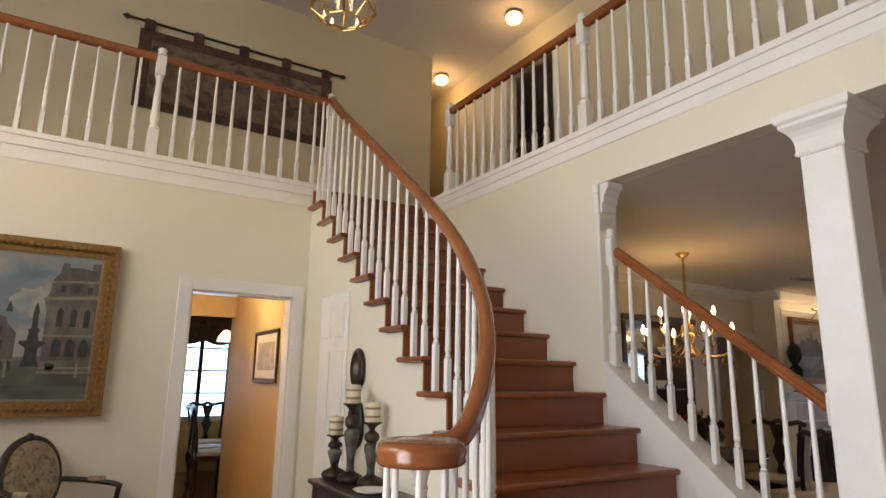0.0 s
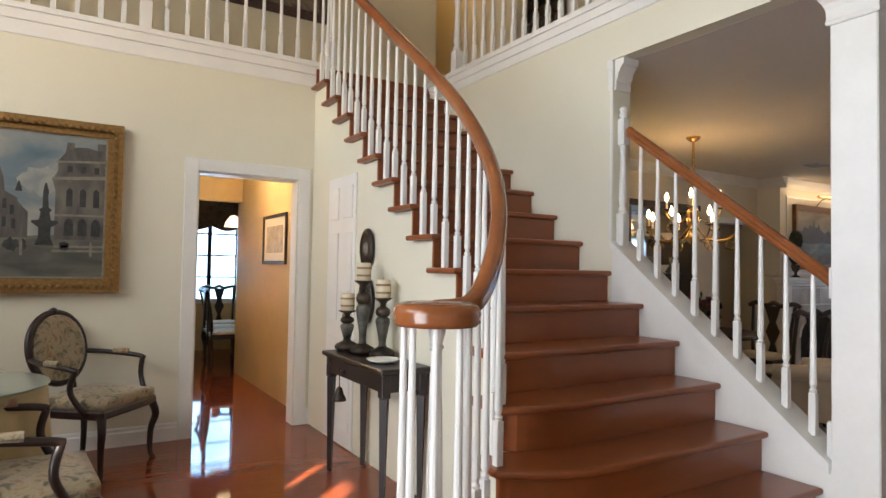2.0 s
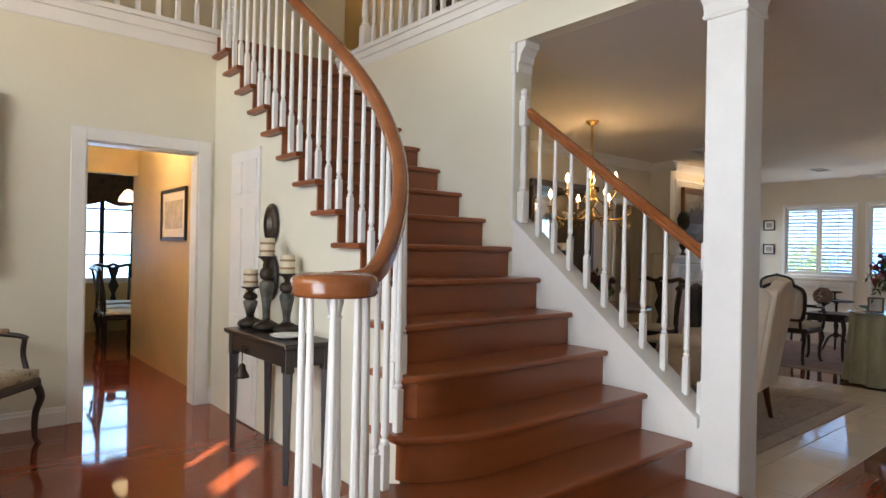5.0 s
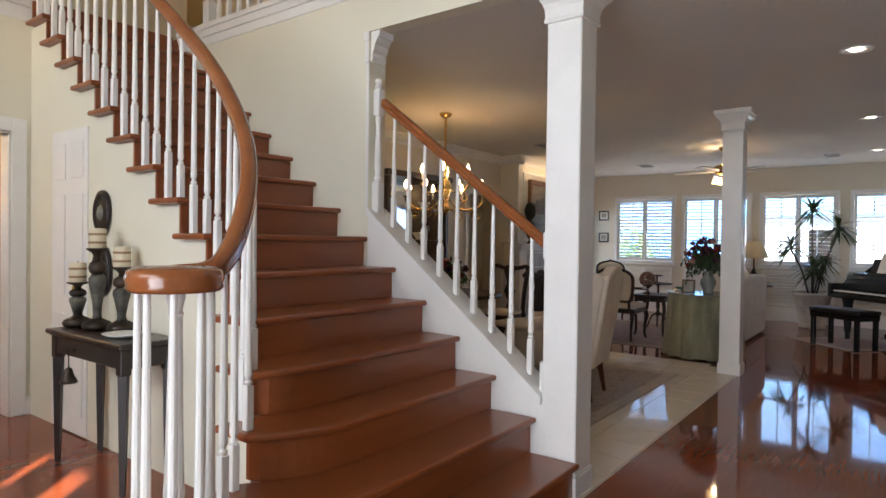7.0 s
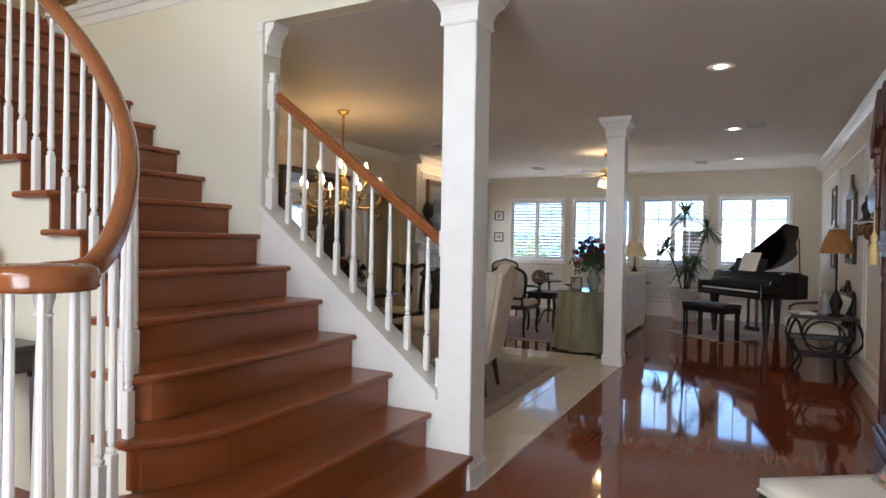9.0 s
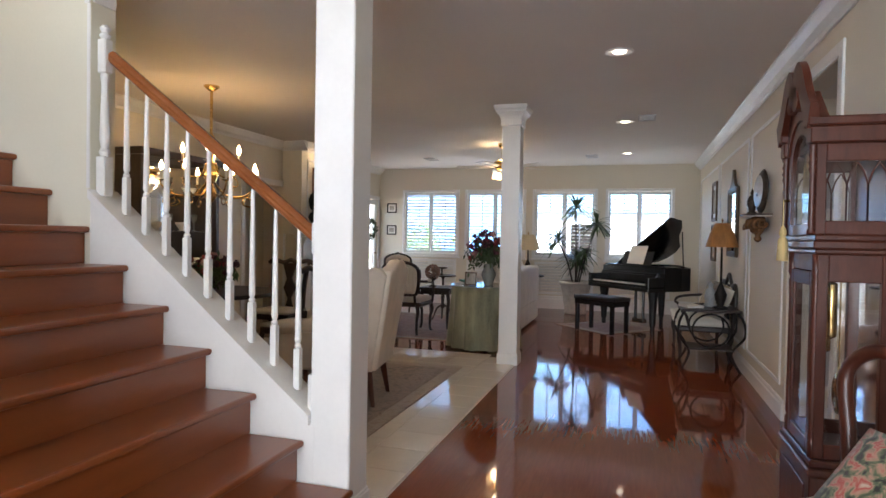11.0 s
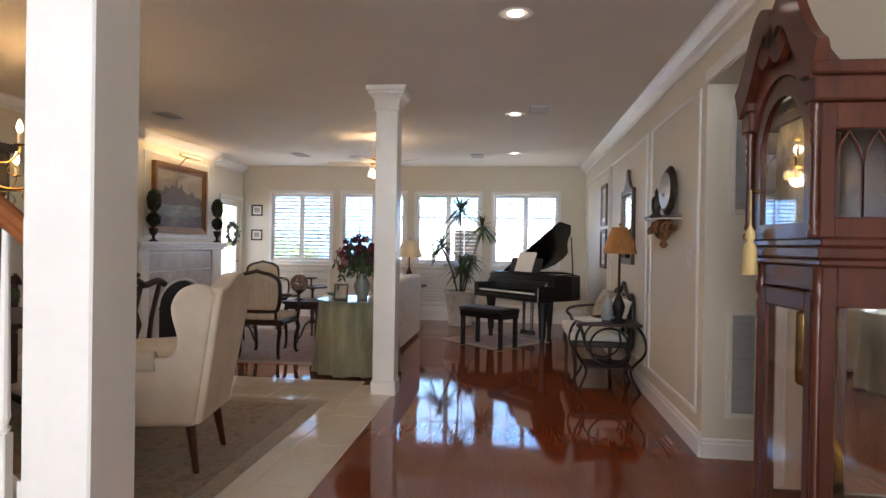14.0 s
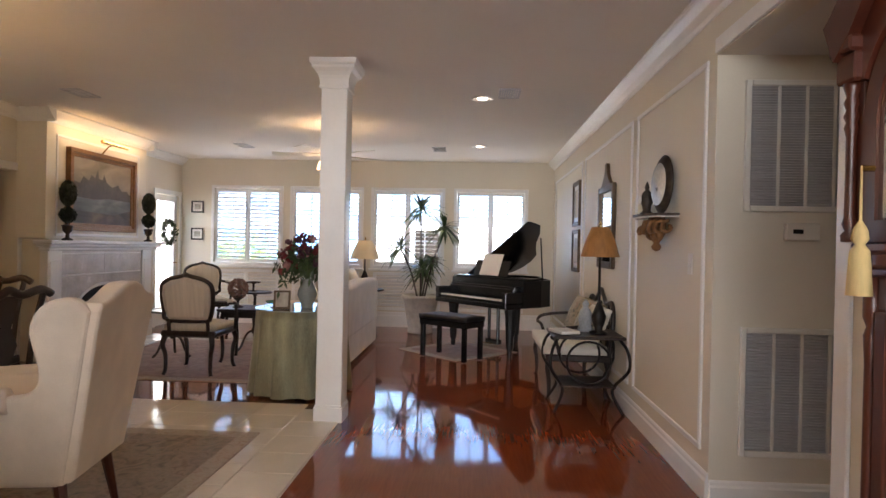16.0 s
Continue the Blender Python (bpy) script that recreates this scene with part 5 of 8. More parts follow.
        part("scroll", tube(bmesh.new(), spline(path, 5), 1, section=[(-0.055, -0.022), (-0.055, 0.012), (-0.03, 0.024), (0.05, 0.024), (0.05, -0.022)], up=(0, 1, 0)), mahogany, t)
    part("finial", lathe(bmesh.new(), [(0.03, 1.88), (0.03, 1.90), (0.012, 1.915), (0.03, 1.94), (0.035, 1.965), (0.018, 1.99), (0.008, 2.01), (0.0, 2.05)], 14, Matrix.Translation((0, F - 0.0, 0))), mahogany, t, smooth=True)
    # works
    dial = part("dial", prism(bmesh.new(), hole, -F - 0.045, -F - 0.04, XZ), material("etched_brass_dial", (0.42, 0.33, 0.16), 0.32, metal=0.8, vary=0.3, scale=18, fine=80, bump=0.2), t, "etched brass dial")
    part("chapter_ring", prism(bmesh.new(), [(0.165 * math.cos(a * 0.1745), 1.52 + 0.125 * math.sin(a * 0.1745)) for a in range(36)], -F - 0.04, -F - 0.037, XZ), material("pale_brass_ring", (0.46, 0.36, 0.18), 0.35, metal=0.7, vary=0.2, scale=30), dial)
    part("clock_hand", boxes((-0.004, 0.004, F + 0.032, F + 0.036, 1.52, 1.62), (0.0, 0.075, F + 0.032, F + 0.036, 1.517, 1.525)), iron, dial)
    for x, z in ((-0.10, 0.90), (0.0, 0.86), (0.10, 0.93)):
        w = part("weight", lathe(bmesh.new(), [(0.004, z + 0.30), (0.004, z + 0.225), (0.026, z + 0.22), (0.028, z + 0.215), (0.028, z + 0.01), (0.026, z), (0.0, z - 0.012)], 16, Matrix.Translation((x, -0.05, 0))), brass, t, "brass weight", smooth=True)
    part("pendulum", boxes((-0.008, 0.008, 0.018, 0.022, 0.70, 1.27)), brass, t)
    part("pendulum_bob", lathe(bmesh.new(), [(0.0, 0.012), (0.06, 0.010), (0.085, 0.002), (0.085, -0.002), (0.0, -0.010)], 26, pose(0, 0.015, 0.68, 90)), brass, t, smooth=True)
    ts = part("tassel", lathe(bmesh.new(), [(0.003, 0.135), (0.004, 0.02), (0.018, 0.0), (0.022, -0.02), (0.012, -0.032), (0.024, -0.045), (0.026, -0.06), (0.032, -0.14), (0.0, -0.142)], 14, Matrix.Translation((-0.19, F - 0.055, 1.37))), material("gold_silk", (0.66, 0.50, 0.22), 0.6, vary=0.15, fine=160, bump=0.4, stretch=(10, 10, 1)), t, "gold silk tassel", smooth=True)
    part("key", tube(bmesh.new(), [(-0.19, F - 0.022, 1.50), (-0.19, F - 0.055, 1.50)], 0.007, 8), brass, t)
    return t


grandfather_clock()

# ---- seating and tables ----
floral = patches("floral_tapestry_fabric", [(0.13, 0.12, 0.07), (0.33, 0.27, 0.17), (0.40, 0.33, 0.21), (0.28, 0.15, 0.09)], 14, distort=1.4, stops=(0.36, 0.46, 0.56, 0.68))
needlepoint = patches("needlepoint_roses", [(0.02, 0.02, 0.018), (0.12, 0.16, 0.08), (0.50, 0.28, 0.20), (0.45, 0.05, 0.04), (0.6, 0.5, 0.38)], 20, distort=0.6, stops=(0.38, 0.46, 0.53, 0.60, 0.68))
stripe_fabric = material("pale_stripe_fabric", (0.60, 0.55, 0.47), 0.85, vary=0.06, scale=30, fine=200, bump=0.15, stretch=(1, 1, 0.05))


def cushion(bm, x0, x1, y0, y1, z0, z1, puff=0.03, n=8):
    """A padded pad: a grid box whose faces swell in the middle."""
    for s, z in ((1, z1), (-1, z0)):
        g = [[bm.verts.new((x0 + (x1 - x0) * i / n, y0 + (y1 - y0) * j / n, z + s * puff * (max(0, math.sin(math.pi * i / n)) * max(0, math.sin(math.pi * j / n))) ** 0.5)) for j in range(n + 1)] for i in range(n + 1)]
        for i in range(n):
            for j in range(n):
                q = (g[i][j], g[i + 1][j], g[i + 1][j + 1], g[i][j + 1])
                bm.faces.new(q if s > 0 else tuple(reversed(q)))
        if s > 0:
            top = g
        else:
            bot = g
    loop = lambda g: [g[i][0] for i in range(n)] + [g[n][j] for j in range(n)] + [g[i][n] for i in range(n, 0, -1)] + [g[0][j] for j in range(n, 0, -1)]
    a, b = loop(bot), loop(top)
    for i in range(len(a)):
        j = (i + 1) % len(a)
        bm.faces.new((a[i], a[j], b[j], b[i]))
    return bm


def cabriole(bm, foot, top, bow=0.03, r0=0.016, r1=0.028):
    """A leg that bows out at the knee and in at the ankle."""
    f, t = Vector(foot), Vector(top)
    out = Vector((f.x, f.y, 0))
    out = out.normalized() if out.length else Vector((0, -1, 0))
    pts = spline([f + out * 0.012, f + Vector((0, 0, (t.z - f.z) * 0.15)) - out * bow * 0.3, f * 0.5 + t * 0.5, t * 0.75 + f * 0.25 + out * bow, t], 4)
    n = len(pts) - 1
    tube(bm, pts, [r0 + (r1 - r0) * (i / n) ** 1.5 + (0.008 if i == 0 else 0) for i in range(n + 1)], 8, up=(0.3, 0.9, 0.1))


def fauteuil(name, label, at, rz, fabric, oval=False, h=0.97, group=""):
    """An open armchair with a padded back; it faces -y before turning."""
    t = thing(name, label, "armchair", at, rz, group)
    W, D, S = 0.27, 0.26, 0.42
    part("seat_frame", boxes((-W, W, -D, D, S - 0.06, S), bevel=0.015), dark_wood, t)
    part("seat", cushion(bmesh.new(), -W + 0.02, W - 0.02, -D + 0.01, D - 0.04, S, S + 0.05, 0.035), fabric, t, smooth=True)
    for x, y in ((-W + 0.03, -D + 0.03), (W - 0.03, -D + 0.03), (-W + 0.05, D - 0.02), (W - 0.05, D - 0.02)):
        bm = bmesh.new()
        cabriole(bm, (x * 1.02, y * 1.05, 0), (x, y, S - 0.03))
        part("leg", bm, dark_wood, t, smooth=True)
    tilt = pose(0, D - 0.02, S + 0.10, -10)
    H = h - S - 0.12
    if oval:
        ring = [(0.235 * math.cos(a * 0.2618), H / 2 + (H / 2) * math.sin(a * 0.2618)) for a in range(24)]
    else:
        ring = [(-0.20, 0.0), (0.20, 0.0), (0.235, H * 0.25), (0.25, H * 0.6), (0.235, H * 0.82), (0.16, H * 0.94), (0.07, H * 0.99), (0, H * 1.03), (-0.07, H * 0.99), (-0.16, H * 0.94), (-0.235, H * 0.82), (-0.25, H * 0.6), (-0.235, H * 0.25)]
    path = spline([(x, 0, z) for x, z in ring + ring[:1]], 3)
    part("back_frame", tube(bmesh.new(), path, 0.021, 8, up=(0, 1, 0)), dark_wood, t, smooth=True).matrix_basis = tilt
    pad = bmesh.new()
    inner = [(x * 0.93, H / 2 + (z - H / 2) * 0.93) for x, z in ring]
    prism(pad, inner, -0.022, 0.022, XZ)
    bmesh.ops.inset_region(pad, faces=[f for f in pad.faces if len(f.verts) > 6], thickness=0.04, depth=0.018)
    part("backrest", pad, fabric, t).matrix_basis = tilt
    part("crest", lathe(bmesh.new(), [(0.0, -0.03), (0.03, 0.0), (0.02, 0.025), (0.0, 0.035)], 10, tilt @ Matrix.Translation((0, 0, H * (1.02 if not oval else 1.0)))), dark_wood, t)
    for s in (-1, 1):
        bm = tube(bmesh.new(), spline([(s * 0.23, D + 0.01, S + 0.28), (s * 0.29, D - 0.12, S + 0.27), (s * 0.32, -0.06, S + 0.25), (s * 0.315, -0.12, S + 0.235)], 5), 0.017, 8)
        tube(bm, spline([(s * 0.315, -0.11, S + 0.24), (s * 0.33, -0.09, S + 0.12), (s * 0.29, -0.16, S - 0.02)], 5), [0.017] * 11, 8, up=(1, 0, 0))
        arm = part("arm", bm, dark_wood, t, smooth=True)
        part("arm_pad", tube(bmesh.new(), [(s * 0.30, 0.10, S + 0.275), (s * 0.315, 0.0, S + 0.275)], 0.021, 8), fabric, arm)
    if not oval:
        part("back_post", tube(bmesh.new(), [(-0.19, D - 0.02, S - 0.02), (-0.19, D, S + 0.12)], 0.018, 8), dark_wood, t)
        part("back_post", tube(bmesh.new(), [(0.19, D - 0.02, S - 0.02), (0.19, D, S + 0.12)], 0.018, 8), dark_wood, t)
    else:
        part("back_post", tube(bmesh.new(), [(-0.12, D - 0.02, S - 0.02), (-0.12, D + 0.01, S + 0.17)], 0.018, 8), dark_wood, t)
        part("back_post", tube(bmesh.new(), [(0.12, D - 0.02, S - 0.02), (0.12, D + 0.01, S + 0.17)], 0.018, 8), dark_wood, t)
    return t


fauteuil("open_armchair", "carved dark wood armchair with a pale upholstered back", (8.10, 3.02, 0.011), 90, stripe_fabric, group="living room armchairs")
fauteuil("open_armchair", "carved dark wood armchair near the garden windows", (10.75, 4.15, 0.011), -55, stripe_fabric, group="living room armchairs")
fauteuil("oval_back_armchair", "dark armchair with oval back in floral fabric by the wall", (0.19, 4.64, 0), 50, floral, True, 1.0, "foyer armchairs")
fauteuil("oval_back_armchair", "dark armchair with faded floral seat beside the skirted table", (-0.13, 3.00, 0), 95, floral, True, 1.0, "foyer armchairs")


def wing_chair():
    t = thing("wing_chair", "cream upholstered wing chair standing on the rug", "armchair", (4.77, 2.33, 0.012), 189)
    t.scale = (0.84, 1.0, 1.0)
    # faces -y before turning; the back leans outwards
    for x, y in ((-0.25, 0.29), (0.25, 0.29), (-0.27, -0.36), (0.27, -0.36)):
        k = 1 if y > 0 else 0
        part("leg", tube(bmesh.new(), [(x * (1.12 if k else 1), y + 0.05 * k, 0), (x, y, 0.30)], [0.016, 0.03], 8), mahogany, t, "tapered reddish wooden leg")
    part("seat_base", boxes((-0.31, 0.31, -0.40, 0.33, 0.26, 0.42), bevel=0.03), cream_fabric, t)
    part("seat_cushion", cushion(bmesh.new(), -0.25, 0.25, -0.42, 0.22, 0.42, 0.50, 0.035), cream_fabric, t, smooth=True)
    half = [(0.30, 0.28), (0.325, 0.60), (0.355, 0.90), (0.36, 0.985), (0.335, 1.02), (0.27, 1.025), (0.20, 1.045), (0.12, 1.078), (0.05, 1.092)]
    prof = half + [(-x, z) for x, z in reversed(half)]
    bm = prism(bmesh.new(), prof, -0.05, 0.05, XZ)
    es = [e for e in bm.edges if abs(e.verts[0].co.y - e.verts[1].co.y) < 1e-4]
    bmesh.ops.bevel(bm, geom=es, offset=0.02, segments=3, affect="EDGES", profile=0.5)
    for v in bm.verts:
        v.co.y += 0.32 + 0.16 * (v.co.z - 0.28)
    part("backrest", bm, cream_fabric, t)
    # wing outline in depth and height: a lobe above, a waist, then the arm
    wing = spline([(0.45, 0.985), (0.40, 1.035), (0.33, 1.04), (0.26, 1.005), (0.22, 0.93), (0.225, 0.85), (0.245, 0.76), (0.24, 0.69), (0.19, 0.65), (0.08, 0.64), (-0.20, 0.625), (-0.33, 0.60), (-0.385, 0.54), (-0.39, 0.45)], 3)
    wing = [(p[0], p[1]) for p in wing] + [(-0.385, 0.27), (0.33, 0.27)]
    for s in (-1, 1):
        bm = prism(bmesh.new(), wing, -0.035, 0.035, YZ)
        es = [e for e in bm.edges if abs(e.verts[0].co.x - e.verts[1].co.x) < 1e-4]
        bmesh.ops.bevel(bm, geom=es, offset=0.022, segments=3, affect="EDGES", profile=0.5)
        for v in bm.verts:
            v.co.x += s * (0.285 + 0.055 * (v.co.z - 0.28) / 0.7 + 0.03 * max(0, 0.3 - v.co.y) * max(0, v.co.z - 0.62) / 0.06)
        wg = part("wing", bm, cream_fabric, t)
        part("arm_roll", tube(bmesh.new(), [(s * 0.335, 0.13, 0.625), (s * 0.345, -0.36, 0.585)], 0.055, 12), cream_fabric, wg, smooth=True)
    part("piping", tube(bmesh.new(), [(-0.30, -0.405, 0.42), (0.30, -0.405, 0.42)], 0.006, 6), cream_fabric, t)


wing_chair()


def rug(name, label, cx, cy, w, d, rz, mat, border, z):
    t = thing(name, label, "rug", (cx, cy, z), rz)
    part("rug_field", boxes((-w / 2 + 0.12, w / 2 - 0.12, -d / 2 + 0.12, d / 2 - 0.12, 0, 0.009)), mat, t)
    bm = boxes((-w / 2, w / 2, -d / 2, -d / 2 + 0.118, 0, 0.008), (-w / 2, w / 2, d / 2 - 0.118, d / 2, 0, 0.008), (-w / 2, -w / 2 + 0.118, -d / 2 + 0.118, d / 2 - 0.118, 0, 0.008), (w / 2 - 0.118, w / 2, -d / 2 + 0.118, d / 2 - 0.118, 0, 0.008))
    part("border", bm, border, t)
    return t


persian = patches("worn_rug", [(0.10, 0.075, 0.055), (0.20, 0.155, 0.115), (0.27, 0.21, 0.155), (0.15, 0.085, 0.06)], 9, distort=1.6, detail=5)
persian_edge = patches("worn_rug_edge", [(0.24, 0.20, 0.15), (0.36, 0.30, 0.24), (0.26, 0.18, 0.13)], 16, distort=1.0, detail=4)
rose_rug = patches("rose_rug_pile", [(0.12, 0.045, 0.04), (0.22, 0.11, 0.09), (0.28, 0.19, 0.15)], 8, distort=1.2, detail=5)
rug("dining_rug", "worn taupe patterned rug on the ivory tiles", 4.62, 3.32, 3.14, 3.2, 0, persian, persian_edge, 0.0105)
rug("living_rug", "faded rose rug under the living room seats", 8.85, 3.25, 2.4, 2.5, 0, rose_rug, persian_edge, 0.0005)
rug("piano_rug", "small dark rug with a pale border under the piano bench", 9.72, 0.50, 1.05, 1.05, 45, rose_rug, persian_edge, 0.0005)


def sofa():
    t = thing("sofa", "long white slipcovered sofa with its back to the hall", "sofa", (9.25, 1.98, 0))
    # faces +y; back towards the hall
    part("skirt", boxes((-0.95, 0.95, -0.39, 0.40, 0.02, 0.40), bevel=0.03), white_fabric, t)
    prof = [(-0.95, 0.30), (0.95, 0.30), (0.97, 0.80), (0.90, 0.86), (0, 0.89), (-0.90, 0.86), (-0.97, 0.80)]
    bm = prism(bmesh.new(), prof, 0.22, 0.40, XZ)
    es = [e for e in bm.edges if abs(e.verts[0].co.y - e.verts[1].co.y) < 1e-4]
    bmesh.ops.bevel(bm, geom=es, offset=0.05, segments=3, affect="EDGES", profile=0.5)
    part("backrest", bm, white_fabric, t)
    for s in (-1, 1):
        bm = boxes((s * 0.88 - 0.11, s * 0.88 + 0.11, -0.36, 0.42, 0.30, 0.58), bevel=0.03)
        tube(bm, [(s * 0.88, -0.30, 0.60), (s * 0.88, 0.43, 0.58)], 0.115, 14)
        part("arm", bm, white_fabric, t)
    for i in range(2):
        part("seat_cushion", cushion(bmesh.new(), -0.76 + 0.77 * i, -0.01 + 0.77 * i, -0.20, 0.42, 0.40, 0.52, 0.03), white_fabric, t, smooth=True)
    for i in range(3):
        bm = cushion(bmesh.new(), -0.22, 0.22, -0.20, 0.20, -0.05, 0.05, 0.05)
        part("cushion", bm, (white_fabric, material("butter_cotton", (0.62, 0.50, 0.30), 0.85, vary=0.05))[i % 2], t, "plump loose cushion", smooth=True).matrix_basis = pose(-0.62 + 0.6 * i, -0.13, 0.78, 68, 0, 0)


sofa()

# skirted round table with glass top, flowers and small things
def skirted_table(name, label, x, y, r, h, mat):
    t = thing(name, label, "table", (x, y, 0))
    bm = bmesh.new()
    n, rows = 84, 9
    rings = []
    for j in range(rows + 1):
        f = j / rows
        z = h - 0.012 - (h - 0.03) * f
        ring = []
        for i in range(n):
            a = 2 * math.pi * i / n
            fold = 0.035 * f ** 1.3 * (math.sin(13 * a + 1.3 * math.sin(3 * a)) + 0.4 * math.sin(29 * a))
            rr = r - 0.012 + 0.03 * f + fold
            ring.append(bm.verts.new((rr * math.cos(a), rr * math.sin(a), z)))
        rings.append(ring)
    for a, b in zip(rings, rings[1:]):
        for i in range(n):
            bm.faces.new((a[i], b[i], b[(i + 1) % n], a[(i + 1) % n]))
    bm.faces.new(rings[0])
    bmesh.ops.recalc_face_normals(bm, faces=bm.faces)
    part("skirt", bm, mat, t, "floor-length pleated cloth", smooth=True)
    part("glass_top", lathe(bmesh.new(), [(r - 0.005, h - 0.009), (r, h - 0.006), (r, h - 0.002), (r - 0.005, h)], 48), material("glass_top", (0.30, 0.34, 0.30), 0.04, vary=0.02, bump=0.0, rough_vary=0.02), t, "round glass top")
    part("leg", lathe(bmesh.new(), [(0.2, 0), (0.05, 0.05), (0.04, h - 0.03), (r * 0.8, h - 0.02)], 12), dark_wood, t)
    return t


sage = material("sage_green_cloth", (0.31, 0.31, 0.20), 0.8, vary=0.24, scale=9, fine=200, bump=0.15, sheen=0.2, stretch=(1, 1, 0.2))
gold_cloth = material("old_gold_cloth", (0.46, 0.36, 0.18), 0.8, vary=0.08, scale=4, fine=200, bump=0.15, sheen=0.2)
skirted_table("skirted_table", "round table with a sage green floor-length cloth", 7.48, 1.82, 0.40, 0.73, sage)
skirted_table("foyer_table", "round table with an old gold cloth and glass top", -0.45, 3.60, 0.41, 0.74, gold_cloth)
red_petal = material("deep_red_petal", (0.22, 0.015, 0.02), 0.6, vary=0.3, scale=20)
plum_petal = material("plum_petal", (0.06, 0.012, 0.025), 0.6, vary=0.3, scale=20)
pink_petal = material("dusty_pink_petal", (0.42, 0.20, 0.18), 0.6, vary=0.2, scale=20)


def bouquet(name, label, at, spread, height, count, seed, vase_mat, vase_h):
    t = thing(name, label, "flowers", at)
    part("vase", lathe(bmesh.new(), [(0.05, 0), (0.055, 0.01), (0.05, 0.02), (0.085, vase_h * 0.45), (0.08, vase_h * 0.6), (0.045, vase_h * 0.88), (0.06, vase_h)], 18), vase_mat, t, smooth=True)
    g = random.Random(seed)
    petals = {0: bmesh.new(), 1: bmesh.new(), 2: bmesh.new()}
    leaves, stems = bmesh.new(), bmesh.new()
    for i in range(count):
        a, r = g.uniform(0, 6.283), spread * math.sqrt(g.random())
        z = vase_h + height * (0.25 + 0.75 * g.random()) * (1 - 0.45 * (r / spread) ** 2)
        c = Vector((r * math.cos(a), r * math.sin(a), z))
        tube(stems, spline([(0, 0, vase_h * 0.9), (c.x * 0.35, c.y * 0.35, vase_h + (z - vase_h) * 0.6), c], 3), 0.003, 5)
        bm = petals[g.choice((0, 0, 1, 1, 2))]
        for _ in range(16):
            v = Vector((g.gauss(0, 1), g.gauss(0, 1), g.gauss(0.2, 0.8))).normalized() * g.uniform(0.012, 0.034)
            q = v.to_track_quat("Z", "Y").to_matrix()
            s = g.uniform(0.013, 0.022)
            bm.faces.new([bm.verts.new(c + v + q @ Vector(p) * s) for p in ((-1, -0.2, 0), (0, -1, 0.25), (1, -0.2, 0), (0.6, 0.9, 0.3), (-0.6, 0.9, 0.3))])
        for _ in range(7):
            c2 = c * 0.9 + Vector((g.gauss(0, 0.04), g.gauss(0, 0.04), g.gauss(-0.05, 0.05)))
            q = Euler((g.uniform(0, 6), g.uniform(0, 6), g.uniform(0, 6))).to_matrix()
            leaves.faces.new([leaves.verts.new(c2 + q @ Vector(p) * 0.04) for p in ((-1, 0, 0), (0, -0.35, 0.12), (1, 0, 0), (0, 0.35, 0.12))])
    tagged(part("stem", stems, leaf_green, t), kind="stuff")
    tagged(part("foliage", leaves, leaf_green, t), kind="stuff")
    for k, (m, l) in enumerate(((red_petal, "deep red blooms"), (plum_petal, "plum dark blooms"), (pink_petal, "dusty pink blooms"))):
        tagged(part("bloom", petals[k], m, t, l), kind="stuff")
    return t


glassy = material("smoky_vase", (0.22, 0.24, 0.22), 0.08, vary=0.1, bump=0.0)
bouquet("flower_arrangement", "tall arrangement of red and plum silk flowers in a vase", (7.42, 1.76, 0.731), 0.25, 0.42, 62, 21, glassy, 0.25)
bw = thing("footed_bowl", "green glass footed bowl on the skirted table", "bowl", (7.36, 2.03, 0.731))
part("foot", lathe(bmesh.new(), [(0.04, 0), (0.012, 0.01), (0.012, 0.03)], 14), glassy, bw)
part("bowl", lathe(bmesh.new(), [(0.012, 0.03), (0.06, 0.04), (0.08, 0.06), (0.076, 0.06), (0.05, 0.045)], 20), material("green_glass", (0.06, 0.20, 0.14), 0.08, vary=0.1, bump=0.0), bw, smooth=True)
fr = thing("photo_frame", "small tilted photo frame on the skirted table", "frame", (7.25, 1.93, 0.731), -80)
part("frame", boxes((-0.07, 0.07, -0.006, 0.006, 0, 0.16), bevel=0.003), bronze_frame, fr).matrix_basis = pose(0, 0, 0, -14)
part("print", boxes((-0.052, 0.052, -0.008, -0.0065, 0.018, 0.142)), print_mat, fr).matrix_basis = pose(0, 0, 0, -14)


def tripod_table(x, y, h, r):
    t = thing("tripod_table", "small dark round tripod table", "table", (x, y, 0.011), group="tripod tables")
    part("top", lathe(bmesh.new(), [(r - 0.01, h - 0.022), (r, h - 0.016), (r, h - 0.004), (r - 0.008, h), (r - 0.02, h - 0.006)], 28), dark_wood, t)
    part("column", lathe(bmesh.new(), [(0.03, 0.20), (0.04, 0.24), (0.02, 0.28), (0.03, 0.36), (0.018, 0.45), (0.016, h - 0.06), (0.04, h - 0.022)], 12), dark_wood, t, smooth=True)
    for i in range(3):
        a = math.radians(120 * i + 20)
        c, s = math.cos(a), math.sin(a)
        part("foot", tube(bmesh.new(), spline([(0.02 * c, 0.02 * s, 0.24), (0.10 * c, 0.10 * s, 0.20), (0.17 * c, 0.17 * s, 0.06), (0.22 * c, 0.22 * s, 0.012)], 4), 0.014, 7), dark_wood, t)


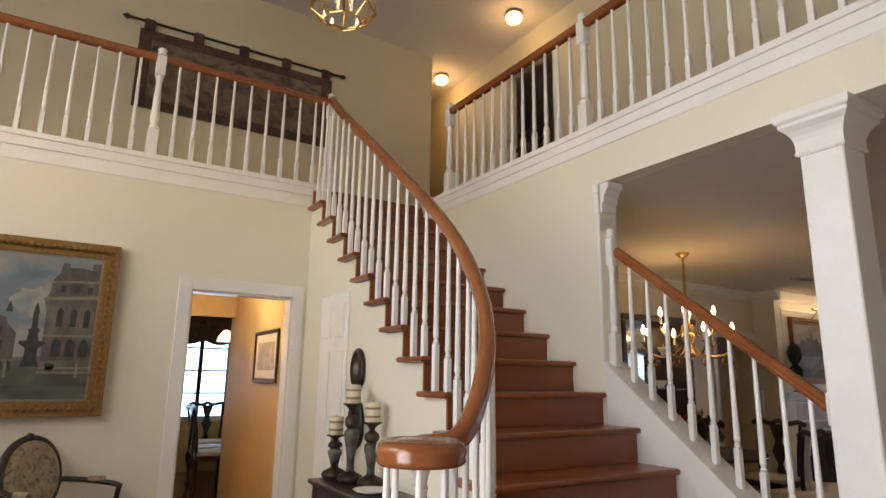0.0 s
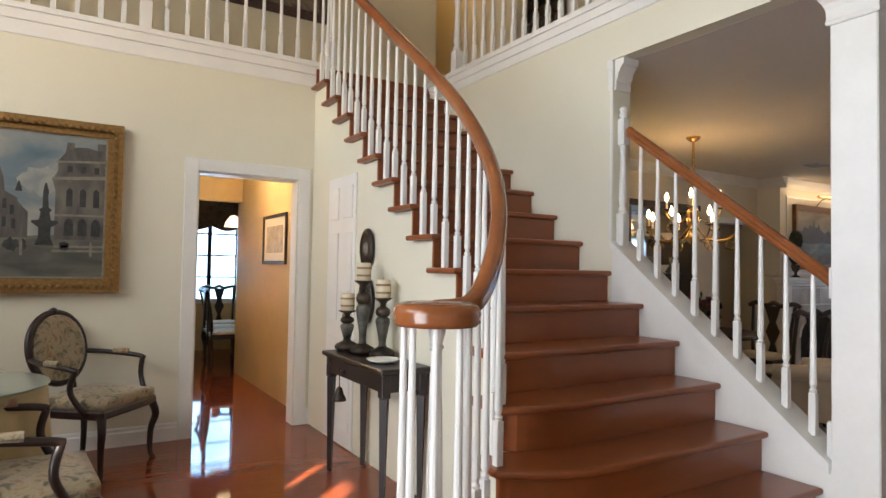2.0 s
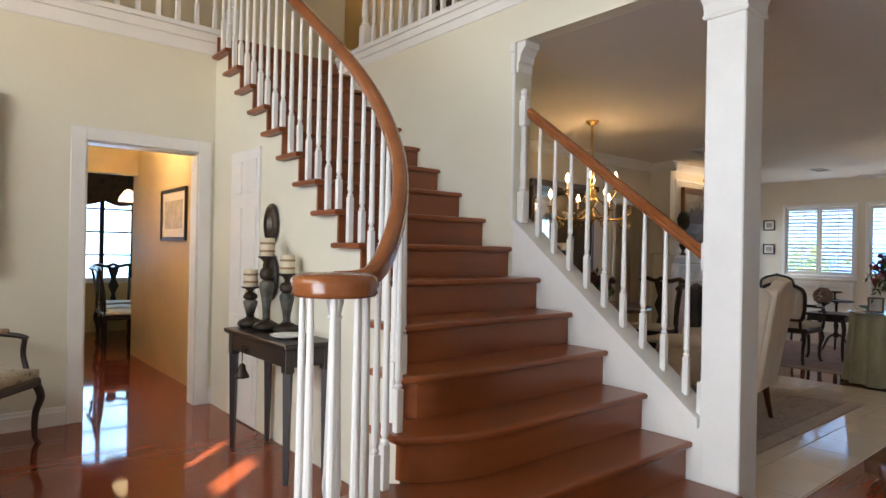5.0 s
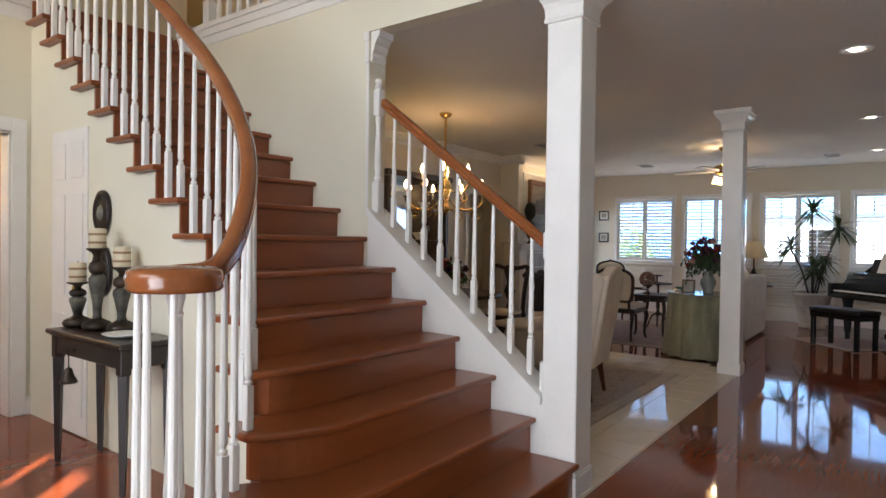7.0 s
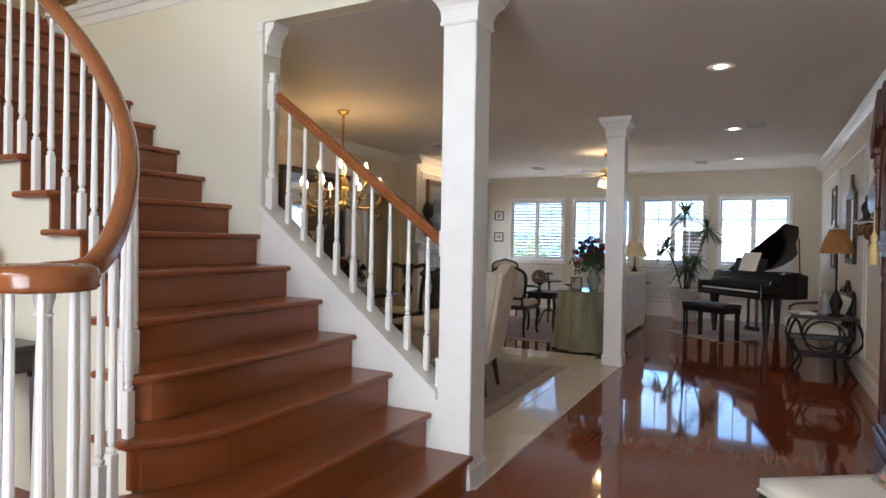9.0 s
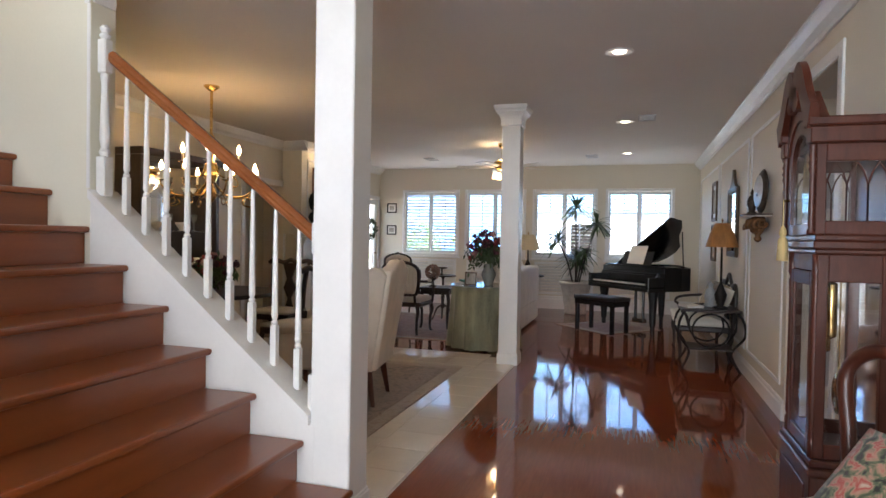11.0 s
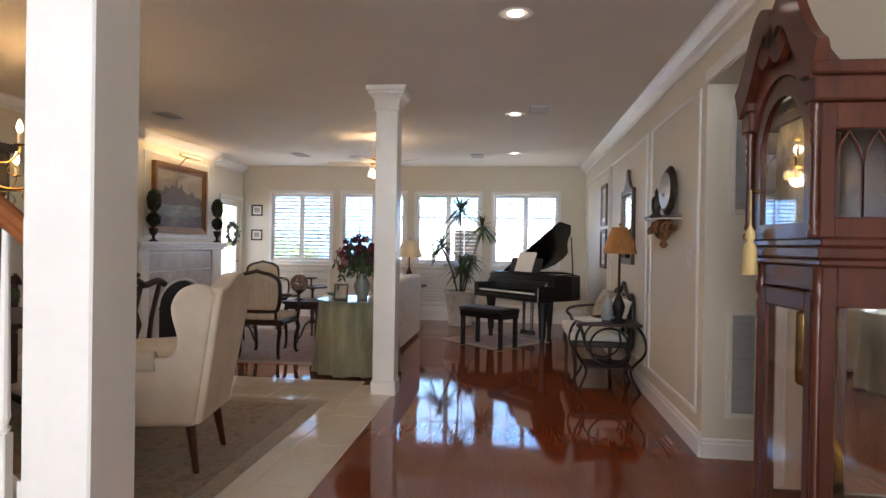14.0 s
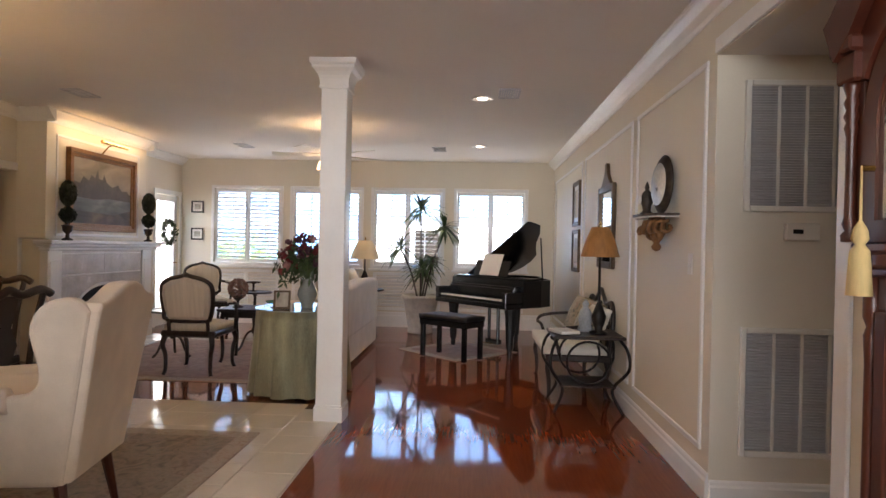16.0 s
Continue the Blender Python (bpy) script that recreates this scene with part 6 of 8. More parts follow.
tripod_table(9.28, 2.90, 0.70, 0.20)
tripod_table(8.75, 3.62, 0.52, 0.26)
tt = thing("tea_table", "low dark wooden tea table beside the armchair", "table", (8.72, 2.78, 0.011))
part("tabletop", boxes((-0.25, 0.25, -0.24, 0.24, 0.545, 0.57), (-0.235, 0.235, -0.225, 0.225, 0.535, 0.545), bevel=0.006), dark_wood, tt)
part("apron", boxes((-0.215, 0.215, -0.205, 0.205, 0.475, 0.535), bevel=0.004), dark_wood, tt)
for x in (-0.195, 0.195):
    for y in (-0.185, 0.185):
        bm = bmesh.new()
        cabriole(bm, (x * 1.04, y * 1.04, 0), (x, y, 0.50))
        part("leg", bm, dark_wood, tt, smooth=True)
dd = thing("dried_flower_ball", "ball of dried flowers in a footed dish", "flowers", (8.66, 2.86, 0.582))
part("stand", lathe(bmesh.new(), [(0.06, 0), (0.055, 0.012), (0.014, 0.03), (0.014, 0.07), (0.05, 0.10), (0.075, 0.135), (0.068, 0.138)], 14), dark_wood, dd, smooth=True)
bm = bmesh.new()
g = random.Random(31)
for _ in range(500):
    v = Vector((g.gauss(0, 1), g.gauss(0, 1), g.gauss(0, 1))).normalized()
    q = Euler((g.uniform(0, 6), g.uniform(0, 6), g.uniform(0, 6))).to_matrix()
    bm.faces.new([bm.verts.new(Vector((0, 0, 0.205)) + v * 0.10 + q @ Vector(p) * 0.02) for p in ((-1, 0, 0), (0, -0.6, 0), (1, 0, 0), (0, 0.6, 0))])
part("blooms", bm, patches("dried_bloom", [(0.10, 0.04, 0.04), (0.30, 0.16, 0.13), (0.20, 0.17, 0.10)], 30), dd)
cs = thing("cake_stand", "small dark covered dish on the tripod table", "dish", (9.28, 2.92, 0.7115))
part("stand", lathe(bmesh.new(), [(0.05, 0), (0.012, 0.015), (0.012, 0.09), (0.08, 0.10), (0.085, 0.115), (0.0, 0.12)], 16), bronze, cs, smooth=True)


def table_lamp(name, label, at, h, shade_r, shade_h, shade_mat, base_mat):
    t = thing(name, label, "lamp", at)
    part("base", lathe(bmesh.new(), [(0.07, 0), (0.075, 0.015), (0.03, 0.03), (0.05, 0.09), (0.06, 0.14), (0.03, 0.22), (0.012, 0.26), (0.010, h - shade_h + 0.02)], 16), base_mat, t, smooth=True)
    part("shade", lathe(bmesh.new(), [(shade_r, h - shade_h), (shade_r * 0.78, h - shade_h * 0.5), (shade_r * 0.45, h), (shade_r * 0.43, h), (shade_r * 0.76, h - shade_h * 0.5), (shade_r - 0.006, h - shade_h)], 28, cap=False), shade_mat, t, smooth=True)
    part("finial", lathe(bmesh.new(), [(0.006, h - 0.02), (0.006, h + 0.015), (0.012, h + 0.03), (0.0, h + 0.05)], 8), brass, t)
    return t


linen = material("linen_shade", (0.74, 0.64, 0.44), 0.8, vary=0.04, fine=160, bump=0.15)
amber_silk = material("amber_silk_shade", (0.36, 0.16, 0.045), 0.6, vary=0.12, fine=120, bump=0.2, stretch=(12, 12, 1))
et = thing("end_table", "dark round end table beside the sofa", "table", (10.75, 1.86, 0))
part("top", lathe(bmesh.new(), [(0.26, 0.64), (0.28, 0.65), (0.28, 0.665), (0.26, 0.67)], 28), dark_wood, et)
part("column", lathe(bmesh.new(), [(0.20, 0), (0.18, 0.03), (0.04, 0.06), (0.05, 0.3), (0.03, 0.6), (0.08, 0.64)], 14), dark_wood, et, smooth=True)
table_lamp("table_lamp", "table lamp with a cream linen shade and dark base", (10.75, 1.86, 0.671), 0.68, 0.21, 0.26, linen, bronze)


# ---- dracaena ----
def dracaena():
    t = thing("potted_dracaena", "tall potted palm-like plant in a pale stone pot", "plant", (11.22, 1.10, 0))
    part("pot", lathe(bmesh.new(), [(0.17, 0), (0.19, 0.02), (0.18, 0.05), (0.22, 0.30), (0.26, 0.50), (0.285, 0.52), (0.285, 0.56), (0.25, 0.56), (0.24, 0.50)], 28), material("pale_stone_pot", (0.50, 0.46, 0.40), 0.8, vary=0.12, scale=8, bump=0.2), t, smooth=True)
    part("soil", lathe(bmesh.new(), [(0.24, 0.49), (0.0, 0.51)], 20), material("dark_soil", (0.03, 0.02, 0.015), 0.95, vary=0.3, bump=0.5), t)
    g = random.Random(5)
    heads = [((0.0, 0.02, 1.86), 1.0), ((-0.08, -0.34, 1.58), 0.9), ((-0.05, 0.30, 1.30), 0.85), ((0.02, -0.02, 0.95), 0.95), ((0.05, -0.14, 1.10), 0.6)]
    for (hx, hy, hz), k in heads:
        part("cane", tube(bmesh.new(), spline([(hx * 0.1, hy * 0.15, 0.5), (hx * 0.4 + 0.02, hy * 0.5, 0.5 + (hz - 0.5) * 0.5), (hx, hy, hz - 0.08)], 4), 0.014, 7), dark_wood, t)
        bm = bmesh.new()
        for i in range(60):
            a, el = g.uniform(0, 6.283), g.uniform(-0.6, 1.35)
            L = k * g.uniform(0.28, 0.50)
            d = Vector((math.cos(a) * math.cos(el), math.sin(a) * math.cos(el), math.sin(el)))
            side = d.cross(Vector((0, 0, 1))).normalized() if abs(d.z) < 0.99 else Vector((1, 0, 0))
            base = Vector((hx, hy, hz - 0.08 + 0.1 * g.random()))
            prev = None
            for q in range(5):
                f = q / 4
                p = base + d * L * f + Vector((0, 0, -0.42 * L * f * f))
                w = 0.023 * (1 - f) ** 0.6 * (0.55 + f) if q < 4 else 0.0005
                cur = (bm.verts.new(p - side * w), bm.verts.new(p + side * w + Vector((0, 0, 0.004))))
                if prev:
                    bm.faces.new((prev[0], prev[1], cur[1], cur[0]))
                prev = cur
        part("leaf_crown", bm, leaf_green, t, "arching strap leaves")


dracaena()


# ---- grand piano ----
satin_black = material("satin_black_paint", (0.006, 0.006, 0.006), 0.45, vary=0.1, bump=0.0, spec=0.25)
def piano():
    t = thing("grand_piano", "black lacquered grand piano with its lid raised", "piano", (9.63, 0.40, 0), -49)
    t.scale = (0.95, 0.95, 0.97)
    # local x: from the keyboard to the tail; y from -0.72 (treble) to 0.66 (bass)
    Y0, Y1, L = -0.72, 0.66, 1.52
    rim = [(0.30, Y0), (0.62, Y0), (0.85, Y0 + 0.06), (1.02, Y0 + 0.25), (1.16, Y0 + 0.48), (1.32, Y0 + 0.66), (1.46, Y0 + 0.80), (L, Y0 + 0.98), (L - 0.02, Y0 + 1.18), (L - 0.12, Y1 - 0.06), (L - 0.28, Y1), (0.30, Y1)]
    inner = [(x + (0.03 if x < 0.5 else -0.03 if x > 1.3 else 0), y + (0.04 if y < 0 else -0.04)) for x, y in rim]
    bm = bmesh.new()
    n = len(rim)
    z0, z1 = 0.60, 0.93
    vo = [[bm.verts.new((x, y, z)) for x, y in rim] for z in (z0, z1)]
    vi = [[bm.verts.new((x, y, z)) for x, y in inner] for z in (z0, z1)]
    for i in range(n):
        j = (i + 1) % n
        bm.faces.new((vo[0][i], vo[0][j], vo[1][j], vo[1][i]))
        bm.faces.new((vi[0][j], vi[0][i], vi[1][i], vi[1][j]))
        bm.faces.new((vo[1][i], vo[1][j], vi[1][j], vi[1][i]))
        bm.faces.new((vo[0][j], vo[0][i], vi[0][i], vi[0][j]))
    bmesh.ops.recalc_face_normals(bm, faces=bm.faces)
    part("case", bm, black_lacquer, t)
    part("soundboard", prism(bmesh.new(), inner, 0.70, 0.72), material("spruce_board", (0.34, 0.19, 0.06), 0.4, vary=0.1), t)
    part("keybed", boxes((0.0, 0.299, Y0, Y1, 0.60, 0.66), (0.0, 0.299, Y0, Y0 + 0.07, 0.66, 0.80), (0.0, 0.299, Y1 - 0.07, Y1, 0.66, 0.80), (0.22, 0.299, Y0 + 0.07, Y1 - 0.07, 0.66, 0.86), bevel=0.008), black_lacquer, t)
    keys = part("keyboard", boxes((0.03, 0.20, Y0 + 0.08, Y1 - 0.08, 0.665, 0.69)), black_lacquer, t)
    ivory = material("ivory_key", (0.78, 0.75, 0.68), 0.3, vary=0.04, bump=0.0)
    w = (Y1 - Y0 - 0.17) / 52
    first = black = None
    for i in range(52):
        m = pose(0.03, Y0 + 0.085 + w * i, 0.69)
        if first is None:
            first = part("white_key", boxes((0, 0.15, 0.0006, w - 0.0006, 0, 0.018), bevel=0.001), ivory, keys)
            first.matrix_basis = m
        else:
            again(first, "white_key", keys, m)
        if i % 7 in (0, 1, 3, 4, 5) and i < 51:
            m = pose(0.08, Y0 + 0.085 + w * (i + 1) - 0.006, 0.708)
            if black is None:
                black = part("black_key", boxes((0, 0.10, 0, 0.012, 0, 0.010), bevel=0.002), black_lacquer, keys)
                black.matrix_basis = m
            else:
                again(black, "black_key", keys, m)
    part("fallboard", boxes((0.198, 0.219, Y0 + 0.07, Y1 - 0.07, 0.70, 0.83), bevel=0.006), black_lacquer, t)
    # lid, hinged on the bass side
    lid = bmesh.new()
    prism(lid, [(x if x > 0.31 else 0.56, y - Y1) for x, y in rim], 0.0, 0.022)
    bmesh.ops.bevel(lid, geom=[e for e in lid.edges if abs(e.verts[0].co.z - e.verts[1].co.z) < 1e-5], offset=0.005, segments=1, affect="EDGES")
    part("lid", lid, black_lacquer, t).matrix_basis = pose(0, Y1, 0.935) @ pose(0, 0, 0, -31)
    part("front_lid", boxes((0.02, 0.32, Y0 + 0.01, Y1 - 0.01, 0.934, 0.955), bevel=0.004), black_lacquer, t).matrix_basis = pose(0.30, 0, 0, 0, 0, 0)
    part("prop_stick", tube(bmesh.new(), [(0.75, Y0 + 0.10, 0.90), (0.85, Y0 + 0.24, 1.46)], 0.009, 6), black_lacquer, t)
    desk = part("music_desk", boxes((0.0, 0.016, -0.36, 0.30, 0, 0.22), bevel=0.006), black_lacquer, t)
    desk.matrix_basis = pose(0.36, 0, 0.957, 0, 20, 0)
    part("sheet_music", boxes((-0.012, -0.002, -0.20, 0.16, 0.012, 0.30)), plastic, desk, "open cream sheet music")
    for x, y in ((0.22, Y0 + 0.14), (0.22, Y1 - 0.14), (1.22, Y1 - 0.35)):
        part("leg", lathe(bmesh.new(), [(0.03, 0.0), (0.035, 0.05), (0.03, 0.08), (0.045, 0.12), (0.065, 0.50), (0.075, 0.56), (0.075, 0.60)], 8, Matrix.Translation((x, y, 0)) @ pose(0, 0, 0, 0, 0, 22.5)), satin_black, t)
    part("pedal_lyre", boxes((0.44, 0.48, -0.13, -0.10, 0.14, 0.60), (0.44, 0.48, 0.04, 0.07, 0.14, 0.60), (0.42, 0.50, -0.15, 0.09, 0.08, 0.14), bevel=0.006), black_lacquer, t)
    for y in (-0.09, -0.03, 0.03):
        part("pedal", boxes((0.33, 0.44, y - 0.012, y + 0.012, 0.09, 0.10), bevel=0.003), brass, t, "brass pedal")


piano()
pb = thing("piano_bench", "black padded leather piano bench", "bench", (9.22, 0.56, 0.0105), -38)
part("seat", cushion(bmesh.new(), -0.18, 0.18, -0.35, 0.35, 0.44, 0.49, 0.015), black_leather, pb, smooth=True)
part("apron", boxes((-0.175, 0.175, -0.345, 0.345, 0.37, 0.44), bevel=0.006), black_lacquer, pb)
for x in (-0.145, 0.145):
    for y in (-0.31, 0.31):
        part("leg", boxes((x - 0.024, x + 0.024, y - 0.024, y + 0.024, 0, 0.37), bevel=0.004), black_lacquer, pb)


# ---- settee, side table and lamp along the hall wall ----
def settee():
    t = thing("settee", "dark carved settee with cream seat and pillows by the wall", "settee", (8.0, -0.60, 0), 180)
    part("seat_frame", boxes((-0.55, 0.55, -0.28, 0.28, 0.32, 0.38), bevel=0.012), dark_wood, t)
    part("seat", cushion(bmesh.new(), -0.53, 0.53, -0.30, 0.24, 0.38, 0.45, 0.03), white_fabric, t, smooth=True)
    for x, y in ((-0.5, -0.25), (0.5, -0.25), (-0.5, 0.24), (0.5, 0.24)):
        bm = bmesh.new()
        cabriole(bm, (x * 1.02, y, 0), (x, y, 0.34))
        part("leg", bm, dark_wood, t, smooth=True)
    crest = spline([(-0.54, 0.26, 0.38), (-0.56, 0.28, 0.66), (-0.46, 0.29, 0.82), (-0.25, 0.29, 0.80), (-0.12, 0.29, 0.86), (0, 0.29, 0.92), (0.12, 0.29, 0.86), (0.25, 0.29, 0.80), (0.46, 0.29, 0.82), (0.56, 0.28, 0.66), (0.54, 0.26, 0.38)], 5)
    part("back_frame", tube(bmesh.new(), crest, 0.02, 8, up=(0, 1, 0)), dark_wood, t, smooth=True)
    for i in range(3):
        x = -0.32 + 0.32 * i
        part("splat", prism(bmesh.new(), [(x - 0.05, 0.40), (x + 0.05, 0.40), (x + 0.02, 0.52), (x + 0.07, 0.66), (x + 0.04, 0.81), (x - 0.04, 0.81), (x - 0.07, 0.66), (x - 0.02, 0.52)], -0.295, -0.277, XZ), dark_wood, t)
    for s in (-1, 1):
        part("arm", tube(bmesh.new(), spline([(s * 0.55, 0.27, 0.64), (s * 0.57, 0.05, 0.63), (s * 0.58, -0.18, 0.60), (s * 0.60, -0.24, 0.54), (s * 0.56, -0.20, 0.50), (s * 0.55, -0.16, 0.36)], 4), 0.016, 8), dark_wood, t, smooth=True)
    for x, m, z in ((-0.30, floral, 0.60), (0.20, floral, 0.60), (0.42, white_fabric, 0.58)):
        part("pillow", cushion(bmesh.new(), -0.19, 0.19, -0.17, 0.17, -0.035, 0.035, 0.045), m, t, "plump scatter pillow", smooth=True).matrix_basis = pose(x, 0.14, z + 0.05, 66, 0, 8)


settee()
ir = thing("iron_side_table", "dark scrolled iron side table with a glass shelf", "table", (7.22, -0.60, 0))
part("top", boxes((-0.26, 0.26, -0.28, 0.28, 0.585, 0.61), bevel=0.008), dark_wood, ir)
part("shelf", boxes((-0.20, 0.20, -0.22, 0.22, 0.20, 0.215), bevel=0.004), dark_wood, ir)
for sx in (-1, 1):
    for sy in (-1, 1):
        path = spline([(sx * 0.24, sy * 0.27, 0.0), (sx * 0.18, sy * 0.20, 0.14), (sx * 0.19, sy * 0.21, 0.22), (sx * 0.27, sy * 0.30, 0.36), (sx * 0.26, sy * 0.29, 0.50), (sx * 0.20, sy * 0.24, 0.585)], 5)
        part("leg", tube(bmesh.new(), path, 0.013, 8, up=(1, 0.2, 0)), iron, ir, smooth=True)
for sx in (-1, 1):
    ringp = [(sx * 0.215, 0.17 * math.cos(a * 0.2618), 0.40 + 0.165 * math.sin(a * 0.2618)) for a in range(25)]
    part("scroll_ring", tube(bmesh.new(), ringp, 0.010, 6, up=(1, 0, 0)), iron, ir, smooth=True)
table_lamp("buffet_lamp", "slim iron lamp with an amber silk shade", (7.16, -0.70, 0.611), 0.86, 0.155, 0.24, amber_silk, iron)
bk = thing("book_stack", "open book lying on the side table", "book", (7.12, -0.42, 0.611), 20)
part("cover", boxes((-0.12, 0.12, -0.09, 0.09, 0, 0.006), bevel=0.002), dark_wood, bk)
part("pages", boxes((-0.112, 0.112, -0.083, 0.083, 0.006, 0.032), bevel=0.004), plastic, bk)
sf = thing("stone_figurine", "small grey stone ornament on the side table", "ornament", (7.30, -0.62, 0.611))
part("body", lathe(bmesh.new(), [(0.06, 0), (0.065, 0.02), (0.05, 0.05), (0.06, 0.10), (0.045, 0.17), (0.02, 0.20), (0.03, 0.23), (0.0, 0.27)], 12), material("grey_stone", (0.30, 0.32, 0.33), 0.7, vary=0.2, bump=0.2), sf, smooth=True)

# chair near the clock
def hall_chair():
    t = thing("hall_chair", "carved mahogany chair with cream seat and a rose pillow", "chair", (2.31, -0.47, 0), 215)
    W, S = 0.33, 0.43
    part("seat_frame", boxes((-W, W, -0.33, 0.27, S - 0.07, S), bevel=0.014), dark_wood, t)
    part("seat", cushion(bmesh.new(), -W + 0.02, W - 0.02, -0.33, 0.22, S, S + 0.05, 0.03), white_fabric, t, smooth=True)
    for x, y in ((-W + 0.04, -0.28), (W - 0.04, -0.28), (-W + 0.05, 0.25), (W - 0.05, 0.25)):
        bm = bmesh.new()
        cabriole(bm, (x * 1.02, y, 0), (x, y, S - 0.03))
        part("leg", bm, dark_wood, t, smooth=True)
    loop = spline([(-0.27, 0.27, S - 0.02), (-0.30, 0.29, 0.66), (-0.33, 0.31, 0.86), (-0.24, 0.32, 0.95), (-0.10, 0.32, 0.92), (0, 0.32, 0.96), (0.10, 0.32, 0.92), (0.24, 0.32, 0.95), (0.33, 0.31, 0.86), (0.30, 0.29, 0.66), (0.27, 0.27, S - 0.02)], 5)
    part("back_frame", tube(bmesh.new(), loop, 0.024, 8, up=(0, 1, 0)), mahogany, t, smooth=True)
    part("splat", prism(bmesh.new(), [(-0.07, S), (0.07, S), (0.03, 0.58), (0.09, 0.74), (0.06, 0.92), (-0.06, 0.92), (-0.09, 0.74), (-0.03, 0.58)], -0.31, -0.285, XZ), mahogany, t)
    part("piping", tube(bmesh.new(), [(-W + 0.02, -0.335, S + 0.012), (W - 0.02, -0.335, S + 0.012)], 0.006, 6), white_fabric, t)
    part("pillow", cushion(bmesh.new(), -0.20, 0.20, -0.18, 0.18, -0.03, 0.03, 0.05), needlepoint, t, "needlepoint rose pillow", smooth=True).matrix_basis = pose(0.0, 0.09, S + 0.15, 48, 0, -10)


hall_chair()

# ---- dining area seen through the arch ----
def chandelier():
    t = thing("chandelier", "brass candle chandelier with lit flame bulbs", "lamp", (5.13, 3.83, 0))
    part("canopy", lathe(bmesh.new(), [(0.0, Z_C - 0.05), (0.03, Z_C - 0.045), (0.065, Z_C - 0.015), (0.07, Z_C - 0.001)], 18), brass, t, smooth=True)
    bm = bmesh.new()
    for i in range(12):
        lathe(bm, [(0.012, -0.022), (0.014, 0.0), (0.012, 0.022)], 6, Matrix.Translation((0, 0, Z_C - 0.07 - 0.036 * i)) @ pose(0, 0, 0, 0, 0, 90 * i))
    part("chain", bm, brass, t)
    part("stem", lathe(bmesh.new(), [(0.008, 2.20), (0.03, 2.16), (0.045, 2.11), (0.02, 2.06), (0.03, 2.02), (0.018, 1.95), (0.05, 1.88), (0.065, 1.80), (0.03, 1.72), (0.05, 1.66), (0.06, 1.62), (0.02, 1.57), (0.0, 1.54)], 18), brass, t, smooth=True)
    for tier, (n, R, z, off) in enumerate(((8, 0.42, 1.72, 0), (4, 0.24, 1.90, 22))):
        for i in range(n):
            a = math.radians(360 / n * i + off + 10)
            c, s = math.cos(a), math.sin(a)
            arm = part("arm", tube(bmesh.new(), spline([(0.04 * c, 0.04 * s, z + 0.02), (R * 0.35 * c, R * 0.35 * s, z - 0.09), (R * 0.75 * c, R * 0.75 * s, z - 0.10), (R * c, R * s, z - 0.02), (R * c, R * s, z + 0.02)], 5), 0.008, 7), brass, t, smooth=True)
            mm = Matrix.Translation((R * c, R * s, z))
            hook = spline([(R * 0.80 * c, R * 0.80 * s, z - 0.095), (R * 0.98 * c, R * 0.98 * s, z - 0.15), (R * 0.90 * c, R * 0.90 * s, z - 0.19), (R * 0.72 * c, R * 0.72 * s, z - 0.165), (R * 0.76 * c, R * 0.76 * s, z - 0.125)], 4)
            part("scroll", tube(bmesh.new(), hook, 0.006, 6), brass, arm, smooth=True)
            part("drip_pan", lathe(bmesh.new(), [(0.008, 0.012), (0.035, 0.022), (0.038, 0.026), (0.012, 0.028)], 14, mm), brass, arm)
            part("candle", lathe(bmesh.new(), [(0.011, 0.025), (0.011, 0.105)], 10, mm), plastic, arm, "white candle sleeve")
            part("bulb", lathe(bmesh.new(), [(0.007, 0.105), (0.018, 0.125), (0.020, 0.145), (0.011, 0.175), (0.0, 0.20)], 10, mm), bulb_glow, arm, "glowing flame bulb")


chandelier()
lamp("chandelier_lamp", "POINT", Matrix.Translation((5.13, 3.83, 2.06)), 14, (1.0, 0.58, 0.24), radius=0.12)


def dining_chair(at, rz):
    t = thing("dining_chair", "dark carved dining chair with a pale seat", "chair", at, rz, "dining chairs")
    W, S = 0.24, 0.45
    part("seat_frame", boxes((-W, W, -0.22, 0.22, S - 0.07, S - 0.01), bevel=0.01), dark_wood, t)
    part("seat", cushion(bmesh.new(), -W + 0.015, W - 0.015, -0.22, 0.20, S - 0.01, S + 0.02, 0.02), stripe_fabric, t, smooth=True)
    for x, y in ((-W + 0.03, -0.19), (W - 0.03, -0.19), (-W + 0.04, 0.20), (W - 0.04, 0.20)):
        bm = bmesh.new()
        cabriole(bm, (x, y, 0), (x, y, S - 0.03))
        part("leg", bm, dark_wood, t, smooth=True)
    for s in (-1, 1):
        part("back_post", tube(bmesh.new(), spline([(s * 0.19, 0.20, S - 0.05), (s * 0.20, 0.22, 0.70), (s * 0.22, 0.27, 0.96)], 4), 0.017, 7), dark_wood, t)
    part("crest_rail", tube(bmesh.new(), spline([(-0.27, 0.275, 0.95), (-0.20, 0.272, 0.98), (-0.08, 0.27, 0.955), (0, 0.27, 0.985), (0.08, 0.27, 0.955), (0.20, 0.272, 0.98), (0.27, 0.275, 0.95)], 4), 0.024, 8), dark_wood, t, smooth=True)
    part("splat", prism(bmesh.new(), [(-0.05, S), (0.05, S), (0.02, 0.56), (0.07, 0.68), (0.03, 0.78), (0.08, 0.95), (-0.08, 0.95), (-0.03, 0.78), (-0.07, 0.68), (-0.02, 0.56)], -0.255, -0.235, XZ), dark_wood, t)
    return t


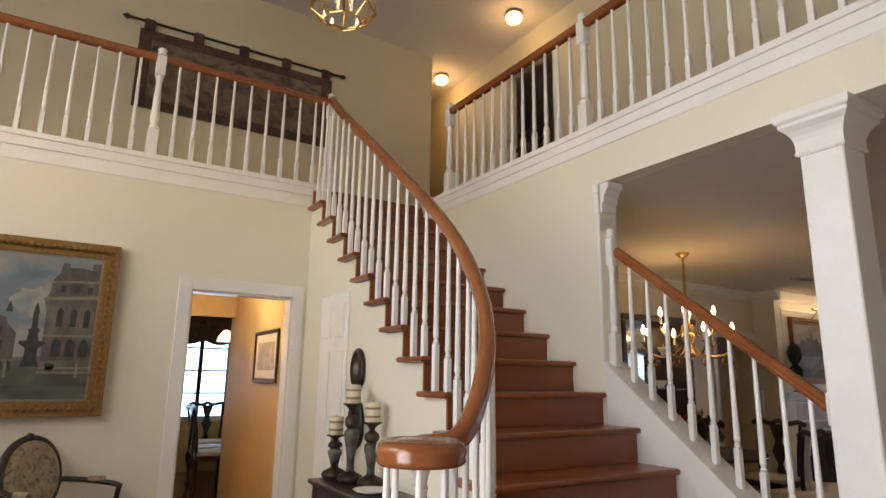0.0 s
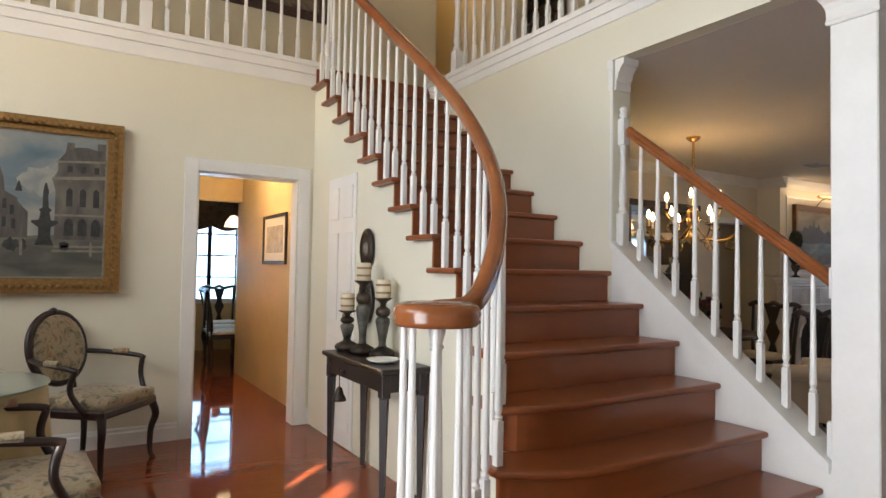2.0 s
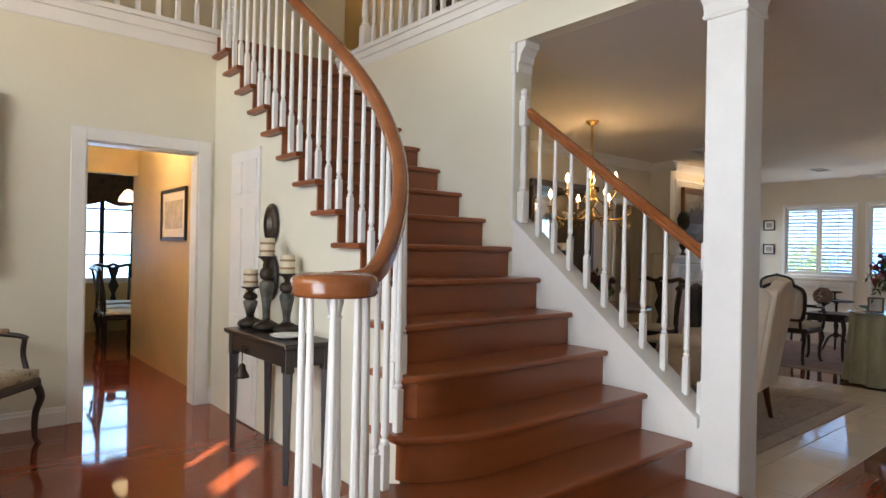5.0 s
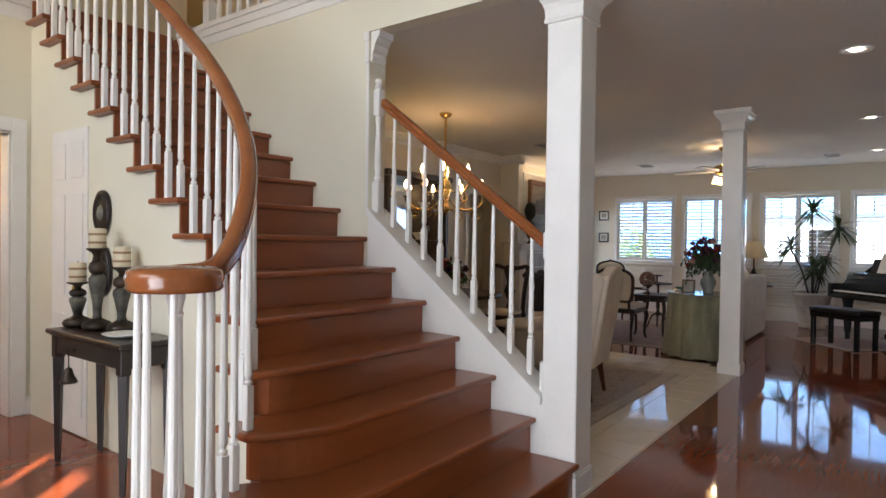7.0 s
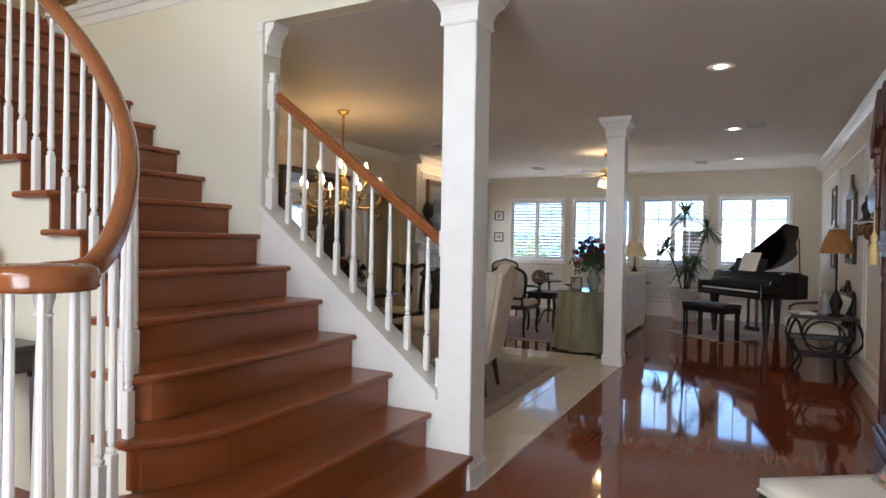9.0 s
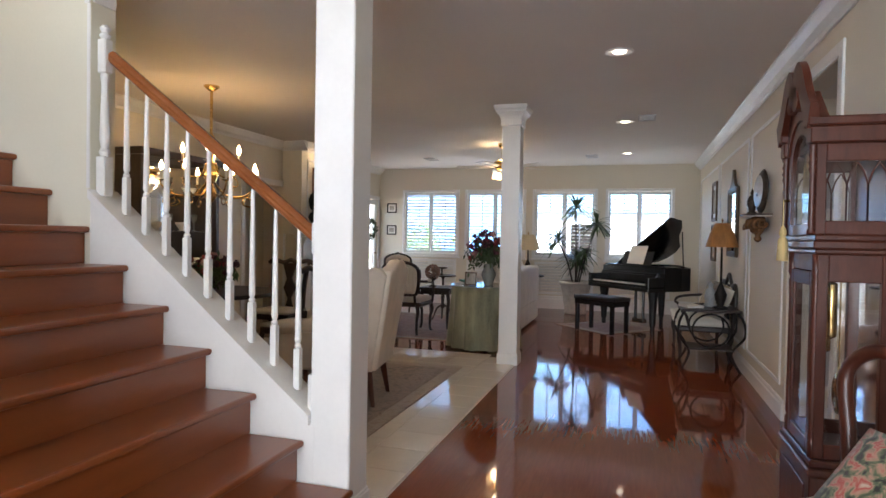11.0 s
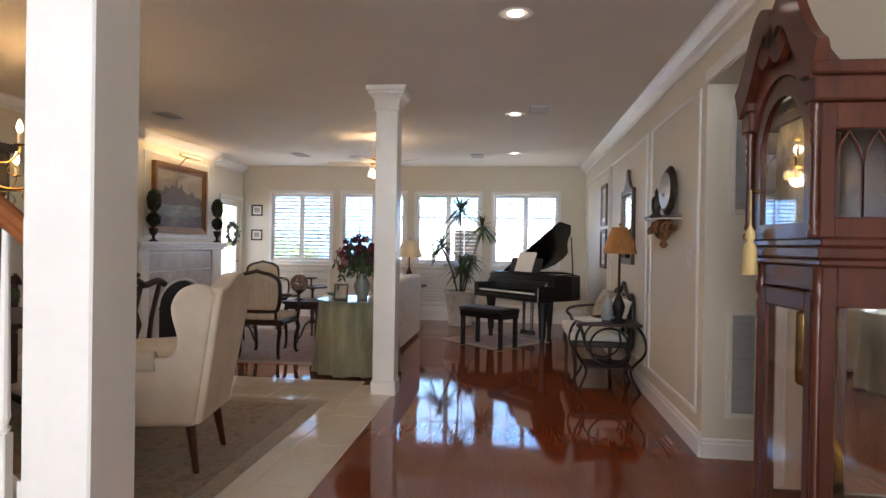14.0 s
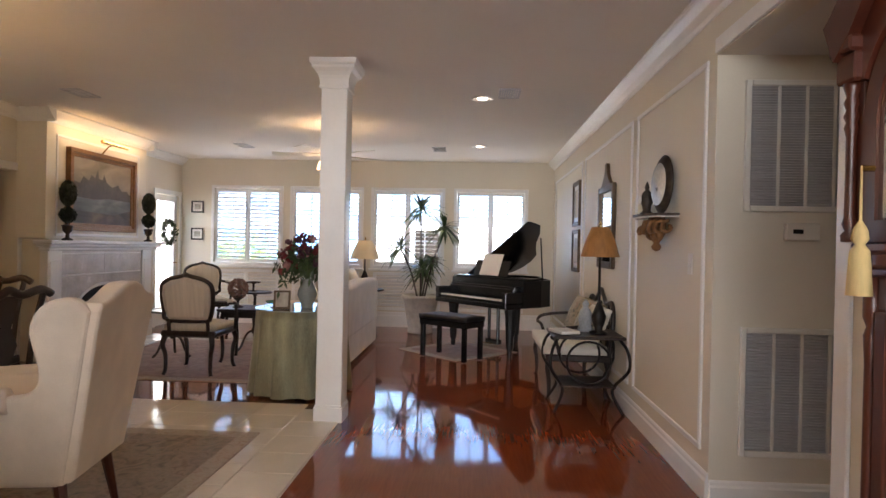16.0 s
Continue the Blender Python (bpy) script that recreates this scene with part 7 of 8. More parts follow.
proto_chair = dining_chair((5.35, 3.06, 0.02), 172)
for x, y, r in ((6.12, 3.75, -88), (4.15, 3.95, 95), (5.05, 4.62, 5)):
    copy_thing(proto_chair, pose(x, y, 0.02, 0, 0, r))
dt = thing("dining_table", "dark polished oval dining table on a pedestal", "table", (5.13, 3.83, 0.02))
bm = lathe(bmesh.new(), [(0.56, 0.70), (0.60, 0.705), (0.61, 0.72), (0.605, 0.735), (0.59, 0.74)], 40)
part("tabletop", bm, dark_wood, dt)
part("pedestal", lathe(bmesh.new(), [(0.06, 0.16), (0.09, 0.20), (0.07, 0.28), (0.10, 0.38), (0.06, 0.55), (0.18, 0.70)], 16), dark_wood, dt, smooth=True)
for i in range(4):
    a = math.radians(90 * i + 45)
    c, s = math.cos(a), math.sin(a)
    part("foot", tube(bmesh.new(), spline([(0.05 * c, 0.05 * s, 0.22), (0.2 * c, 0.2 * s, 0.18), (0.36 * c, 0.36 * s, 0.05), (0.42 * c, 0.42 * s, 0.02)], 4), 0.025, 8), dark_wood, dt)
bouquet("dining_flowers", "low bowl of dark red and pink flowers on the dining table", (5.13, 3.83, 0.762), 0.24, 0.24, 40, 44, bronze, 0.12)

sb = thing("china_cabinet", "dark wood china cabinet with mirrored back and glasses", "cabinet", (5.75, 4.80, 0.012))
part("base", boxes((-0.60, 0.60, -0.22, 0.23, 0, 0.86), (-0.62, 0.62, -0.24, 0.23, 0.86, 0.90), bevel=0.008), dark_wood, sb)
for x in (-0.40, 0.0, 0.40):
    d = part("door", boxes((x - 0.18, x + 0.18, -0.235, -0.221, 0.10, 0.80), (x - 0.13, x + 0.13, -0.242, -0.235, 0.16, 0.74), bevel=0.003), dark_wood, sb)
    part("handle", lathe(bmesh.new(), [(0.004, 0), (0.012, 0.012), (0.0, 0.02)], 8, pose(x + 0.15, -0.236, 0.45, 90)), brass, d)
part("hutch", boxes((-0.58, -0.53, -0.14, 0.23, 0.90, 2.02), (0.53, 0.58, -0.14, 0.23, 0.90, 2.02), (-0.62, 0.62, -0.18, 0.23, 2.02, 2.09), (-0.53, 0.53, 0.21, 0.23, 0.90, 2.02), bevel=0.006), dark_wood, sb)
part("mirror_back", boxes((-0.53, 0.53, 0.203, 0.209, 0.905, 2.015)), mirror_glass, sb)
for z in (1.28, 1.66):
    part("shelf", boxes((-0.528, 0.528, -0.10, 0.20, z, z + 0.012)), pane_glass, sb)
for i, (x, z) in enumerate([(-0.4, 0.905), (-0.25, 0.905), (-0.1, 0.905), (0.1, 0.905), (0.25, 0.905), (0.4, 0.905), (-0.38, 1.293), (-0.2, 1.293), (0.0, 1.293), (0.2, 1.293), (0.38, 1.293), (-0.3, 1.673), (0.0, 1.673), (0.3, 1.673)]):
    gl = thing("porcelain_dish" if i % 2 else "goblet", "white porcelain dish in the cabinet" if i % 2 else "clear stemmed glass in the cabinet", "dish" if i % 2 else "glass", (5.75 + x, 4.84, z + 0.012), group="cabinet dishes")
    prof = [(0.05, 0), (0.03, 0.01), (0.06, 0.05), (0.08, 0.09), (0.075, 0.09)] if i % 2 else [(0.035, 0), (0.006, 0.01), (0.006, 0.09), (0.03, 0.12), (0.036, 0.18), (0.033, 0.18)]
    part("body", lathe(bmesh.new(), prof, 14), white_trim if i % 2 else glassy, gl, smooth=True)

# ---- foyer ----
town_cols = dict(rough=0.55, bump=0.1)
sky_paint = patches("painted_sky", [(0.085, 0.145, 0.19), (0.15, 0.20, 0.225), (0.25, 0.265, 0.255), (0.36, 0.345, 0.30)], 2.6, distort=0.5, detail=4, stretch=(0.8, 1, 1.6), **town_cols)
cloud_paint = patches("painted_cloud", [(0.21, 0.24, 0.245), (0.30, 0.31, 0.29), (0.38, 0.365, 0.315)], 7, distort=0.8, detail=5, **town_cols)
stone_paint = patches("painted_facade", [(0.045, 0.042, 0.04), (0.10, 0.092, 0.08), (0.16, 0.145, 0.12)], 10, distort=0.4, detail=6, stretch=(1, 1, 0.5), **town_cols)
street_paint = patches("painted_street_front", [(0.05, 0.046, 0.042), (0.085, 0.078, 0.07), (0.12, 0.11, 0.095)], 16, distort=0.4, detail=5, stretch=(1.4, 1, 0.4), **town_cols)
pale_paint = patches("painted_cornice", [(0.15, 0.135, 0.11), (0.24, 0.22, 0.18)], 18, **town_cols)
square_paint = patches("painted_square", [(0.05, 0.055, 0.045), (0.11, 0.11, 0.09), (0.19, 0.18, 0.14)], 5, distort=0.8, detail=6, stretch=(0.35, 1, 1.3), **town_cols)
ink_paint = patches("painted_shadow", [(0.012, 0.013, 0.014), (0.04, 0.04, 0.038)], 14, **town_cols)
W, H = 0.98, 1.18
town = framed_picture("town_square_painting", "grey town square painting with a fountain in a gilt frame", W, H, pose(-0.162, Y_N - 0.003, 1.685), gilt, sky_paint, 0.098, 0.07)
# carved beads along the frame and a pale slip inside it
bm = bmesh.new()
for n, at in ((21, lambda f: (-0.43 + 0.86 * f, 0.545)), (21, lambda f: (-0.43 + 0.86 * f, -0.545)), (25, lambda f: (-0.443, -0.53 + 1.06 * f)), (25, lambda f: (0.443, -0.53 + 1.06 * f))):
    for i in range(n):
        x, z = at(i / (n - 1))
        lathe(bm, [(0.017, 0.0), (0.015, 0.007), (0.008, 0.012), (0.0, 0.013)], 7, Matrix.Translation((x, -0.069, z)) @ pose(0, 0, 0, 90))
tagged(part("carving", bm, gilt, town, "carved gilt ornament"), kind="stuff")
part("slip", boxes((-0.392, 0.392, -0.034, -0.028, 0.480, 0.492), (-0.392, 0.392, -0.034, -0.028, -0.492, -0.480), (-0.392, -0.380, -0.034, -0.028, -0.480, 0.480), (0.380, 0.392, -0.034, -0.028, -0.480, 0.480)), pale_paint, town)


def paint(name, outline, mat, layer):
    part(name, prism(bmesh.new(), outline, 0.0317 + 0.0004 * layer, 0.0319 + 0.0004 * layer, XZ), mat, town)


def cloud(cx, cz, w, h, seed):
    g = random.Random(seed)
    return [(cx + w * math.cos(a * 0.314) * g.uniform(0.7, 1.1), cz + h * math.sin(a * 0.314) * g.uniform(0.6, 1.1)) for a in range(20)]


paint("painted_cloud", cloud(0.0, 0.17, 0.13, 0.11, 5), cloud_paint, 1)
paint("painted_square", [(-0.38, -0.48), (0.38, -0.48), (0.38, -0.22), (0.05, -0.20), (-0.38, -0.24)], square_paint, 1)
paint("painted_facade", [(-0.38, -0.24), (-0.06, -0.22), (-0.06, -0.05), (-0.09, -0.02), (-0.12, 0.02), (-0.12, 0.04), (-0.19, 0.08), (-0.20, 0.17), (-0.22, 0.24), (-0.38, 0.255)], street_paint, 2)
for x, z in ((-0.34, 0.16), (-0.27, 0.15), (-0.34, 0.04), (-0.27, 0.03), (-0.34, -0.09), (-0.27, -0.09), (-0.20, 0.0), (-0.16, -0.04), (-0.20, -0.12), (-0.15, -0.13)):
    paint("painted_window", [(x, z - 0.035), (x + 0.022, z - 0.035), (x + 0.022, z + 0.03), (x, z + 0.03)], ink_paint, 3)
paint("painted_facade", [(0.09, -0.23), (0.38, -0.22), (0.38, 0.45), (0.33, 0.45), (0.33, 0.36), (0.27, 0.375), (0.20, 0.37), (0.19, 0.44), (0.15, 0.44), (0.14, 0.36), (0.10, 0.31), (0.10, 0.24), (0.07, 0.18), (0.09, 0.10)], stone_paint, 2)
paint("painted_roof", [(0.10, 0.31), (0.38, 0.33), (0.38, 0.40), (0.33, 0.40), (0.27, 0.415), (0.20, 0.41), (0.15, 0.38)], street_paint, 3)
paint("painted_cornice", [(0.065, 0.175), (0.38, 0.20), (0.38, 0.225), (0.07, 0.195)], pale_paint, 3)
paint("painted_cornice", [(0.085, 0.295), (0.38, 0.315), (0.38, 0.33), (0.09, 0.308)], pale_paint, 3)
paint("painted_cornice", [(0.09, -0.07), (0.38, -0.065), (0.38, -0.05), (0.09, -0.055)], pale_paint, 3)
for i in range(3):
    x = 0.145 + 0.08 * i
    paint("painted_window", [(x, -0.20), (x + 0.055, -0.20), (x + 0.055, -0.12), (x + 0.045, -0.09), (x + 0.028, -0.08), (x + 0.010, -0.09), (x, -0.12)], ink_paint, 4)
    paint("painted_window", [(x + 0.008, 0.0), (x + 0.045, 0.0), (x + 0.045, 0.11), (x + 0.026, 0.13), (x + 0.008, 0.11)], ink_paint, 4)
    paint("painted_window", [(x + 0.010, 0.235), (x + 0.040, 0.235), (x + 0.040, 0.28), (x + 0.010, 0.28)], ink_paint, 4)
paint("painted_fountain", [(-0.02, -0.27), (0.09, -0.27), (0.07, -0.22), (0.07, -0.15), (0.11, -0.12), (0.11, -0.105), (0.07, -0.10), (0.06, -0.05), (0.075, -0.03), (0.055, -0.015), (0.05, 0.06), (0.055, 0.09), (0.04, 0.15), (0.03, 0.15), (0.02, 0.09), (0.02, -0.015), (0.0, -0.03), (0.01, -0.05), (0.0, -0.10), (-0.04, -0.105), (-0.04, -0.12), (0.0, -0.15), (0.0, -0.22)], ink_paint, 5)
paint("painted_lantern", [(-0.135, 0.085), (-0.095, 0.085), (-0.10, 0.11), (-0.108, 0.14), (-0.115, 0.16), (-0.122, 0.14), (-0.13, 0.11)], ink_paint, 5)
paint("painted_steps", [(0.09, -0.285), (0.38, -0.28), (0.38, -0.265), (0.09, -0.268)], pale_paint, 5)
paint("painted_steps", [(0.08, -0.315), (0.38, -0.31), (0.38, -0.295), (0.08, -0.298)], pale_paint, 5)
for x, w, h in ((-0.15, 0.05, 0.07), (-0.34, 0.04, 0.05), (-0.08, 0.02, 0.06), (0.15, 0.03, 0.05)):
    paint("painted_shape", cloud(x, -0.27, w, h * 0.7, int(99 * w + 700 * h)), ink_paint, 5)
for x in (-0.10, 0.30):
    paint("painted_post", [(x, -0.34), (x + 0.016, -0.34), (x + 0.016, -0.25), (x + 0.008, -0.235), (x, -0.25)], pale_paint, 6)

con = thing("console_table", "black wooden console table with tapered legs", "table", (1.60, 3.465, 0))
part("tabletop", boxes((-0.17, 0.14, -0.45, 0.43, 0.735, 0.762), (-0.155, 0.14, -0.435, 0.415, 0.725, 0.735), bevel=0.006), dark_wood, con)
part("apron", boxes((-0.14, 0.13, -0.41, 0.40, 0.63, 0.725), bevel=0.004), dark_wood, con)
for x in (-0.12, 0.11):
    for y in (-0.385, 0.375):
        bm = bmesh.new()
        tube(bm, [(x, y, 0), (x, y, 0.60)], [0.017, 0.030], 4)
        box(bm, x - 0.027, x + 0.027, y - 0.027, y + 0.027, 0.60, 0.73, 0.004)
        part("leg", bm, dark_wood, con)
part("handle", lathe(bmesh.new(), [(0.012, 0), (0.014, -0.01), (0.006, -0.02)], 10, Matrix.Translation((-0.146, 0.12, 0.68))), bronze, con)
bl = thing("hanging_bell", "small bronze bell hanging from the console drawer", "bell", (1.445, 3.62, 0.49))
part("bell", lathe(bmesh.new(), [(0.045, 0), (0.04, 0.015), (0.026, 0.04), (0.018, 0.075), (0.005, 0.085)], 16), bronze, bl, smooth=True)
part("cord", lathe(bmesh.new(), [(0.003, 0.08), (0.003, 0.19)], 6), bronze, bl)
stone_glaze = material("grey_green_ceramic", (0.10, 0.095, 0.078), 0.5, vary=0.35, scale=12, bump=0.1)
wax_band = material("brown_wax_band", (0.30, 0.19, 0.10), 0.5, vary=0.1, bump=0.05)
wax = material("ivory_wax", (0.66, 0.58, 0.42), 0.5, vary=0.06, bump=0.05)


def candlestick(x, y, h):
    t = thing("candlestick", "dark turned candlestick with an ivory pillar candle", "candlestick", (x, y, 0.763), group="candlesticks on the console")
    k = h - 0.115
    part("foot", lathe(bmesh.new(), [(0.062, 0), (0.076, 0.010), (0.080, 0.024), (0.070, 0.040), (0.045, 0.052), (0.028, 0.062)], 18), bronze, t, smooth=True)
    part("stem", lathe(bmesh.new(), [(0.026, 0.062), (0.022, 0.08), (0.024, k * 0.30), (0.034, k * 0.45), (0.045, k * 0.58), (0.044, k * 0.64), (0.030, k * 0.68)], 18), stone_glaze, t, "grey-green ceramic stem", smooth=True)
    part("knop", lathe(bmesh.new(), [(0.024, k * 0.68), (0.040, k * 0.71), (0.046, k * 0.76), (0.040, k * 0.82), (0.020, k * 0.86)], 18), bronze, t, smooth=True)
    part("cup", lathe(bmesh.new(), [(0.018, k * 0.86), (0.016, k * 0.90), (0.030, k * 0.95), (0.056, k - 0.004), (0.058, k + 0.002), (0.050, k + 0.003)], 18), bronze, t, smooth=True)
    c = part("candle", lathe(bmesh.new(), [(0.043, k + 0.003), (0.045, k + 0.006), (0.045, h - 0.006), (0.040, h), (0.030, h - 0.004)], 20), wax, t, "ivory pillar candle", smooth=True)
    for z in (k + 0.028, h - 0.040):
        part("band", lathe(bmesh.new(), [(0.0452, z), (0.0462, z + 0.003), (0.0462, z + 0.010), (0.0452, z + 0.013)], 20, cap=False), wax_band, c, "brown band")
    part("wick", lathe(bmesh.new(), [(0.0015, h - 0.004), (0.0015, h + 0.012)], 5), iron, c)


candlestick(1.60, 3.64, 0.57)
candlestick(1.58, 3.84, 0.37)
candlestick(1.65, 3.46, 0.47)
dsh = thing("silver_dish", "shallow pale dish on the console", "dish", (1.56, 3.26, 0.763))
part("dish", lathe(bmesh.new(), [(0.04, 0), (0.08, 0.01), (0.10, 0.022), (0.095, 0.022), (0.05, 0.008)], 24), white_trim, dsh, smooth=True)


def oval_plaque(label, y, z, k):
    t = thing("oval_plaque", label, "plaque", (1.745, y, z), -90, group="oval plaques")
    shape = pose(0, 0, 0, 90) @ Matrix.Diagonal((0.82 * k, 1.15 * k, 1, 1))
    bm = lathe(bmesh.new(), [(0.0, 0.016), (0.085, 0.014), (0.10, 0.026), (0.118, 0.018), (0.122, 0.0), (0.0, 0.0)], 32, cap=False)
    bmesh.ops.transform(bm, matrix=shape, verts=bm.verts)
    part("frame", bm, dark_wood, t, smooth=True)
    bm = lathe(bmesh.new(), [(0.0, 0.018), (0.082, 0.016), (0.083, 0.012)], 28, cap=False)
    bmesh.ops.transform(bm, matrix=shape, verts=bm.verts)
    part("face", bm, bronze, t, "dark tarnished face")
    bm = lathe(bmesh.new(), [(0.0, 0.034), (0.030, 0.028), (0.042, 0.017)], 16, cap=False)
    bmesh.ops.transform(bm, matrix=shape, verts=bm.verts)
    part("relief", bm, stone_glaze, t, "raised grey oval", smooth=True)


oval_plaque("dark oval framed plaque on the stair wall", 3.90, 1.43, 1.0)
oval_plaque("larger dark oval plaque behind the candlesticks", 3.90, 1.08, 1.14)

cd = thing("door_closet", "white panelled closet door under the stair", "door", (1.754, 4.375, 0), -90, kind="structure")
part("leaf", boxes((-0.26, 0.26, -0.012, 0.0, 0.01, 1.98), bevel=0.002), white_trim, cd)
for x in (-0.13, 0.13):
    for z0, z1 in ((0.12, 0.78), (0.90, 1.56), (1.66, 1.90)):
        part("panel", boxes((x - 0.085, x + 0.085, -0.019, -0.0125, z0, z1), bevel=0.005), white_trim, cd)
part("knob", lathe(bmesh.new(), [(0.008, 0), (0.008, 0.03), (0.026, 0.04), (0.026, 0.055), (0.0, 0.065)], 14, pose(0.21, -0.012, 0.95, 90)), brass, cd, "brass door knob", smooth=True)

# lantern, tapestry, ceiling lamps upstairs
lan = thing("foyer_lantern", "octagonal brass and glass hanging lantern, lit", "lamp", (1.27, 3.30, 0))
for i in range(8):
    a, b = math.radians(45 * i + 22), math.radians(45 * i + 67)
    p = lambda r, z, w: (r * math.cos(w), r * math.sin(w), z)
    part("pane", prism(bmesh.new(), [(-0.075, 0), (0.075, 0), (0.055, 0.30), (-0.055, 0.30)], -0.001, 0.001, XZ), pane_glass, lan).matrix_basis = pose(0.185 * math.cos((a + b) / 2), 0.185 * math.sin((a + b) / 2), 3.60, 0, 0, math.degrees((a + b) / 2) + 90) 
    part("glazing_bar", tube(bmesh.new(), [p(0.11, 3.53, a), p(0.20, 3.60, a), p(0.15, 3.92, a), p(0.03, 4.05, a)], 0.006, 6), brass, lan)
for r, z in ((0.11, 3.53), (0.20, 3.60), (0.15, 3.92)):
    part("ring", tube(bmesh.new(), [(r * math.cos(math.radians(45 * i + 22)), r * math.sin(math.radians(45 * i + 22)), z) for i in range(9)], 0.007, 6), brass, lan)
part("rod", lathe(bmesh.new(), [(0.008, 4.0), (0.008, Z_TOP - 0.03), (0.06, Z_TOP - 0.02), (0.06, Z_TOP - 0.001)], 12), brass, lan)
for i in range(4):
    a = math.radians(90 * i + 15)
    mm = Matrix.Translation((0.06 * math.cos(a), 0.06 * math.sin(a), 3.62))
    part("candle", lathe(bmesh.new(), [(0.010, 0), (0.010, 0.08)], 8, mm), plastic, lan)
    part("bulb", lathe(bmesh.new(), [(0.006, 0.08), (0.014, 0.10), (0.010, 0.13), (0.0, 0.15)], 8, mm), bulb_glow, lan, "glowing flame bulb")

tap = thing("tapestry", "dark woven landscape tapestry hanging from a rod by loops", "tapestry", (1.33, 6.298, 0))
woven = patches("woven_verdure", [(0.05, 0.04, 0.035), (0.12, 0.09, 0.065), (0.22, 0.16, 0.10), (0.10, 0.09, 0.07)], 5, distort=1.2, detail=6, stretch=(1, 1, 1.4))
border_w = patches("woven_border", [(0.04, 0.025, 0.02), (0.11, 0.06, 0.035)], 18, distort=0.8)
part("field", boxes((-0.88, 0.88, -0.022, -0.008, 4.0, 4.62)), woven, tap)
part("border", boxes((-1.0, -0.882, -0.024, -0.006, 3.90, 4.72), (0.882, 1.0, -0.024, -0.006, 3.90, 4.72), (-0.882, 0.882, -0.024, -0.006, 3.90, 3.998), (-0.882, 0.882, -0.024, -0.006, 4.622, 4.72)), border_w, tap)
part("rod", tube(bmesh.new(), [(-1.10, -0.03, 4.80), (1.10, -0.03, 4.80)], 0.014, 8), bronze, tap)
for i in range(5):
    x = -0.92 + 0.46 * i
    part("loop", boxes((x - 0.05, x + 0.05, -0.05, -0.006, 4.70, 4.83), bevel=0.012), border_w, tap)
for s in (-1, 1):
    part("finial", lathe(bmesh.new(), [(0.014, 0), (0.03, 0.02), (0.02, 0.05), (0.0, 0.07)], 10, pose(s * 1.10, -0.03, 4.80, 0, 90 * s, 0)), bronze, tap)


def dome_lamp(x, y):
    t = thing("ceiling_dome_lamp", "round brass ceiling lamp with lit frosted dome", "lamp", (x, y, Z_TOP), group="upper hall lamps")
    part("base", lathe(bmesh.new(), [(0.09, -0.001), (0.10, -0.02), (0.085, -0.03)], 20), brass, t, smooth=True)
    part("dome", lathe(bmesh.new(), [(0.088, -0.03), (0.10, -0.06), (0.075, -0.11), (0.02, -0.135)], 20), shade_glow, t, "glowing frosted dome", smooth=True)
    part("finial", lathe(bmesh.new(), [(0.012, -0.135), (0.016, -0.145), (0.0, -0.16)], 10), brass, t)
    lamp("upper_hall_lamp", "POINT", Matrix.Translation((x, y, Z_TOP - 0.22)), 8, (1.0, 0.60, 0.24), radius=0.1)


dome_lamp(3.95, 4.95)
dome_lamp(4.04, 6.65)
uc = dining_chair((3.98, 5.02, Z_UP - 0.010), -90)
uc["label"] = "dark wooden chair standing in the upper hall"
uc["group"] = "upper hall chairs"
structure("door_upper_casing", boxes((4.33, 4.349, 4.67, 4.75, Z_UP - 0.01, Z_UP + 2.13), (4.33, 4.349, 5.60, 5.68, Z_UP - 0.01, Z_UP + 2.13), (4.33, 4.349, 4.75, 5.60, Z_UP + 2.05, Z_UP + 2.13), bevel=0.003), white_trim, "white casing of the upper doorway", "trim")

# ---- passage and breakfast room ----
framed_picture("passage_print", "framed print in a dark frame on the golden wall", 0.78, 0.50, pose(1.788, 6.20, 1.57, 0, 0, -90), dark_wood, print_mat, 0.035, 0.025, 0.08)
bwn = thing("window_breakfast", "white breakfast window with dark glazing bars", "window", (1.9, 10.0, 0), kind="structure")
part("window_frame", boxes((-0.87, -0.80, -0.02, 0.0, 0.71, 2.19), (0.80, 0.87, -0.02, 0.0, 0.71, 2.19), (-0.80, 0.80, -0.02, 0.0, 2.12, 2.19), (-0.80, 0.80, -0.02, 0.0, 0.71, 0.78), bevel=0.004), white_trim, bwn)
bm = bmesh.new()
for i in range(1, 4):
    x = -0.8 + 1.6 * i / 4
    box(bm, x - (0.03 if i == 2 else 0.012), x + (0.03 if i == 2 else 0.012), 0.05, 0.08, 0.78, 2.12)
for i in range(1, 4):
    z = 0.78 + 1.34 * i / 4
    box(bm, -0.8, 0.8, 0.052, 0.078, z - 0.012, z + 0.012)
part("glazing_bars", bm, iron, bwn)
part("pane", boxes((-0.8, 0.8, 0.062, 0.066, 0.78, 2.12)), pane_glass, bwn).visible_shadow = False
va = thing("valance", "dark brown scalloped fabric valance over the window", "curtain", (1.9, 9.97, 0))
scal = [(-0.92, 2.28), (0.92, 2.28)]
for i in range(33):
    x = 0.92 - 1.84 * i / 32
    scal.append((x, 1.90 - 0.07 * abs(math.sin(math.pi * i / 8))))
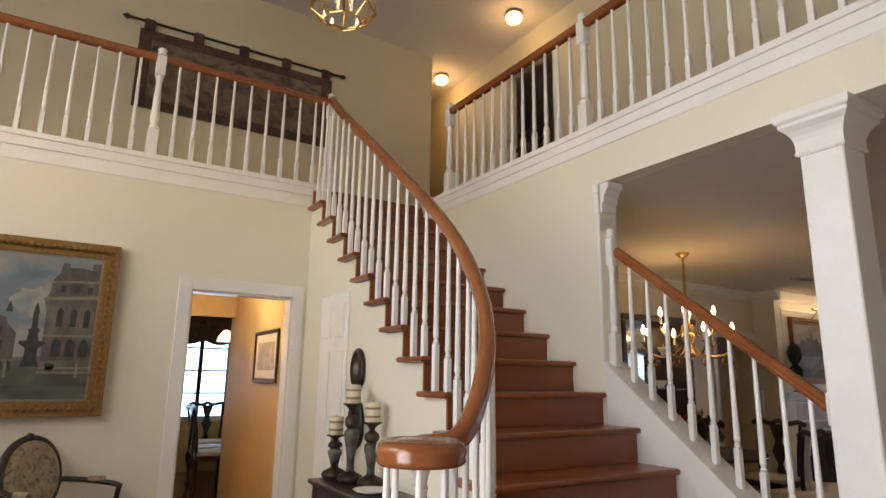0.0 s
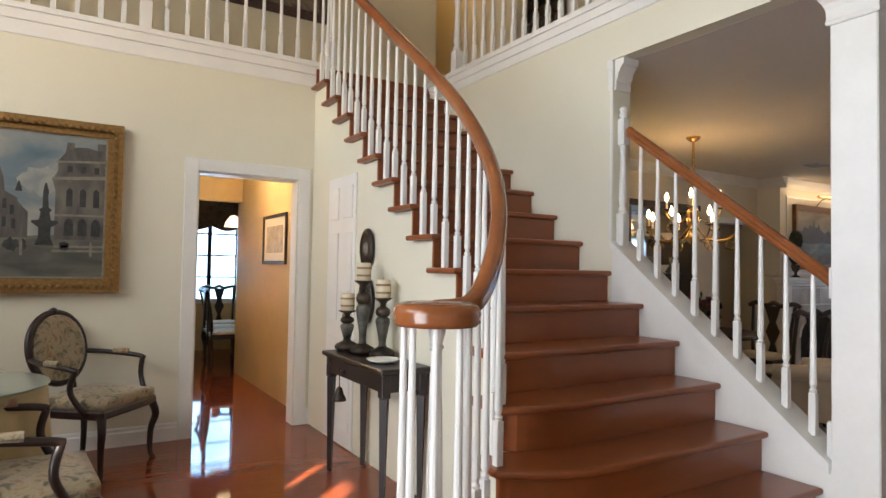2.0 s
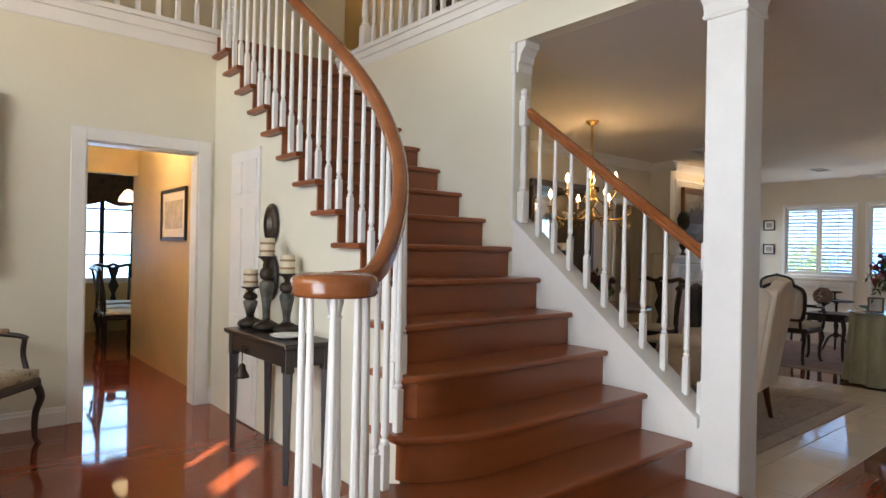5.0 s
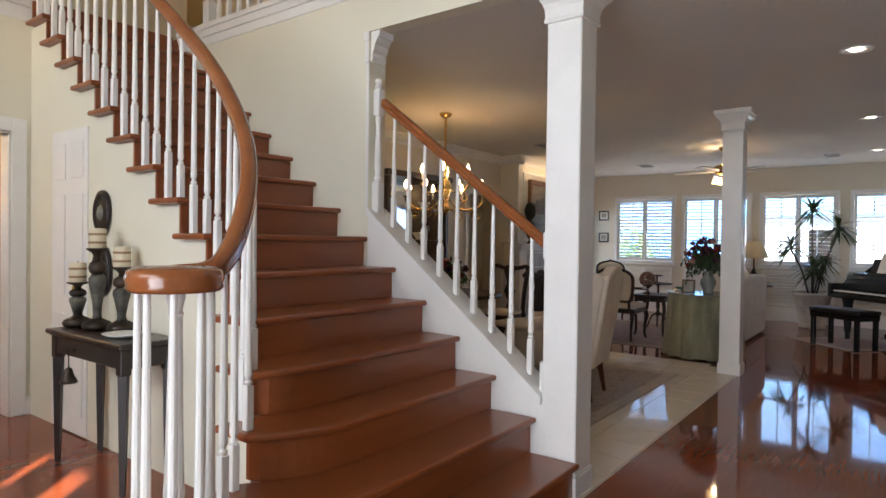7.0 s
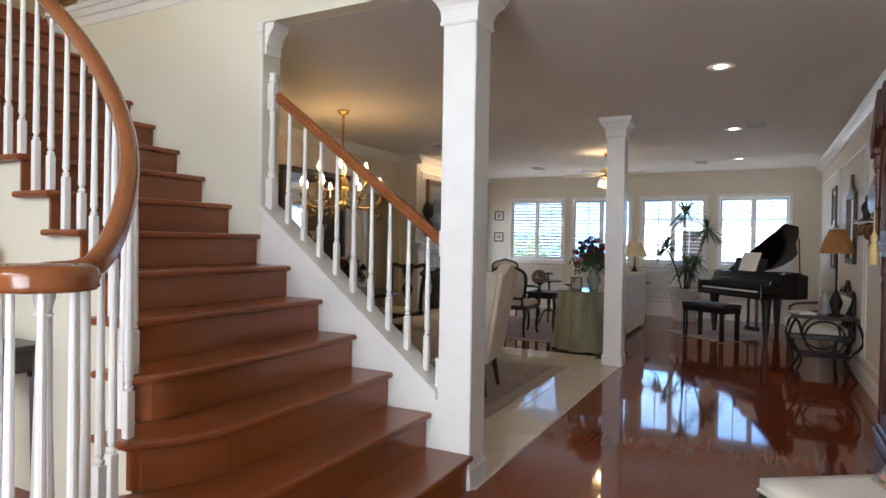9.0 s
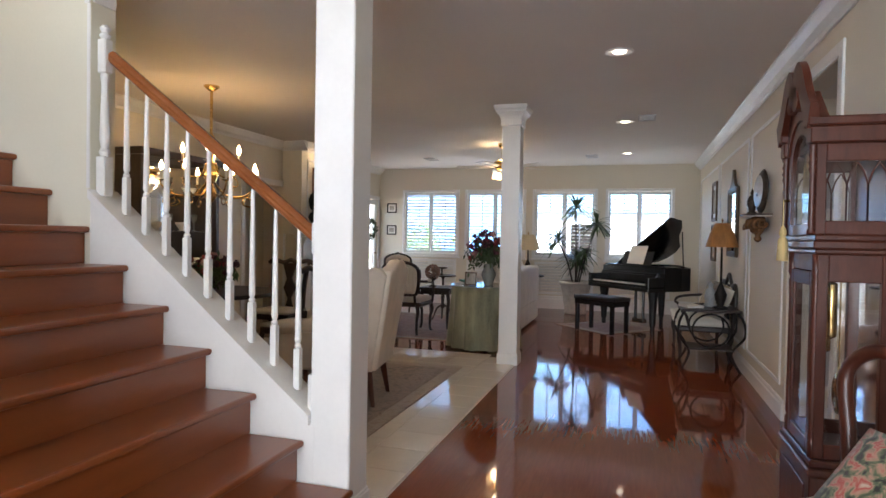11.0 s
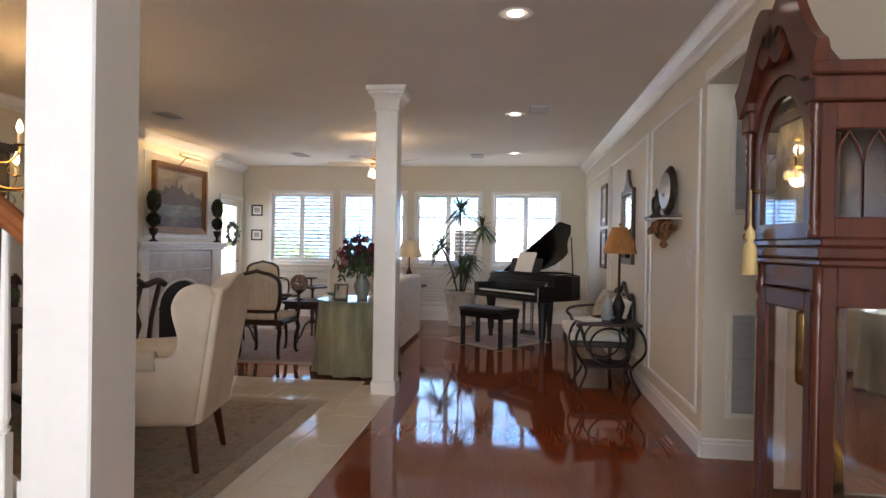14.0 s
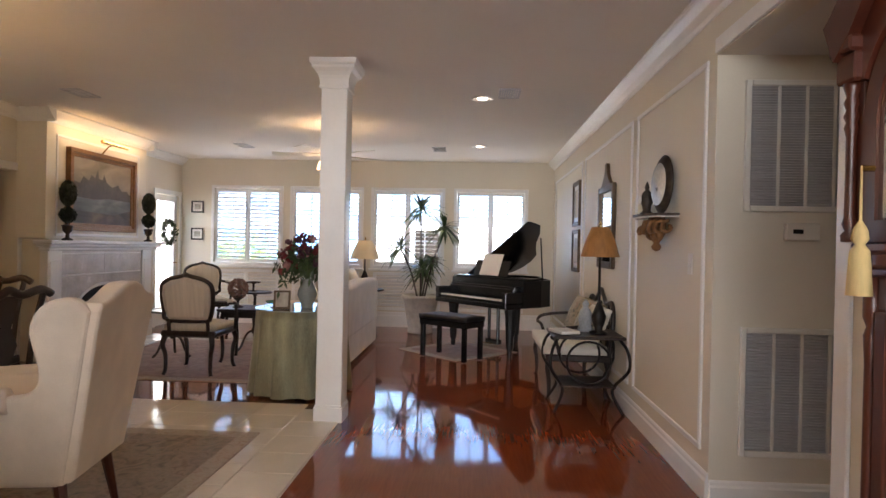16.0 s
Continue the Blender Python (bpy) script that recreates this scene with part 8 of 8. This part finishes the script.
bm = prism(bmesh.new(), scal, 0.0, 0.05, XZ)
part("drape", bm, patches("valance_fabric", [(0.05, 0.03, 0.02), (0.14, 0.08, 0.05), (0.10, 0.05, 0.03)], 14), va)
for x, y, r in ((1.80, 8.22, 82), (1.86, 8.80, 88), (2.02, 9.52, 4)):
    c = copy_thing(proto_chair, pose(x, y, 0.0, 0, 0, r))
    c["label"], c["group"] = "dark slat-back breakfast chair", "breakfast chairs"
bt = thing("breakfast_table", "dark wooden breakfast table on square legs", "table", (2.42, 8.60, 0))
part("tabletop", boxes((-0.30, 0.45, -0.55, 0.55, 0.72, 0.75), bevel=0.01), dark_wood, bt)
for x in (-0.25, 0.40):
    for y in (-0.48, 0.48):
        part("leg", boxes((x - 0.03, x + 0.03, y - 0.03, y + 0.03, 0, 0.72), bevel=0.006), dark_wood, bt)
bp_ = thing("breakfast_pendant", "small amber pendant lamp over the breakfast table", "lamp", (1.95, 8.75, 0))
part("rod", lathe(bmesh.new(), [(0.006, 1.98), (0.006, 2.499)], 8), bronze, bp_)
part("shade", lathe(bmesh.new(), [(0.12, 1.83), (0.10, 1.90), (0.04, 1.98), (0.0, 1.99)], 18), shade_glow, bp_, "glowing amber shade")
# added fill and unseen dome above the door head, to brighten the passage
lamp("passage_fill", "POINT", Matrix.Translation((1.2, 6.3, 2.38)), 66, (1.0, 0.72, 0.42), radius=0.08)
pcl = thing("passage_ceiling_lamp", "unseen flush dome added for the passage fill", "lamp", (1.2, 6.3, 2.5))
part("dome", lathe(bmesh.new(), [(0.09, -0.001), (0.09, -0.02), (0.06, -0.05), (0.0, -0.06)], 18), shade_glow, pcl)

# things on the foyer table
pf = thing("photo_frame", "dark standing photo frame on the foyer table", "frame", (-0.36, 3.72, 0.741), 60)
part("frame", boxes((-0.10, 0.10, -0.008, 0.008, 0, 0.26), bevel=0.004), dark_wood, pf).matrix_basis = pose(0, 0, 0, -12)
part("print", boxes((-0.075, 0.075, -0.011, -0.0085, 0.025, 0.235)), print_mat, pf).matrix_basis = pose(0, 0, 0, -12)
